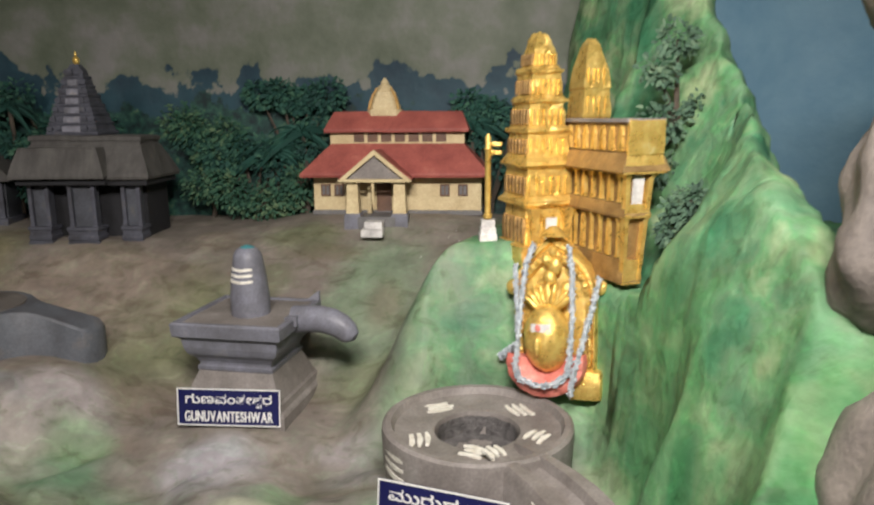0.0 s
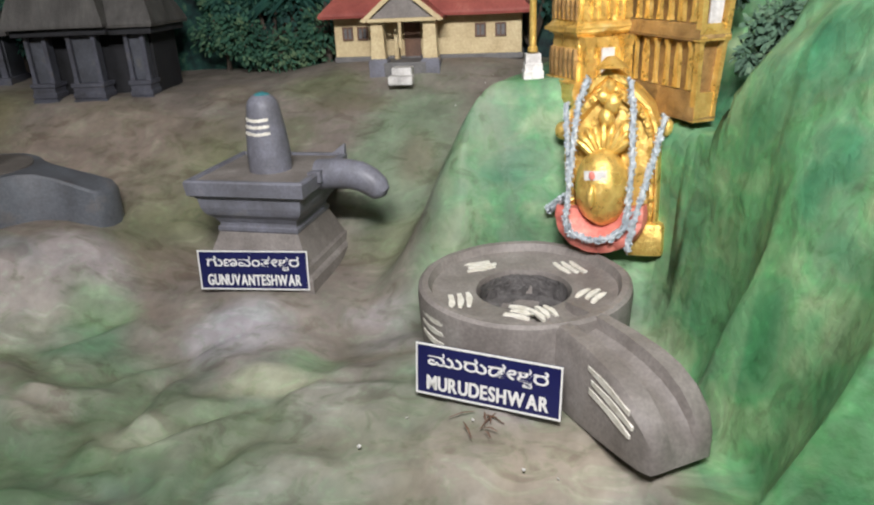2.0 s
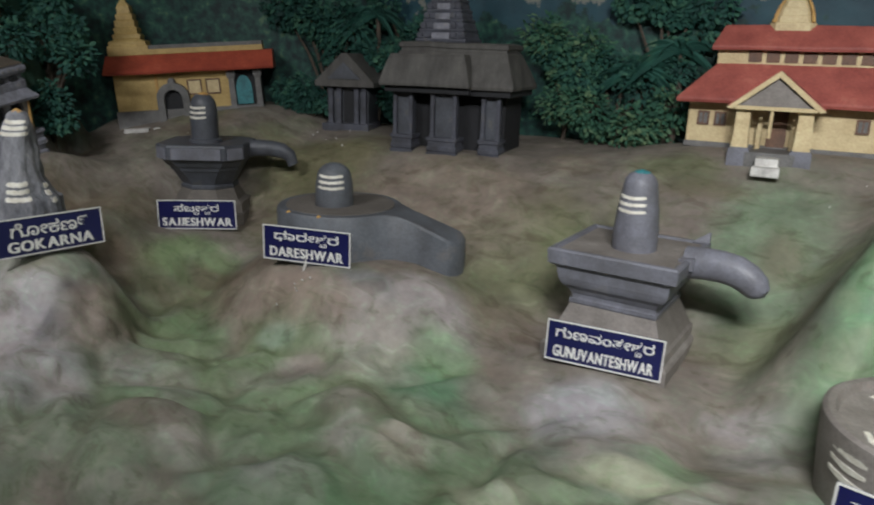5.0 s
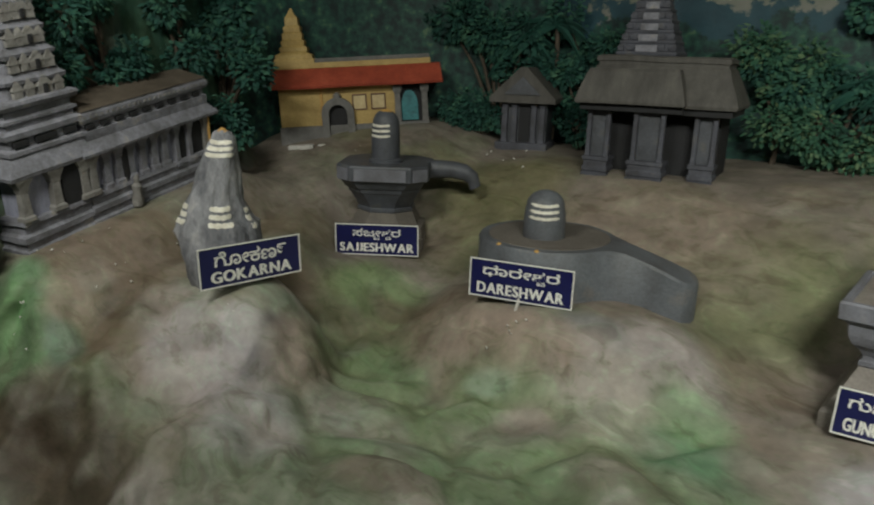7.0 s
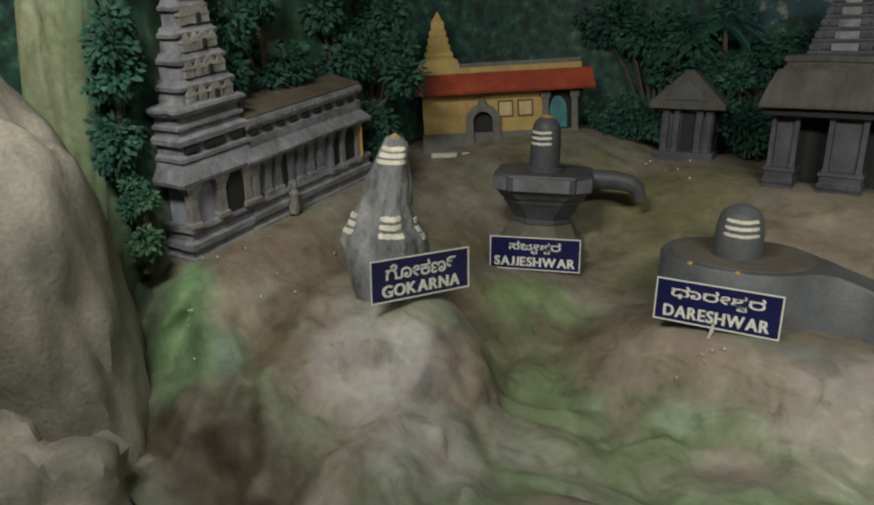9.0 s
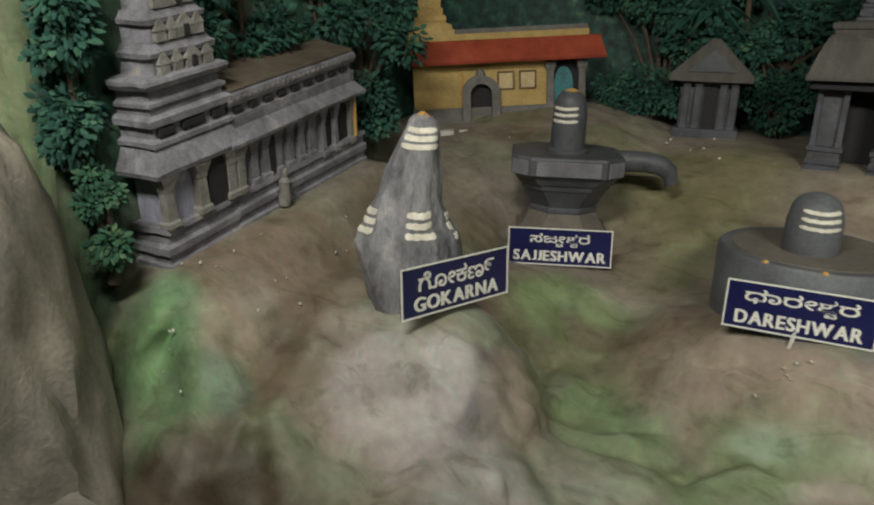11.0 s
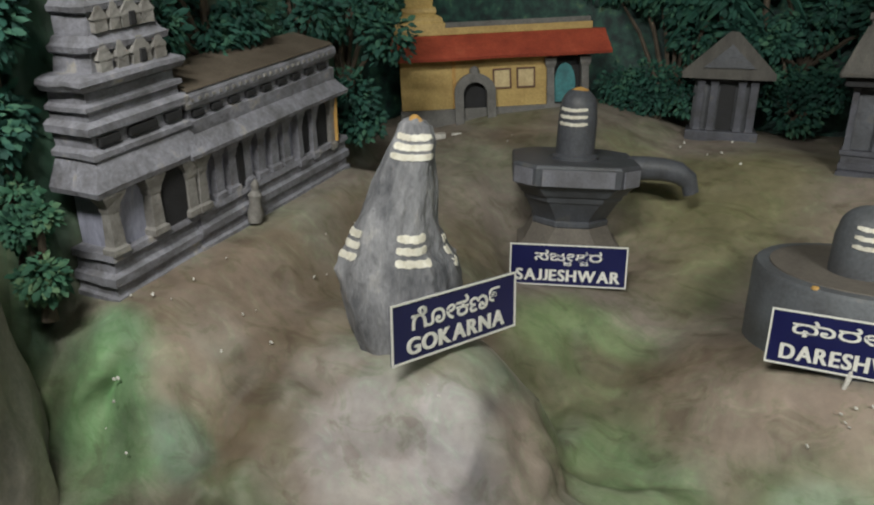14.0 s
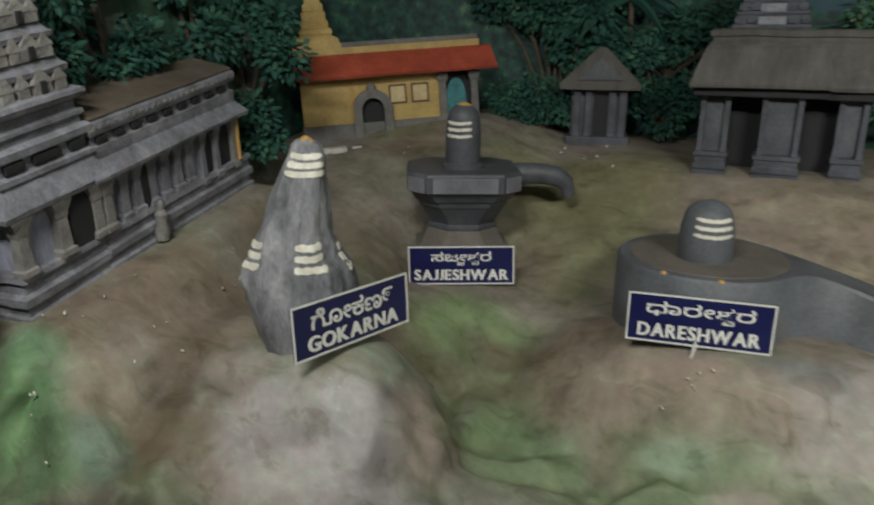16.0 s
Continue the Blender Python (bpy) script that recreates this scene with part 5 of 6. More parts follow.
for i in range(6):
    bm = bmesh.new()
    w = 0.075 - i * 0.007
    box(bm, (-0.075, -0.083 + i * 0.0085, 0.447 + i * 0.036), (w, 0.012, 0.024), 0.003)
    part("spire_niche", bm, TEMPLE, t, "pale carved band")
for i in range(7):
    w = 0.205 - i * 0.022
    for f in (-0.46, -0.27, 0.27, 0.46):
        bm = bmesh.new()
        tiers(bm, [(0.020, 0.018, 0.441 + i * 0.036), (0.024, 0.020, 0.452 + i * 0.036), (0.012, 0.014, 0.462 + i * 0.036)], -0.075 + f * (w - 0.012), -w * 0.40 + 0.006)
        wobble(bm, 0.003, 60)
        part("spire_knob", bm, DTEMPLE, t, "weathered carved knob")
finial(t, -0.075, 0.0, 0.70, 0.014, GOLD)

# small gabled hut
t = thing("model_hut", pose(-2.035, 2.80, 1.10, 0, 0, 14), "small dark grey stone model hut with a gabled roof", "model hut")
bm = bmesh.new()
box(bm, (0, 0.02, 0.09), (0.19, 0.14, 0.24), 0.003)
wobble(bm, 0.002)
part("wall", bm, STONE_DARK, t)
bm = bmesh.new()
box(bm, (0, 0.0, 0.005), (0.215, 0.19, 0.08), 0.004)
part("plinth", bm, DTEMPLE, t)
for x in (-0.075, -0.035, 0.045, 0.08):
    bm = bmesh.new()
    tiers(bm, [(0.028, 0.03, 0.04), (0.02, 0.02, 0.055), (0.02, 0.02, 0.185), (0.028, 0.03, 0.20)], x, -0.062)
    part("pillar", bm, DTEMPLE, t)
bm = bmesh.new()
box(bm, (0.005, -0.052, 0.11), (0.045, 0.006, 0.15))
part("door", bm, RECESS_SHADE, t, "dark doorway")
bm = bmesh.new()
loft(bm, [[(-0.135, y, 0.205), (0.135, y, 0.205), (0.135, y, 0.225), (0.012, y, 0.345), (-0.012, y, 0.345), (-0.135, y, 0.225)] for y in (-0.10, 0.12)])
refine(bm, 1)
wobble(bm, 0.003, 14)
part("roof", bm, DROOF, t, "grey gabled roof")
bm = bmesh.new()
loft(bm, [[(-0.075, y, 0.238), (0.075, y, 0.238), (0.0, y, 0.308)] for y in (-0.106, -0.09)])
part("gable_panel", bm, STONE_DARK, t, "sunken dark gable panel")

# ochre house with an arched doorway
t = thing("model_house", pose(-2.72, 2.50, 1.138, 0, 0, 37) @ pose(0, 0, 0, 0, -4.2, 0), "ochre yellow model house with an orange-red roof and arched doorway", "model house")
bm = bmesh.new()
box(bm, (-0.06, 0.09, 0.10), (0.50, 0.18, 0.235), 0.002)
wobble(bm, 0.0012)
part("wall", bm, YELLOW, t, "ochre painted wall")
bm = bmesh.new()
box(bm, (0.005, 0.085, -0.005), (0.64, 0.20, 0.10), 0.003)
part("plinth", bm, GREYPAINT, t, "grey painted base course")
bm = bmesh.new()
box(bm, (-0.128, -0.002, 0.125), (0.012, 0.006, 0.16), 0.001)
part("pilaster", bm, SAFFRON, t, "narrow orange pilaster")
bm = bmesh.new()
loft(bm, [[(x, -0.055, 0.206), (x, -0.06, 0.215), (x, 0.03, 0.287), (x, 0.16, 0.287), (x, 0.2, 0.206)] for x in (-0.335, 0.395)])
refine(bm, 3)
wobble(bm, 0.004, 9)
part("roof", bm, REDROOF2, t, "orange-red sloping roof")
bm = bmesh.new()
box(bm, (0.015, 0.095, 0.299), (0.675, 0.13, 0.024), 0.003)
part("parapet", bm, YELLOW, t, "pale yellow ridge band")
bm = bmesh.new()
box(bm, (0.015, 0.10, 0.319), (0.67, 0.11, 0.018), 0.003)
part("ridge", bm, GREYPAINT, t, "mossy grey ridge top")
bm = bmesh.new()
tiers(bm, [(0.172, 0.12, 0.305), (0.172, 0.12, 0.327), (0.156, 0.11, 0.331), (0.156, 0.11, 0.345), (0.108, 0.09, 0.358), (0.116, 0.095, 0.364), (0.116, 0.095, 0.377), (0.095, 0.08, 0.383), (0.102, 0.085, 0.404), (0.082, 0.07, 0.411), (0.088, 0.075, 0.434), (0.07, 0.06, 0.441), (0.074, 0.06, 0.462), (0.056, 0.05, 0.470), (0.054, 0.05, 0.500), (0.03, 0.03, 0.515), (0.008, 0.008, 0.54)], -0.235, 0.09)
wobble(bm, 0.003, 30)
part("spire", bm, YELLOW, t, "stepped ochre spire")
for x in (0.035, 0.117):
    bm = bmesh.new()
    for c, w in (((x, -0.002, 0.169), (0.064, 0.007, 0.006)), ((x, -0.002, 0.107), (0.064, 0.007, 0.006)), ((x - 0.029, -0.002, 0.138), (0.006, 0.007, 0.056)), ((x + 0.029, -0.002, 0.138), (0.006, 0.007, 0.056))):
        box(bm, c, w, 0.001)
    wobble(bm, 0.0012, 40)
    wdw = part("window", bm, TRIM_BROWN, t, "small window outlined in brown")
    bm = bmesh.new()
    box(bm, (x, -0.0005, 0.138), (0.052, 0.004, 0.056))
    part("pane", bm, CREAM, wdw, "cream painted pane")
bm = bmesh.new()
pts_o = [(-0.070, -0.05), (-0.070, 0.098)] + [(0.070 * math.cos(a), 0.098 + 0.064 * math.sin(a)) for a in np.linspace(math.pi, 0, 13)[1:-1]] + [(0.070, 0.098), (0.070, -0.05)]
pts_i = [(-0.040, -0.05), (-0.040, 0.092)] + [(0.040 * math.cos(a), 0.092 + 0.040 * math.sin(a)) for a in np.linspace(math.pi, 0, 13)[1:-1]] + [(0.040, 0.092), (0.040, -0.05)]
loft(bm, [[(-0.06 + x, y, z) for (x, z), y in zip((a, a, c, c), (-0.035, 0.0, 0.0, -0.035))] for a, c in zip(pts_o, pts_i)])
wobble(bm, 0.0015, 20)
part("arch", bm, GREYPAINT, t, "grey arched door surround")
bm = bmesh.new()
slab_poly(bm, [(-0.100, -0.004), (-0.020, -0.004), (-0.020, 0.002), (-0.100, 0.002)], -0.05, 0.130)
part("door", bm, RECESS_SHADE, t, "dark arched doorway")
bm = bmesh.new()
lathe(bm, [(0.018, 0.156), (0.016, 0.176), (0.004, 0.184)], 12, -0.06, -0.018)
part("arch_knob", bm, GREYPAINT, t)
bm = bmesh.new()
slab_poly(bm, [(0.19, 0.015), (0.33, 0.015), (0.33, 0.15), (0.19, 0.15)], 0.03, 0.21)
part("side_bay", bm, RECESS_SHADE, t, "dark recessed side bay")
bm = bmesh.new()
loft(bm, [[(0.252 + 0.036 * math.cos(a), y, 0.11 + 0.07 * math.sin(a)) for a in np.linspace(0, math.pi, 12)] + [(0.216, y, 0.05), (0.288, y, 0.05)] for y in (0.004, 0.012)])
part("niche", bm, TEAL, t, "arched niche painted blue-green")
for x in (0.20, 0.318):
    bm = bmesh.new()
    tiers(bm, [(0.036, 0.036, 0.03), (0.026, 0.026, 0.05), (0.024, 0.024, 0.165), (0.036, 0.036, 0.178), (0.04, 0.04, 0.2)], x, 0.0)
    part("pillar", bm, GREYPAINT, t, "grey pillar")
bm = bmesh.new()
for i in range(9):
    box(bm, (-0.25 + 0.07 * i + 0.02 * math.sin(i * 5), -0.075 - 0.012 * (i % 2), -0.035), (0.06, 0.035 + 0.012 * (i % 3), 0.02), 0.005)
wobble(bm, 0.004, 25)
part("threshold", bm, WHITESTONE, t, "chalky chipped threshold stones")

# weathered stone temple at the west end: a deep relief whose courses climb towards the back
t = thing("model_temple", pose(-2.705, 1.00, 0.985, 0, 0, 97), "weathered grey stone model temple with a tiered tower and long hall", "model temple")


def climb(name, bm, mat, label="", smooth=False):
    """A part of the temple: courses rise along the hall, uprights lean a little."""
    bm.transform(Matrix(((1, 0, -0.07, 0), (0, 1, 0, 0), (0.19, 0, 1, 0), (0, 0, 0, 1))))
    return part(name, bm, mat, t, label, smooth)


def courses(name, mat, x0, x1, rows, label="", back=0.11, uneven=0.003):
    """Stacked mouldings: (height, how far they stand out on each side)."""
    bm = bmesh.new()
    loft(bm, [[(x0 - o, -o, z), (x1 + o, -o, z), (x1 + o, back, z), (x0 - o, back, z)] for z, o in rows])
    refine(bm, 2)
    wobble(bm, uneven, 22)
    return climb(name, bm, mat, label)


HALL0, HALL1, TOW0, TOW1 = 0.295, 0.83, 0.070, 0.288
courses("hall_plinth", TEMPLE, HALL0, HALL1, [(-0.16, 0.012), (-0.082, 0.012), (-0.078, 0.005), (-0.060, 0.005), (-0.056, 0.012), (-0.040, 0.012), (-0.034, 0.004), (-0.016, 0.004), (-0.012, 0.010), (0.0, 0.008)], "stepped stone base")
courses("hall_wall", HALL, HALL0 + 0.004, HALL1 - 0.01, [(-0.01, -0.016), (0.128, -0.016)], "grey-blue hall wall")
courses("hall_eave", TEMPLE, HALL0, HALL1 - 0.03, [(0.114, 0.010), (0.118, 0.026), (0.127, 0.028), (0.150, 0.010), (0.158, 0.004)], "sloping stone eave")
courses("hall_frieze", TEMPLE, HALL0, HALL1 - 0.03, [(0.156, 0.002), (0.186, 0.002), (0.190, -0.006), (0.208, -0.006), (0.212, 0.004), (0.222, 0.008), (0.236, 0.006), (0.250, -0.004)], "carved frieze")
bm = bmesh.new()
loft(bm, [[(HALL0, -0.004, 0.246), (HALL1 - 0.03, -0.004, 0.246), (HALL1 - 0.03, 0.12, 0.268), (HALL0, 0.12, 0.282)], [(HALL0, 0.0, 0.251), (HALL1 - 0.03, 0.0, 0.251), (HALL1 - 0.03, 0.12, 0.273), (HALL0, 0.12, 0.288)]])
refine(bm, 2)
wobble(bm, 0.003, 14)
climb("hall_roof", bm, DUST, "flat roof under brown dust")
for i in range(9):
    bm = bmesh.new()
    box(bm, (0.325 + 0.054 * i, 0.002, 0.199), (0.030, 0.012, 0.013), 0.002)
    climb("frieze_recess", bm, RECESS_SHADE)
for i in range(24):
    bm = bmesh.new()
    box(bm, (HALL0 + 0.01 + 0.0205 * i, -0.007, 0.229), (0.008, 0.006, 0.006))
    climb("frieze_dentil", bm, TEMPLE_TRIM)


def pilaster(name, x, z0, z1, w, mat, proud=0.0):
    """A flat pillar with a splayed bracket."""
    bm = bmesh.new()
    h = z1 - z0
    tiers(bm, [(w * 1.4, 0.034, z0), (w * 1.4, 0.034, z0 + 0.10 * h), (w, 0.026, z0 + 0.14 * h), (w * 0.82, 0.024, z0 + 0.66 * h), (w, 0.028, z0 + 0.72 * h), (w * 1.1, 0.030, z0 + 0.80 * h), (w * 1.9, 0.040, z0 + 0.96 * h), (w * 1.9, 0.040, z1)], x, 0.010 - proud)
    wobble(bm, 0.0022, 28)
    climb(name, bm, mat)


for i, x in enumerate((0.302, 0.360, 0.405, 0.452, 0.500, 0.548, 0.592)):
    pilaster("hall_pillar", x, 0.0, 0.118, 0.024, TEMPLE_TRIM if i == 0 else TEMPLE, 0.012 if i == 0 else 0.0)
for x, mat in ((0.642, TEMPLE), (0.700, TEMPLE), (0.778, TEMPLE_TRIM)):
    pilaster("porch_pillar", x, -0.02, 0.120, 0.018, mat, 0.004)
bm = bmesh.new()
box(bm, (0.789, -0.010, 0.055), (0.006, 0.010, 0.115), 0.002)
climb("gilt_edge", bm, SAFFRON, "thin yellow painted edge")
# open bays are near-black boxes that carry the shade inside
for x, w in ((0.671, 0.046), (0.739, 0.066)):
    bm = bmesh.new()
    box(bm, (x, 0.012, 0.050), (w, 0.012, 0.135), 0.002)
    climb("hall_bay", bm, RECESS_SHADE, "dark open bay")
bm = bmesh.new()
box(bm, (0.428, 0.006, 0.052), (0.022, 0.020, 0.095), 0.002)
climb("hall_door", bm, RECESS_SHADE, "narrow dark doorway")

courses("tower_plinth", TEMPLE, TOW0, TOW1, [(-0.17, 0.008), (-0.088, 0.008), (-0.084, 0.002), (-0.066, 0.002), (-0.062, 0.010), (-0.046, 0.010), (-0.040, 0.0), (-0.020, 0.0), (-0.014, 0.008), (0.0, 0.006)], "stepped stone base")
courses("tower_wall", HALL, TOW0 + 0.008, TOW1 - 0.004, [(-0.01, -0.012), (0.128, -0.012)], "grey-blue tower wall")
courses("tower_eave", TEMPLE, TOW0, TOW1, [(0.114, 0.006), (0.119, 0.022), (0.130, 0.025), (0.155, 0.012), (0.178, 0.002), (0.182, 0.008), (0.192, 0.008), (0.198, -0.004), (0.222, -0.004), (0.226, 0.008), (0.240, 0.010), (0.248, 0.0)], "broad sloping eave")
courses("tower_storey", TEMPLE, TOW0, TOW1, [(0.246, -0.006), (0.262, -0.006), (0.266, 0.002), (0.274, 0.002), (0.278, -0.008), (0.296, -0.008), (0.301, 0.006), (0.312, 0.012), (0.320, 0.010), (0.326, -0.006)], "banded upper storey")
# shade of the tower bay set as a near-black box
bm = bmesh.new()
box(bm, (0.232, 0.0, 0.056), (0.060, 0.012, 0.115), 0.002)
climb("tower_bay", bm, RECESS_SHADE, "shadowed bay")
for x in (0.082, 0.178, 0.272):
    pilaster("tower_pillar", x, 0.0, 0.118, 0.026, TEMPLE_TRIM, 0.010)
# dark strips hold the shade of the recessed band
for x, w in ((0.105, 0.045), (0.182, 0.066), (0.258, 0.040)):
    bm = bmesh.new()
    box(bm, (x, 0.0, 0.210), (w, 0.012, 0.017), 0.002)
    climb("tower_recess", bm, RECESS_SHADE)
for i in range(6):
    z, ins = 0.322 + 0.066 * i, 0.016 + 0.0135 * i
    a, c = TOW0 + ins + 0.018, TOW1 - ins
    bm = bmesh.new()
    loft(bm, [[(a - o, ins * 0.7 - o, h), (c + o, ins * 0.7 - o, h), (c + o, 0.115, h), (a - o, 0.115, h)] for h, o in ((z, 0.0), (z + 0.034, -0.003), (z + 0.038, 0.006), (z + 0.048, 0.008), (z + 0.054, 0.0), (z + 0.066, -0.006))])
    refine(bm, 2)
    wobble(bm, 0.004, 30)
    climb("tower_tier", bm, TEMPLE, "carved stone tier")
    span = c - a
    for f, ww in ((0.14, 0.028), (0.36, 0.024), (0.62, 0.046), (0.88, 0.028)):
        bm = bmesh.new()
        tiers(bm, [(ww, 0.022, z + 0.002), (ww * 0.9, 0.022, z + 0.020), (ww * 1.15, 0.024, z + 0.024), (ww * 0.5, 0.018, z + 0.042), (ww * 0.3, 0.014, z + 0.050)], a + f * span, ins * 0.7)
        wobble(bm, 0.003, 45)
        climb("tower_niche", bm, TEMPLE_TRIM, "small carved niche")
    bm = bmesh.new()
    box(bm, (a + 0.62 * span, ins * 0.7 - 0.012, z + 0.016), (0.014, 0.006, 0.024), 0.002)
    climb("niche_opening", bm, RECESS_SHADE)

# tiny figure at the hall door
bm = bmesh.new()
lathe(bm, [(0.016, 0.0), (0.018, 0.02), (0.013, 0.045), (0.016, 0.062), (0.008, 0.072), (0.010, 0.084), (0.003, 0.094)], 14)
wobble(bm, 0.003, 50)
ob = tagged(part("statuette", bm, TEMPLE_TRIM, None, "", True), "tiny chipped pale stone statuette beside the temple door", "statue")
ob.matrix_world = pose(-2.735, 1.440, 0.985, 4, 6, 0) @ Matrix.Diagonal((1, 1, 1.1, 1))

# golden temple on the knoll
t = thing("golden_temple", pose(0.286, 1.985, 1.19, 0, 0, 25), "golden carved model temple with two towers and pillared hall", "model temple")


def relief(name, mat, x, y, z, w, h, count, rows=1, face=0):
    """Rows of small upright figures in low relief on one face."""
    for j in range(rows):
        for i in range(count):
            bm = bmesh.new()
            px = (i - (count - 1) / 2) * w / count
            pz = z + j * h / rows
            hh = h / rows * 0.82
            ww = w / count * (0.5 + 0.12 * math.sin(i * 4.1 + j))
            cx, cy = (x + px, y) if face == 0 else (x, y + px)
            tiers(bm, [(ww, 0.012, pz), (ww * 0.8, 0.014, pz + hh * 0.55), (ww * 1.1, 0.013, pz + hh * 0.62), (ww * 0.5, 0.012, pz + hh)] if face == 0 else
                  [(0.012, ww, pz), (0.014, ww * 0.8, pz + hh * 0.55), (0.013, ww * 1.1, pz + hh * 0.62), (0.012, ww * 0.5, pz + hh)], cx, cy)
            part(name, bm, mat, t)


bm = bmesh.new()
W = 0.125
st = [(W + 0.03, W + 0.03, -0.04), (W + 0.03, W + 0.03, 0.012), (W, W, 0.016), (W - 0.01, W - 0.01, 0.115), (W + 0.022, W + 0.022, 0.128), (W + 0.024, W + 0.024, 0.138), (W, W, 0.150), (W - 0.008, W - 0.008, 0.222), (W + 0.02, W + 0.02, 0.235), (W + 0.018, W + 0.018, 0.245), (W - 0.006, W - 0.006, 0.262), (W - 0.014, W - 0.014, 0.318), (W + 0.002, W + 0.002, 0.326), (W, W, 0.333), (W - 0.02, W - 0.02, 0.342), (W - 0.028, W - 0.028, 0.400), (W - 0.012, W - 0.012, 0.408), (W - 0.014, W - 0.014, 0.414), (W - 0.034, W - 0.034, 0.424), (W - 0.042, W - 0.042, 0.478), (W - 0.03, W - 0.03, 0.485), (W - 0.032, W - 0.032, 0.492), (W - 0.055, W - 0.055, 0.505), (W - 0.062, W - 0.062, 0.545), (W - 0.08, W - 0.08, 0.575), (W - 0.105, W - 0.105, 0.592)]
tiers(bm, [(w * (1.17 - 0.28 * max(0, z)), dd * (1.17 - 0.28 * max(0, z)), z) for w, dd, z in st])
refine(bm, 3)
wobble(bm, 0.004, 45)
wobble(bm, 0.004, 95)
part("main_tower", bm, GOLD, t, "tall tiered golden tower")
for z, h, w in ((0.020, 0.085, 0.142), (0.155, 0.06, 0.134), (0.266, 0.05, 0.122), (0.346, 0.05, 0.109), (0.428, 0.046, 0.091), (0.505, 0.036, 0.069)):
    relief("relief_figure", GOLD, 0, -w / 2 - 0.001, z, w, h, 6)
    # left-face figures take the shaded gold, front ones the plain gold
    relief("relief_figure", GOLD_SHADED, -w / 2 - 0.001, 0, z, w, h, 6, face=1)
for x in (-0.045, 0.045):
    bm = bmesh.new()
    tiers(bm, [(0.03, 0.03, 0.0), (0.024, 0.024, 0.02), (0.022, 0.022, 0.09), (0.034, 0.034, 0.118)], x * 1.15, -0.082)
    part("door_pillar", bm, GOLD, t)
bm = bmesh.new()
box(bm, (0.004, -0.080, 0.055), (0.034, 0.006, 0.07), 0.002)
part("door_cloth", bm, WHITESTONE, t, "whitish door curtain")
bm = bmesh.new()
tiers(bm, [(0.10, 0.10, 0.22), (0.10, 0.10, 0.30), (0.088, 0.088, 0.36), (0.095, 0.095, 0.366), (0.082, 0.082, 0.44), (0.088, 0.088, 0.446), (0.066, 0.066, 0.52), (0.04, 0.04, 0.565), (0.015, 0.015, 0.585)], 0.175, 0.02)
refine(bm, 2)
wobble(bm, 0.004, 45, 2)
part("rear_tower", bm, GOLD, t, "smaller golden tower")
for z, h, w in ((0.31, 0.05, 0.085), (0.372, 0.06, 0.076), (0.45, 0.06, 0.066)):
    relief("relief_figure", GOLD, 0.175, 0.02 - w / 2 - 0.004, z, w, h, 4)
HX0, HX1, HY0 = 0.066, 0.168, -0.335
# hall's long side coloured as if in shade, its end in plain gold
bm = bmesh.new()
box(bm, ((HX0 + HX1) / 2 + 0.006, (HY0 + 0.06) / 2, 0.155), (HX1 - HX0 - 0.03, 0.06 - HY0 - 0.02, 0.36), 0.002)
part("hall_wall", bm, GOLD_SHADED, t, "brown-gold hall wall with side shade in its colour")
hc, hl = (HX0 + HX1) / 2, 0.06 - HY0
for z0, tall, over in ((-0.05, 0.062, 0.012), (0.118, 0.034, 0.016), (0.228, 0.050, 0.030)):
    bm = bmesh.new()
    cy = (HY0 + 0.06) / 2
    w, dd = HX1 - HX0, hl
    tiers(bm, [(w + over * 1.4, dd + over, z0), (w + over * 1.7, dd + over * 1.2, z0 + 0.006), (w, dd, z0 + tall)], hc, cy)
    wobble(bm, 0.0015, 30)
    part("hall_ledge", bm, GOLD_SHADED, t, "sloping ledge in shaded brown-gold")
    bm = bmesh.new()
    loft(bm, [[(hc - w / 2 - over * 0.8, HY0 - over * 0.62, z0), (hc + w / 2 + over * 0.8, HY0 - over * 0.62, z0), (hc + w / 2, HY0 - 0.003, z0 + tall), (hc - w / 2, HY0 - 0.003, z0 + tall)],
              [(hc - w / 2 - over * 0.8, HY0 + 0.01, z0), (hc + w / 2 + over * 0.8, HY0 + 0.01, z0), (hc + w / 2, HY0 + 0.01, z0 + tall), (hc - w / 2, HY0 + 0.01, z0 + tall)]])
    part("end_ledge", bm, GOLD, t, "bright gold end ledge")
bm = bmesh.new()
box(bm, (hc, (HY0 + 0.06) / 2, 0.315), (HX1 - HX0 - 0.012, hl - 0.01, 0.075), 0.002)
part("hall_attic", bm, GOLD_SHADED, t, "")
bm = bmesh.new()
box(bm, (hc, HY0 - 0.002, 0.315), (HX1 - HX0 + 0.004, 0.012, 0.085), 0.002)
refine(bm, 2)
wobble(bm, 0.003, 45)
part("end_attic", bm, GOLD, t, "bright gold carved end panel")
bm = bmesh.new()
box(bm, (hc, (HY0 + 0.06) / 2, 0.356), (HX1 - HX0 + 0.01, hl + 0.01, 0.010), 0.002)
part("hall_roof", bm, STONE_BROWN, t, "dusty flat roof")
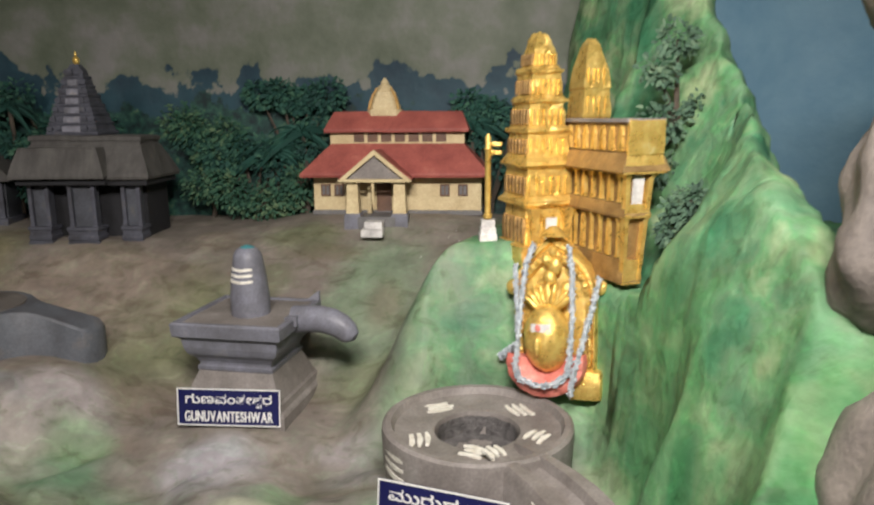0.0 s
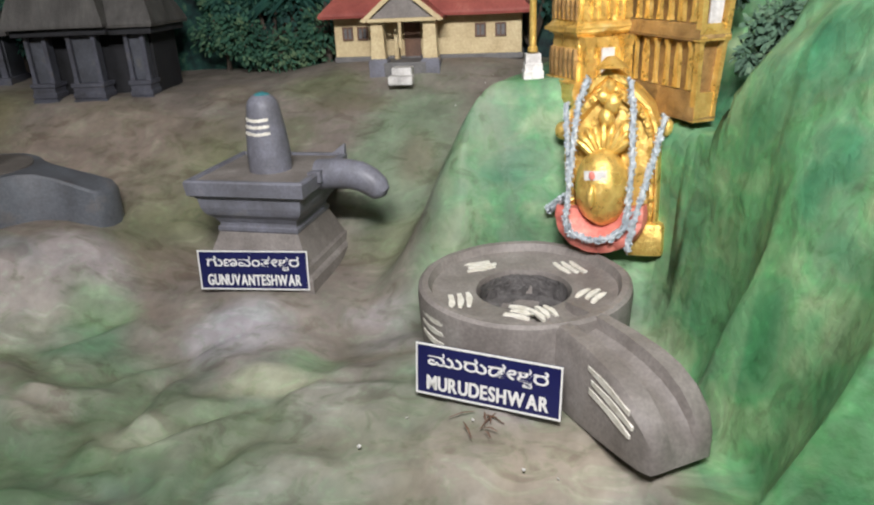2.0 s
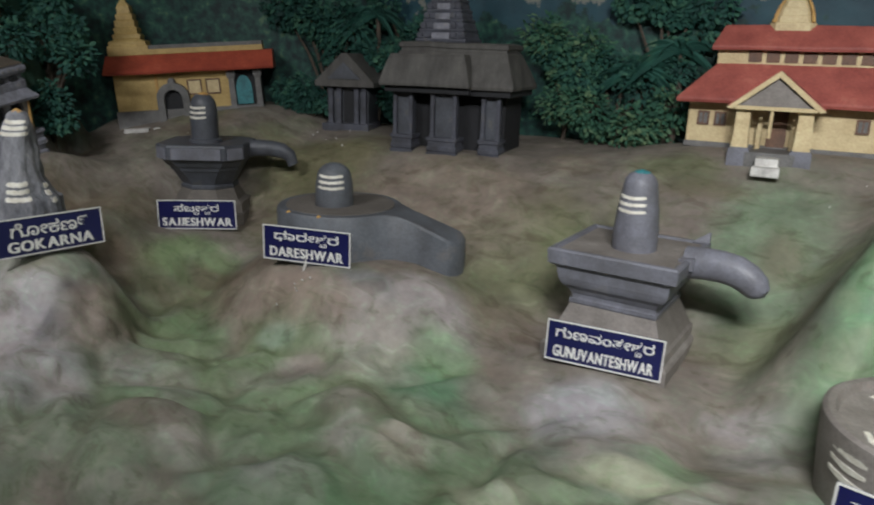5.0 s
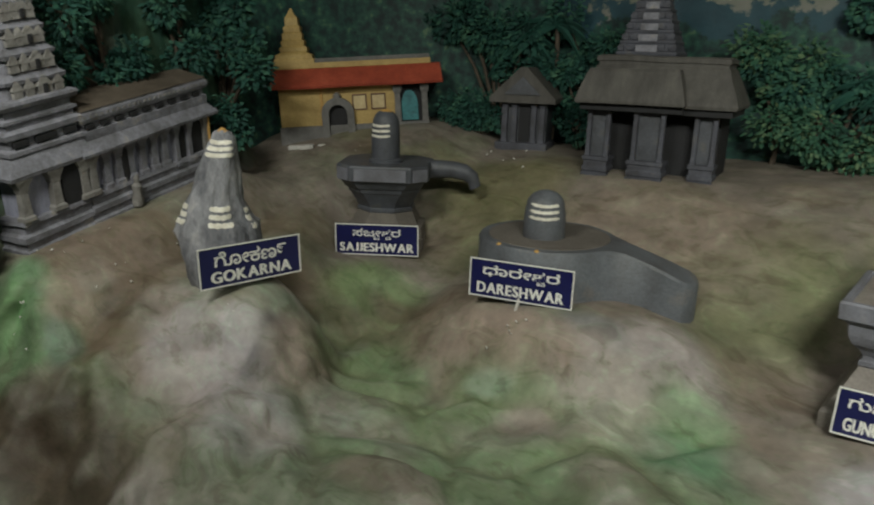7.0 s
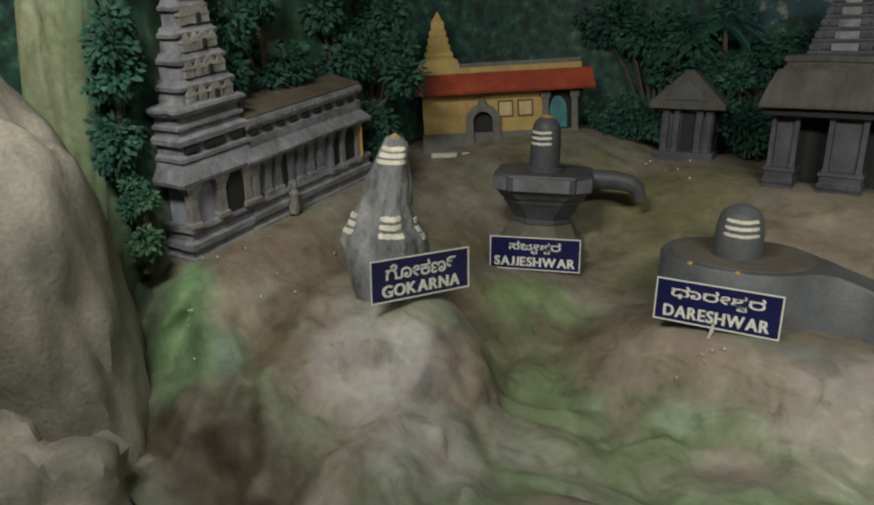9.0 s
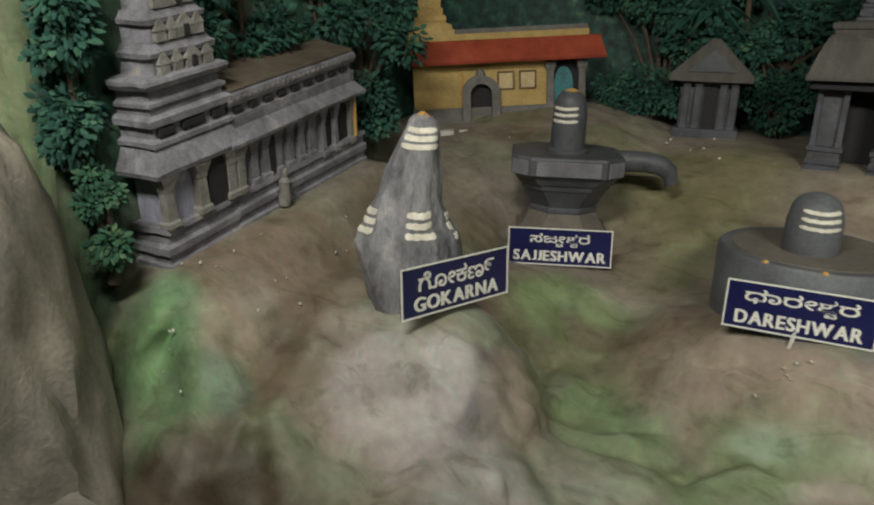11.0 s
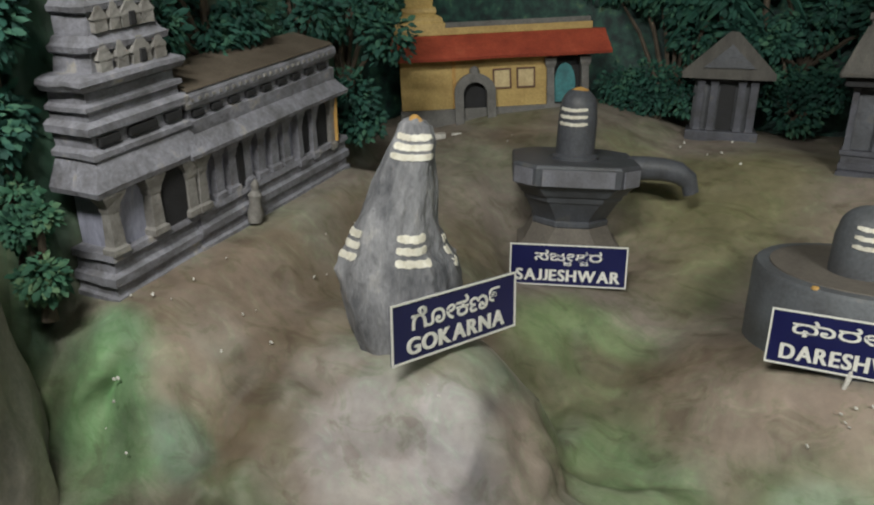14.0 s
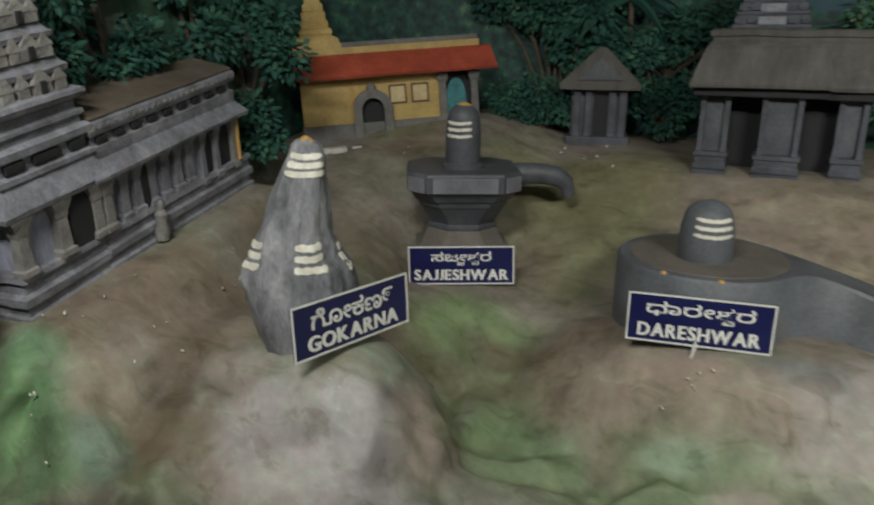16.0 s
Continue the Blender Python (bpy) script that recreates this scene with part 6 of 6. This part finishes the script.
for k2, (z, h) in enumerate(((0.015, 0.10), (0.155, 0.07), (0.282, 0.065))):
    for i in range(9):
        bm = bmesh.new()
        y = HY0 + 0.03 + i * 0.041
        if k2 < 2 and i % 3 != 1:
            tiers(bm, [(0.018, 0.014, z), (0.013, 0.010, z + 0.012), (0.012, 0.009, z + h - 0.014), (0.02, 0.016, z + h)], HX0 + 0.007, y)
            part("hall_pillar", bm, GOLD, t)
        else:
            tiers(bm, [(0.014, 0.020, z), (0.016, 0.014, z + h * 0.5), (0.014, 0.018, z + h * 0.6), (0.012, 0.008, z + h * 0.95)], HX0 + 0.005, y)
            part("hall_figure", bm, GOLD, t)
for x in (HX0 + 0.004, HX1 - 0.004):
    bm = bmesh.new()
    tiers(bm, [(0.022, 0.022, -0.04), (0.018, 0.018, -0.02), (0.017, 0.017, 0.11), (0.026, 0.026, 0.124), (0.018, 0.018, 0.130), (0.017, 0.017, 0.215), (0.026, 0.026, 0.23)], x, HY0 + 0.002)
    part("end_pillar", bm, GOLD, t, "bright gold corner pillar")
bm = bmesh.new()
box(bm, (hc + 0.004, HY0 + 0.004, 0.18), (0.045, 0.006, 0.085), 0.002)
part("end_panel", bm, WHITESTONE, t, "pale silver panel")

# the lower storeys of the hall stand back under the attic
for ob in t.children:
    if ob.name.startswith(("hall_", "end_")):
        for v in ob.data.vertices:
            v.co.x = HX0 + (v.co.x - HX0) * float(np.interp(v.co.z, (-0.05, 0.12, 0.222, 0.240), (0.45, 0.62, 0.72, 1.0)))

# flag post
t = thing("flag_post", pose(0.145, 1.985, 1.212, 0, 0, 8), "golden flag post on a stepped white base", "flag post")
bm = bmesh.new()
tiers(bm, [(0.050, 0.050, -0.05), (0.050, 0.050, 0.010), (0.044, 0.044, 0.012), (0.044, 0.044, 0.028), (0.038, 0.038, 0.030), (0.038, 0.038, 0.052)])
wobble(bm, 0.001)
part("base", bm, WHITESTONE, t, "stepped whitewashed base")
bm = bmesh.new()
lathe(bm, [(0.013, 0.056), (0.013, 0.066), (0.009, 0.07), (0.0085, 0.25), (0.012, 0.255), (0.008, 0.26), (0.008, 0.29), (0.003, 0.298)], 14)
part("pole", bm, GOLD, t, "", True)
for z in (0.245, 0.268):
    bm = bmesh.new()
    box(bm, (0.022, 0, z), (0.036, 0.006, 0.012), 0.002)
    part("arm", bm, GOLD, t)

# golden bust plaque with garland and collar
t0 = pose(0.342, 1.765, 0.835, 0, 0, -17) @ pose(0, 0, 0, -7, -5, 0) @ Matrix.Diagonal((1.04, 1, 1.05, 1))
bm = bmesh.new()
arch = [(-0.098, 0.0), (-0.104, 0.10), (-0.106, 0.20), (-0.104, 0.27), (-0.090, 0.315), (-0.062, 0.345), (-0.030, 0.375), (0.0, 0.40), (0.030, 0.375), (0.062, 0.345), (0.090, 0.315), (0.104, 0.27), (0.106, 0.20), (0.104, 0.10), (0.098, 0.0)]
loft(bm, [[(x * k, y, 0.15 + (z - 0.15) * k) for x, z in arch] for y, k in ((0.05, 1.0), (-0.014, 1.0), (-0.022, 0.97), (-0.022, 0.92), (-0.014, 0.90), (-0.022, 0.88), (-0.022, 0.80), (-0.006, 0.77))])
for i, (x, z) in enumerate(arch):
    for kk in (0.0, 0.5):
        x2, z2 = arch[min(i + 1, len(arch) - 1)]
        px, pz = x + (x2 - x) * kk, z + (z2 - z) * kk
        bmesh.ops.create_icosphere(bm, subdivisions=1, radius=0.0075, matrix=Matrix.Translation((px * 0.84, -0.022, 0.15 + (pz - 0.15) * 0.84)))
# plain rounded head under a fluted crest
bmesh.ops.create_uvsphere(bm, u_segments=28, v_segments=20, radius=1.0, matrix=Matrix.Translation((-0.014, -0.042, 0.138)) @ Matrix.Diagonal((0.061, 0.060, 0.086, 1)))
bmesh.ops.create_uvsphere(bm, u_segments=12, v_segments=10, radius=1.0, matrix=Matrix.Translation((-0.026, -0.100, 0.128)) @ Matrix.Diagonal((0.010, 0.014, 0.026, 1)))
for i in range(9):
    a = radians(-56 + 14 * i)
    c = Vector((-0.010 + 0.045 * math.sin(a), -0.034, 0.205 + 0.035 * math.cos(a)))
    bmesh.ops.create_uvsphere(bm, u_segments=10, v_segments=8, radius=1, matrix=Matrix.Translation(c) @ Matrix.Rotation(a, 4, "Y") @ Matrix.Diagonal((0.010, 0.016, 0.040, 1)))
for x, z, r in ((0.035, 0.262, 0.016), (0.022, 0.240, 0.012), (-0.045, 0.255, 0.012), (-0.006, 0.288, 0.018), (0.008, 0.318, 0.020), (-0.012, 0.335, 0.014), (0.004, 0.355, 0.012)):
    bmesh.ops.create_uvsphere(bm, u_segments=10, v_segments=8, radius=1, matrix=Matrix.Translation((x, -0.022, z)) @ Matrix.Diagonal((r, 0.016, r * 1.3, 1)))
bmesh.ops.create_cone(bm, segments=16, radius1=0.040, radius2=0.010, depth=0.026, cap_ends=True, matrix=Matrix.Translation((0.004, -0.012, 0.405)))
for sx in (-1, 1):
    bmesh.ops.create_uvsphere(bm, u_segments=10, v_segments=8, radius=1, matrix=Matrix.Translation((sx * 0.112, 0.01, 0.262)) @ Matrix.Diagonal((0.020, 0.016, 0.020, 1)))
box(bm, (0.072, -0.004, 0.018), (0.085, 0.06, 0.075), 0.012)
wobble(bm, 0.0035, 42)
ob = tagged(part("bust_plaque", bm, GOLD, None, "", True), "golden arched plaque with a plain rounded bust in relief", "statue")
ob.matrix_world = t0
bm = bmesh.new()
rings = []
for a in np.linspace(-30, 22, 9):
    th = radians(a)
    x, y = -0.014 + 0.0575 * math.sin(th), -0.042 - 0.0575 * math.cos(th)
    rings.append([(x * 1.0, y, 0.162), (x, y - 0.0015, 0.162), (x, y - 0.0005, 0.182), (x, y + 0.001, 0.182)])
loft(bm, rings)
tagged(part("forehead_band", bm, WHITESTONE, None), "white painted band across the golden bust", "ornament").matrix_world = t0
bm = bmesh.new()
bmesh.ops.create_uvsphere(bm, u_segments=12, v_segments=8, radius=1, matrix=Matrix.Translation((-0.024, -0.1005, 0.172)) @ Matrix.Diagonal((0.007, 0.003, 0.010, 1)))
tagged(part("red_dab", bm, PINK, None, "", True), "red dab of paint on the white band", "ornament").matrix_world = t0
t = thing("cloth_collar", t0, "coral pink ruffled cloth collar below the golden bust", "cloth")
for i in range(8):
    bm = bmesh.new()
    rings = []
    for a in np.linspace(-105 + 26 * i, -105 + 26 * (i + 1), 7):
        th = radians(a)
        f = 0.006 * math.sin(math.pi * (a + 105 - 26 * i) / 26)
        sn, cs = math.sin(th), math.cos(th)
        row = []
        for r, dy in ((0.030, 0.01), (0.058, -0.018), (0.080, -0.024 - f), (0.098, -0.014 - f), (0.104, 0.004), (0.070, 0.03)):
            row.append((-0.020 + r * sn, -0.045 + dy - 0.012 * cs, 0.080 - r * 0.86 * cs))
        rings.append(row)
    loft(bm, rings)
    part("pleat", bm, PINK, t, "", True)
t = thing("garland", t0, "silver tinsel garland draped over the golden bust", "garland")


def tinsel(name, pts, r):
    bm = bmesh.new()
    pts = [Vector(p) for p in pts]
    fine = []
    for a, c in zip(pts, pts[1:]):
        for s in np.linspace(0, 1, 9)[:-1]:
            fine.append(a.lerp(c, s))
    fine.append(pts[-1])
    tube(bm, fine, [r * 0.8] * len(fine), 8)
    tr = random.Random(len(fine))
    for p in fine:
        for i in range(9):
            o = Vector((tr.gauss(0, 1), tr.gauss(0, 1), tr.gauss(0, 1))).normalized()
            side = o.orthogonal().normalized() * r * 0.45
            tip = p + o * r * 1.5
            v = [bm.verts.new(q2) for q2 in (p + side, p - side, tip - side * 0.6, tip + side * 0.6)]
            bm.faces.new(v)
    part(name, bm, SILVER, t)


tinsel("strand", [(-0.040, -0.045, 0.375), (-0.058, -0.055, 0.33), (-0.070, -0.070, 0.25), (-0.078, -0.085, 0.16), (-0.086, -0.095, 0.08), (-0.078, -0.095, 0.045)], 0.007)
tinsel("strand", [(-0.094, -0.032, 0.325), (-0.092, -0.042, 0.27), (-0.086, -0.058, 0.215), (-0.080, -0.080, 0.16)], 0.006)
tinsel("strand", [(0.050, -0.040, 0.365), (0.056, -0.050, 0.29), (0.056, -0.070, 0.19), (0.050, -0.085, 0.10), (0.044, -0.090, 0.055)], 0.007)
tinsel("strand", [(0.118, -0.020, 0.285), (0.096, -0.040, 0.20), (0.074, -0.060, 0.12), (0.058, -0.080, 0.06), (0.048, -0.085, 0.005)], 0.007)
tinsel("strand", [(-0.078, -0.095, 0.045), (-0.03, -0.105, 0.030), (0.015, -0.102, 0.036), (0.044, -0.090, 0.058)], 0.007)
tinsel("strand", [(-0.145, -0.02, 0.085), (-0.115, -0.045, 0.105), (-0.088, -0.070, 0.125)], 0.008)


# ---- boulders that frame the view ----
def boulder(name, c, r, seed, label, sub=5, rough_amount=0.16, mat=None, lean=0.0):
    bm = bmesh.new()
    bmesh.ops.create_icosphere(bm, subdivisions=sub, radius=1)
    o = Vector((seed * 3.1, seed * 1.7, seed))
    for v in bm.verts:
        d = v.co.normalized()
        kk = 1 + rough_amount * (noise.noise(d * 1.3 + o) * 1.4 + 0.5 * noise.noise(d * 3.1 + o) + 0.22 * noise.noise(d * 8 + o)) - rough_amount * 0.5 * abs(noise.noise(d * 2.2 - o))
        v.co = Vector((d.x * r[0], d.y * r[1], d.z * r[2])) * kk
        v.co.y += lean * v.co.z
    ob = part(name, bm, mat or BOULDER, None, "", True)
    ob.location = c
    return tagged(ob, label, "boulder", "boulders beside the diorama")


boulder("boulder", (-2.985, 0.665, 0.76), (0.50, 0.28, 0.74), 1, "large smooth grey boulder at the diorama's edge", mat=BOULDER_GREY, lean=-0.16)
boulder("boulder", (-2.66, 0.52, 0.40), (0.36, 0.26, 0.34), 2, "low dark grey boulder by the front kerb", mat=BOULDER_GREY, rough_amount=0.3)
boulder("boulder", (0.93, 1.02, 0.80), (0.26, 0.26, 0.42), 3, "pale brown boulder below the green cliff")
boulder("boulder", (0.975, 1.12, 1.38), (0.24, 0.24, 0.30), 4, "dark brown rounded boulder stacked by the cliff")
boulder("boulder", (1.03, 1.22, 1.84), (0.27, 0.26, 0.26), 5, "pale beige boulder on top of the stack")


# ---- foliage ----
def leaves(bm, rng, centre, radius, count, size, droop=0.3, face=None):
    """Broad rounded leaves, like dabs of a brush, over one uneven clump."""
    face = face or Vector((0, -1, 0))
    for _ in range(count):
        d = Vector((rng.gauss(0, 1), rng.gauss(0, 1), rng.gauss(0, 1))).normalized()
        if d.dot(face) < -0.25:
            d = -d
        p = Vector(centre) + Vector((d.x * radius[0], d.y * radius[1], d.z * radius[2])) * rng.uniform(0.5, 1.08)
        out = (d * 0.8 + Vector((rng.uniform(-0.7, 0.7), rng.uniform(-0.5, 0.5), rng.uniform(-0.5, 0.4) - droop))).normalized()
        up = (face + d * 0.7 + Vector((rng.uniform(-0.35, 0.35), rng.uniform(-0.35, 0.35), rng.uniform(-0.1, 0.6)))).normalized()
        side = out.cross(up)
        if side.length < 0.1:
            continue
        side.normalize()
        up = side.cross(out)
        s = size * rng.uniform(0.55, 1.4)
        w = s * rng.uniform(0.15, 0.34)
        v = [bm.verts.new(p + out * s * f + side * w * g + up * s * h) for f, g, h in ((0, 0, 0), (0.3, 0.85, -0.02), (0.68, 0.8, -0.04), (1.0, 0.0, -0.10), (0.68, -0.8, -0.04), (0.3, -0.85, -0.02))]
        m = bm.verts.new(p + out * s * 0.5 + up * s * 0.07)
        for i in range(6):
            bm.faces.new((v[i], v[(i + 1) % 6], m))


def shrub(name, base, clumps, mat, size, seed, label, category="shrub", face=Vector((0, -1, 0))):
    """A relief bush: a short stem, limbs to each clump, and clumps of leaves."""
    rng = random.Random(seed)
    t = thing(name, pose(*base), label, category, "relief foliage before the mural")
    bm = bmesh.new()
    tube(bm, [(0, 0, -0.05), (0.005, 0, 0.04), (0.0, 0.0, 0.10)], [0.016, 0.012, 0.008], 8)
    for (cx, cy, cz), r, cnt in clumps:
        tube(bm, [(0, 0, 0.03), (cx * 0.5, cy * 0.5, 0.03 + (cz - 0.03) * 0.6), (cx, cy, cz)], [0.010, 0.007, 0.003], 6)
    part("trunk", bm, TRUNK, t, "", True)
    bm = bmesh.new()
    for c, r, cnt in clumps:
        leaves(bm, rng, c, r, int(cnt * 1.7), size * 0.68, 0.3, face)
    part("crown", bm, mat, t, "dense painted leaves", True)


rng = random.Random(5)


def clump_row(width, depth, low, high, n, cnt, r):
    out = []
    for i in range(n):
        x = (i / max(1, n - 1) - 0.5) * width + rng.uniform(-0.03, 0.03)
        z = rng.uniform(low, high)
        rr = r * rng.uniform(0.7, 1.25)
        out.append(((x, rng.uniform(-depth, depth * 0.3), z), (rr, rr * 0.7, rr * 0.8), cnt))
    return out


shrub("shrub", (-0.88, 2.90, 1.13), clump_row(0.46, 0.05, 0.06, 0.17, 9, 161, 0.085), LEAF_OLIVE, 0.030, 1, "low olive green shrub between the model buildings")
shrub("shrub", (-0.90, 2.97, 1.15), clump_row(0.50, 0.03, 0.20, 0.34, 8, 148, 0.085), LEAF, 0.034, 2, "dark green relief bush against the mural")
shrub("tree", (-0.70, 3.00, 1.15), clump_row(0.30, 0.03, 0.34, 0.52, 6, 161, 0.085), LEAF, 0.036, 3, "dark green relief tree against the mural", "tree")
shrub("tree", (0.14, 2.98, 1.15), clump_row(0.30, 0.03, 0.18, 0.46, 8, 148, 0.085), LEAF, 0.036, 4, "dark green relief tree beside the cream house", "tree")
shrub("shrub", (-1.10, 2.98, 1.15), clump_row(0.26, 0.03, 0.22, 0.42, 5, 142, 0.085), LEAF_OLIVE, 0.034, 6, "olive relief bush behind the dark temple")
shrub("shrub", (-2.26, 2.78, 1.10), clump_row(0.22, 0.05, 0.04, 0.20, 7, 155, 0.075), LEAF, 0.028, 7, "dark green shrub between the ochre house and hut")
shrub("tree", (-2.25, 2.96, 1.12), clump_row(0.55, 0.03, 0.26, 0.56, 10, 148, 0.095), LEAF, 0.038, 8, "dark green relief tree behind the small hut", "tree")
shrub("shrub", (-1.84, 2.93, 1.10), clump_row(0.20, 0.04, 0.10, 0.34, 6, 148, 0.08), LEAF, 0.032, 9, "dark green shrub beside the hut")
shrub("tree", (-1.85, 3.0, 1.3), clump_row(0.45, 0.03, 0.14, 0.36, 7, 136, 0.095), LEAF, 0.038, 10, "dark green relief tree behind the dark temple", "tree")
shrub("shrub", (-2.95, 1.97, 1.05), clump_row(0.20, 0.06, 0.05, 0.30, 8, 148, 0.075), LEAF, 0.032, 11, "dark green shrub between temple and ochre house", face=Vector((0.8, -0.6, 0)))
shrub("tree", (-2.97, 2.02, 1.20), clump_row(0.30, 0.08, 0.15, 0.50, 9, 148, 0.09), LEAF, 0.036, 12, "dark green relief tree behind the stone temple", "tree", Vector((0.8, -0.6, 0)))
shrub("tree", (-2.93, 1.50, 1.30), clump_row(0.08, 0.32, 0.06, 0.45, 12, 148, 0.08), LEAF, 0.036, 13, "dark green relief tree above the temple hall", "tree", Vector((1, 0, 0)))
shrub("shrub", (-2.785, 0.975, 0.93), clump_row(0.07, 0.04, 0.0, 0.20, 7, 110, 0.040), LEAF_OLIVE, 0.026, 14, "olive shrub at the temple's corner", face=Vector((1, -0.3, 0)))
shrub("tree", (-2.86, 0.98, 1.0), clump_row(0.08, 0.04, 0.16, 0.80, 12, 142, 0.060), LEAF, 0.034, 15, "dark green relief tree beside the tower", "tree", Vector((1, -0.3, 0)))
shrub("tree", (-2.97, 1.84, 1.30), clump_row(0.10, 0.12, 0.05, 0.45, 8, 148, 0.08), LEAF, 0.036, 18, "dark green relief tree where the hall ends", "tree", Vector((0.9, -0.4, 0)))
shrub("shrub", (0.66, 1.96, 1.46), clump_row(0.16, 0.05, -0.08, 0.30, 9, 90, 0.055), LEAF_GREY, 0.030, 16, "grey-green tufts clinging to the cliff")
shrub("shrub", (0.655, 1.76, 1.25), clump_row(0.06, 0.04, -0.06, 0.20, 6, 70, 0.042), LEAF_GREY, 0.026, 17, "grey-green tuft beside the golden temple")


def palm(x, y, z, h, seed, label):
    rng = random.Random(seed)
    t = thing("palm", pose(x, y, z), label, "palm", "relief foliage before the mural")
    bm = bmesh.new()
    tube(bm, [(0, 0, -0.05), (0.01, 0, h * 0.5), (0.0, 0, h)], [0.014, 0.011, 0.009], 8)
    part("trunk", bm, TRUNK, t, "", True)
    for i in range(11):
        a = radians(-100 + 20 * i + rng.uniform(-6, 6))
        ln = rng.uniform(0.15, 0.22)
        bm = bmesh.new()
        prev = None
        for j in range(8):
            s = j / 7
            c = Vector((math.sin(a) * ln * s, -0.02 - 0.05 * s, h + math.cos(a) * ln * s * 0.8 - 0.13 * s * s))
            w = 0.016 * math.sin(math.pi * min(1, s * 0.9 + 0.12))
            pr = [bm.verts.new(c + Vector((math.cos(a) * w, 0, -math.sin(a) * w))), bm.verts.new(c + Vector((0, -0.008, 0.004))), bm.verts.new(c - Vector((math.cos(a) * w, 0, -math.sin(a) * w)))]
            if prev:
                for m0 in range(2):
                    bm.faces.new((prev[m0], prev[m0 + 1], pr[m0 + 1], pr[m0]))
            prev = pr
        part("frond", bm, LEAF, t)


palm(-0.66, 2.93, 1.15, 0.34, 1, "green relief palm beside the cream house")
palm(-0.80, 2.95, 1.15, 0.26, 2, "green relief palm among bushes")
palm(-1.98, 2.93, 1.15, 0.46, 3, "green relief palm behind the small hut")
palm(-2.12, 2.95, 1.15, 0.40, 4, "green relief palm against the mural")
palm(0.06, 2.93, 1.15, 0.36, 5, "green relief palm beside the cream house")

# ---- chips of plaster and little stones lying about ----
rng = random.Random(11)
bm = bmesh.new()
spots = [(-2.66, 1.10, 0.10), (-2.50, 1.20, 0.16), (-2.12, 1.26, 0.05), (-2.60, 0.96, 0.07), (-2.60, 1.55, 0.12), (-2.45, 2.35, 0.12), (-1.50, 1.735, 0.05), (0.05, 1.22, 0.2), (-0.02, 2.55, 0.15), (-2.0, 2.6, 0.12)]
for cx, cy, spread in spots:
    for _ in range(6):
        x, y = rng.gauss(cx, spread * 0.6), rng.gauss(cy, spread * 0.45)
        s = rng.uniform(0.0015, 0.004)
        bmesh.ops.create_icosphere(bm, subdivisions=1, radius=s, matrix=Matrix.Translation((x, y, ground(x, y) + 0.006)) @ Euler((rng.random() * 3, rng.random() * 3, 0)).to_matrix().to_4x4() @ Matrix.Diagonal((1.4, 1, 0.6, 1)))
tagged(part("plaster_chips", bm, WHITESTONE), "scattered pale chips of flaked plaster and paint", "debris", kind="stuff")
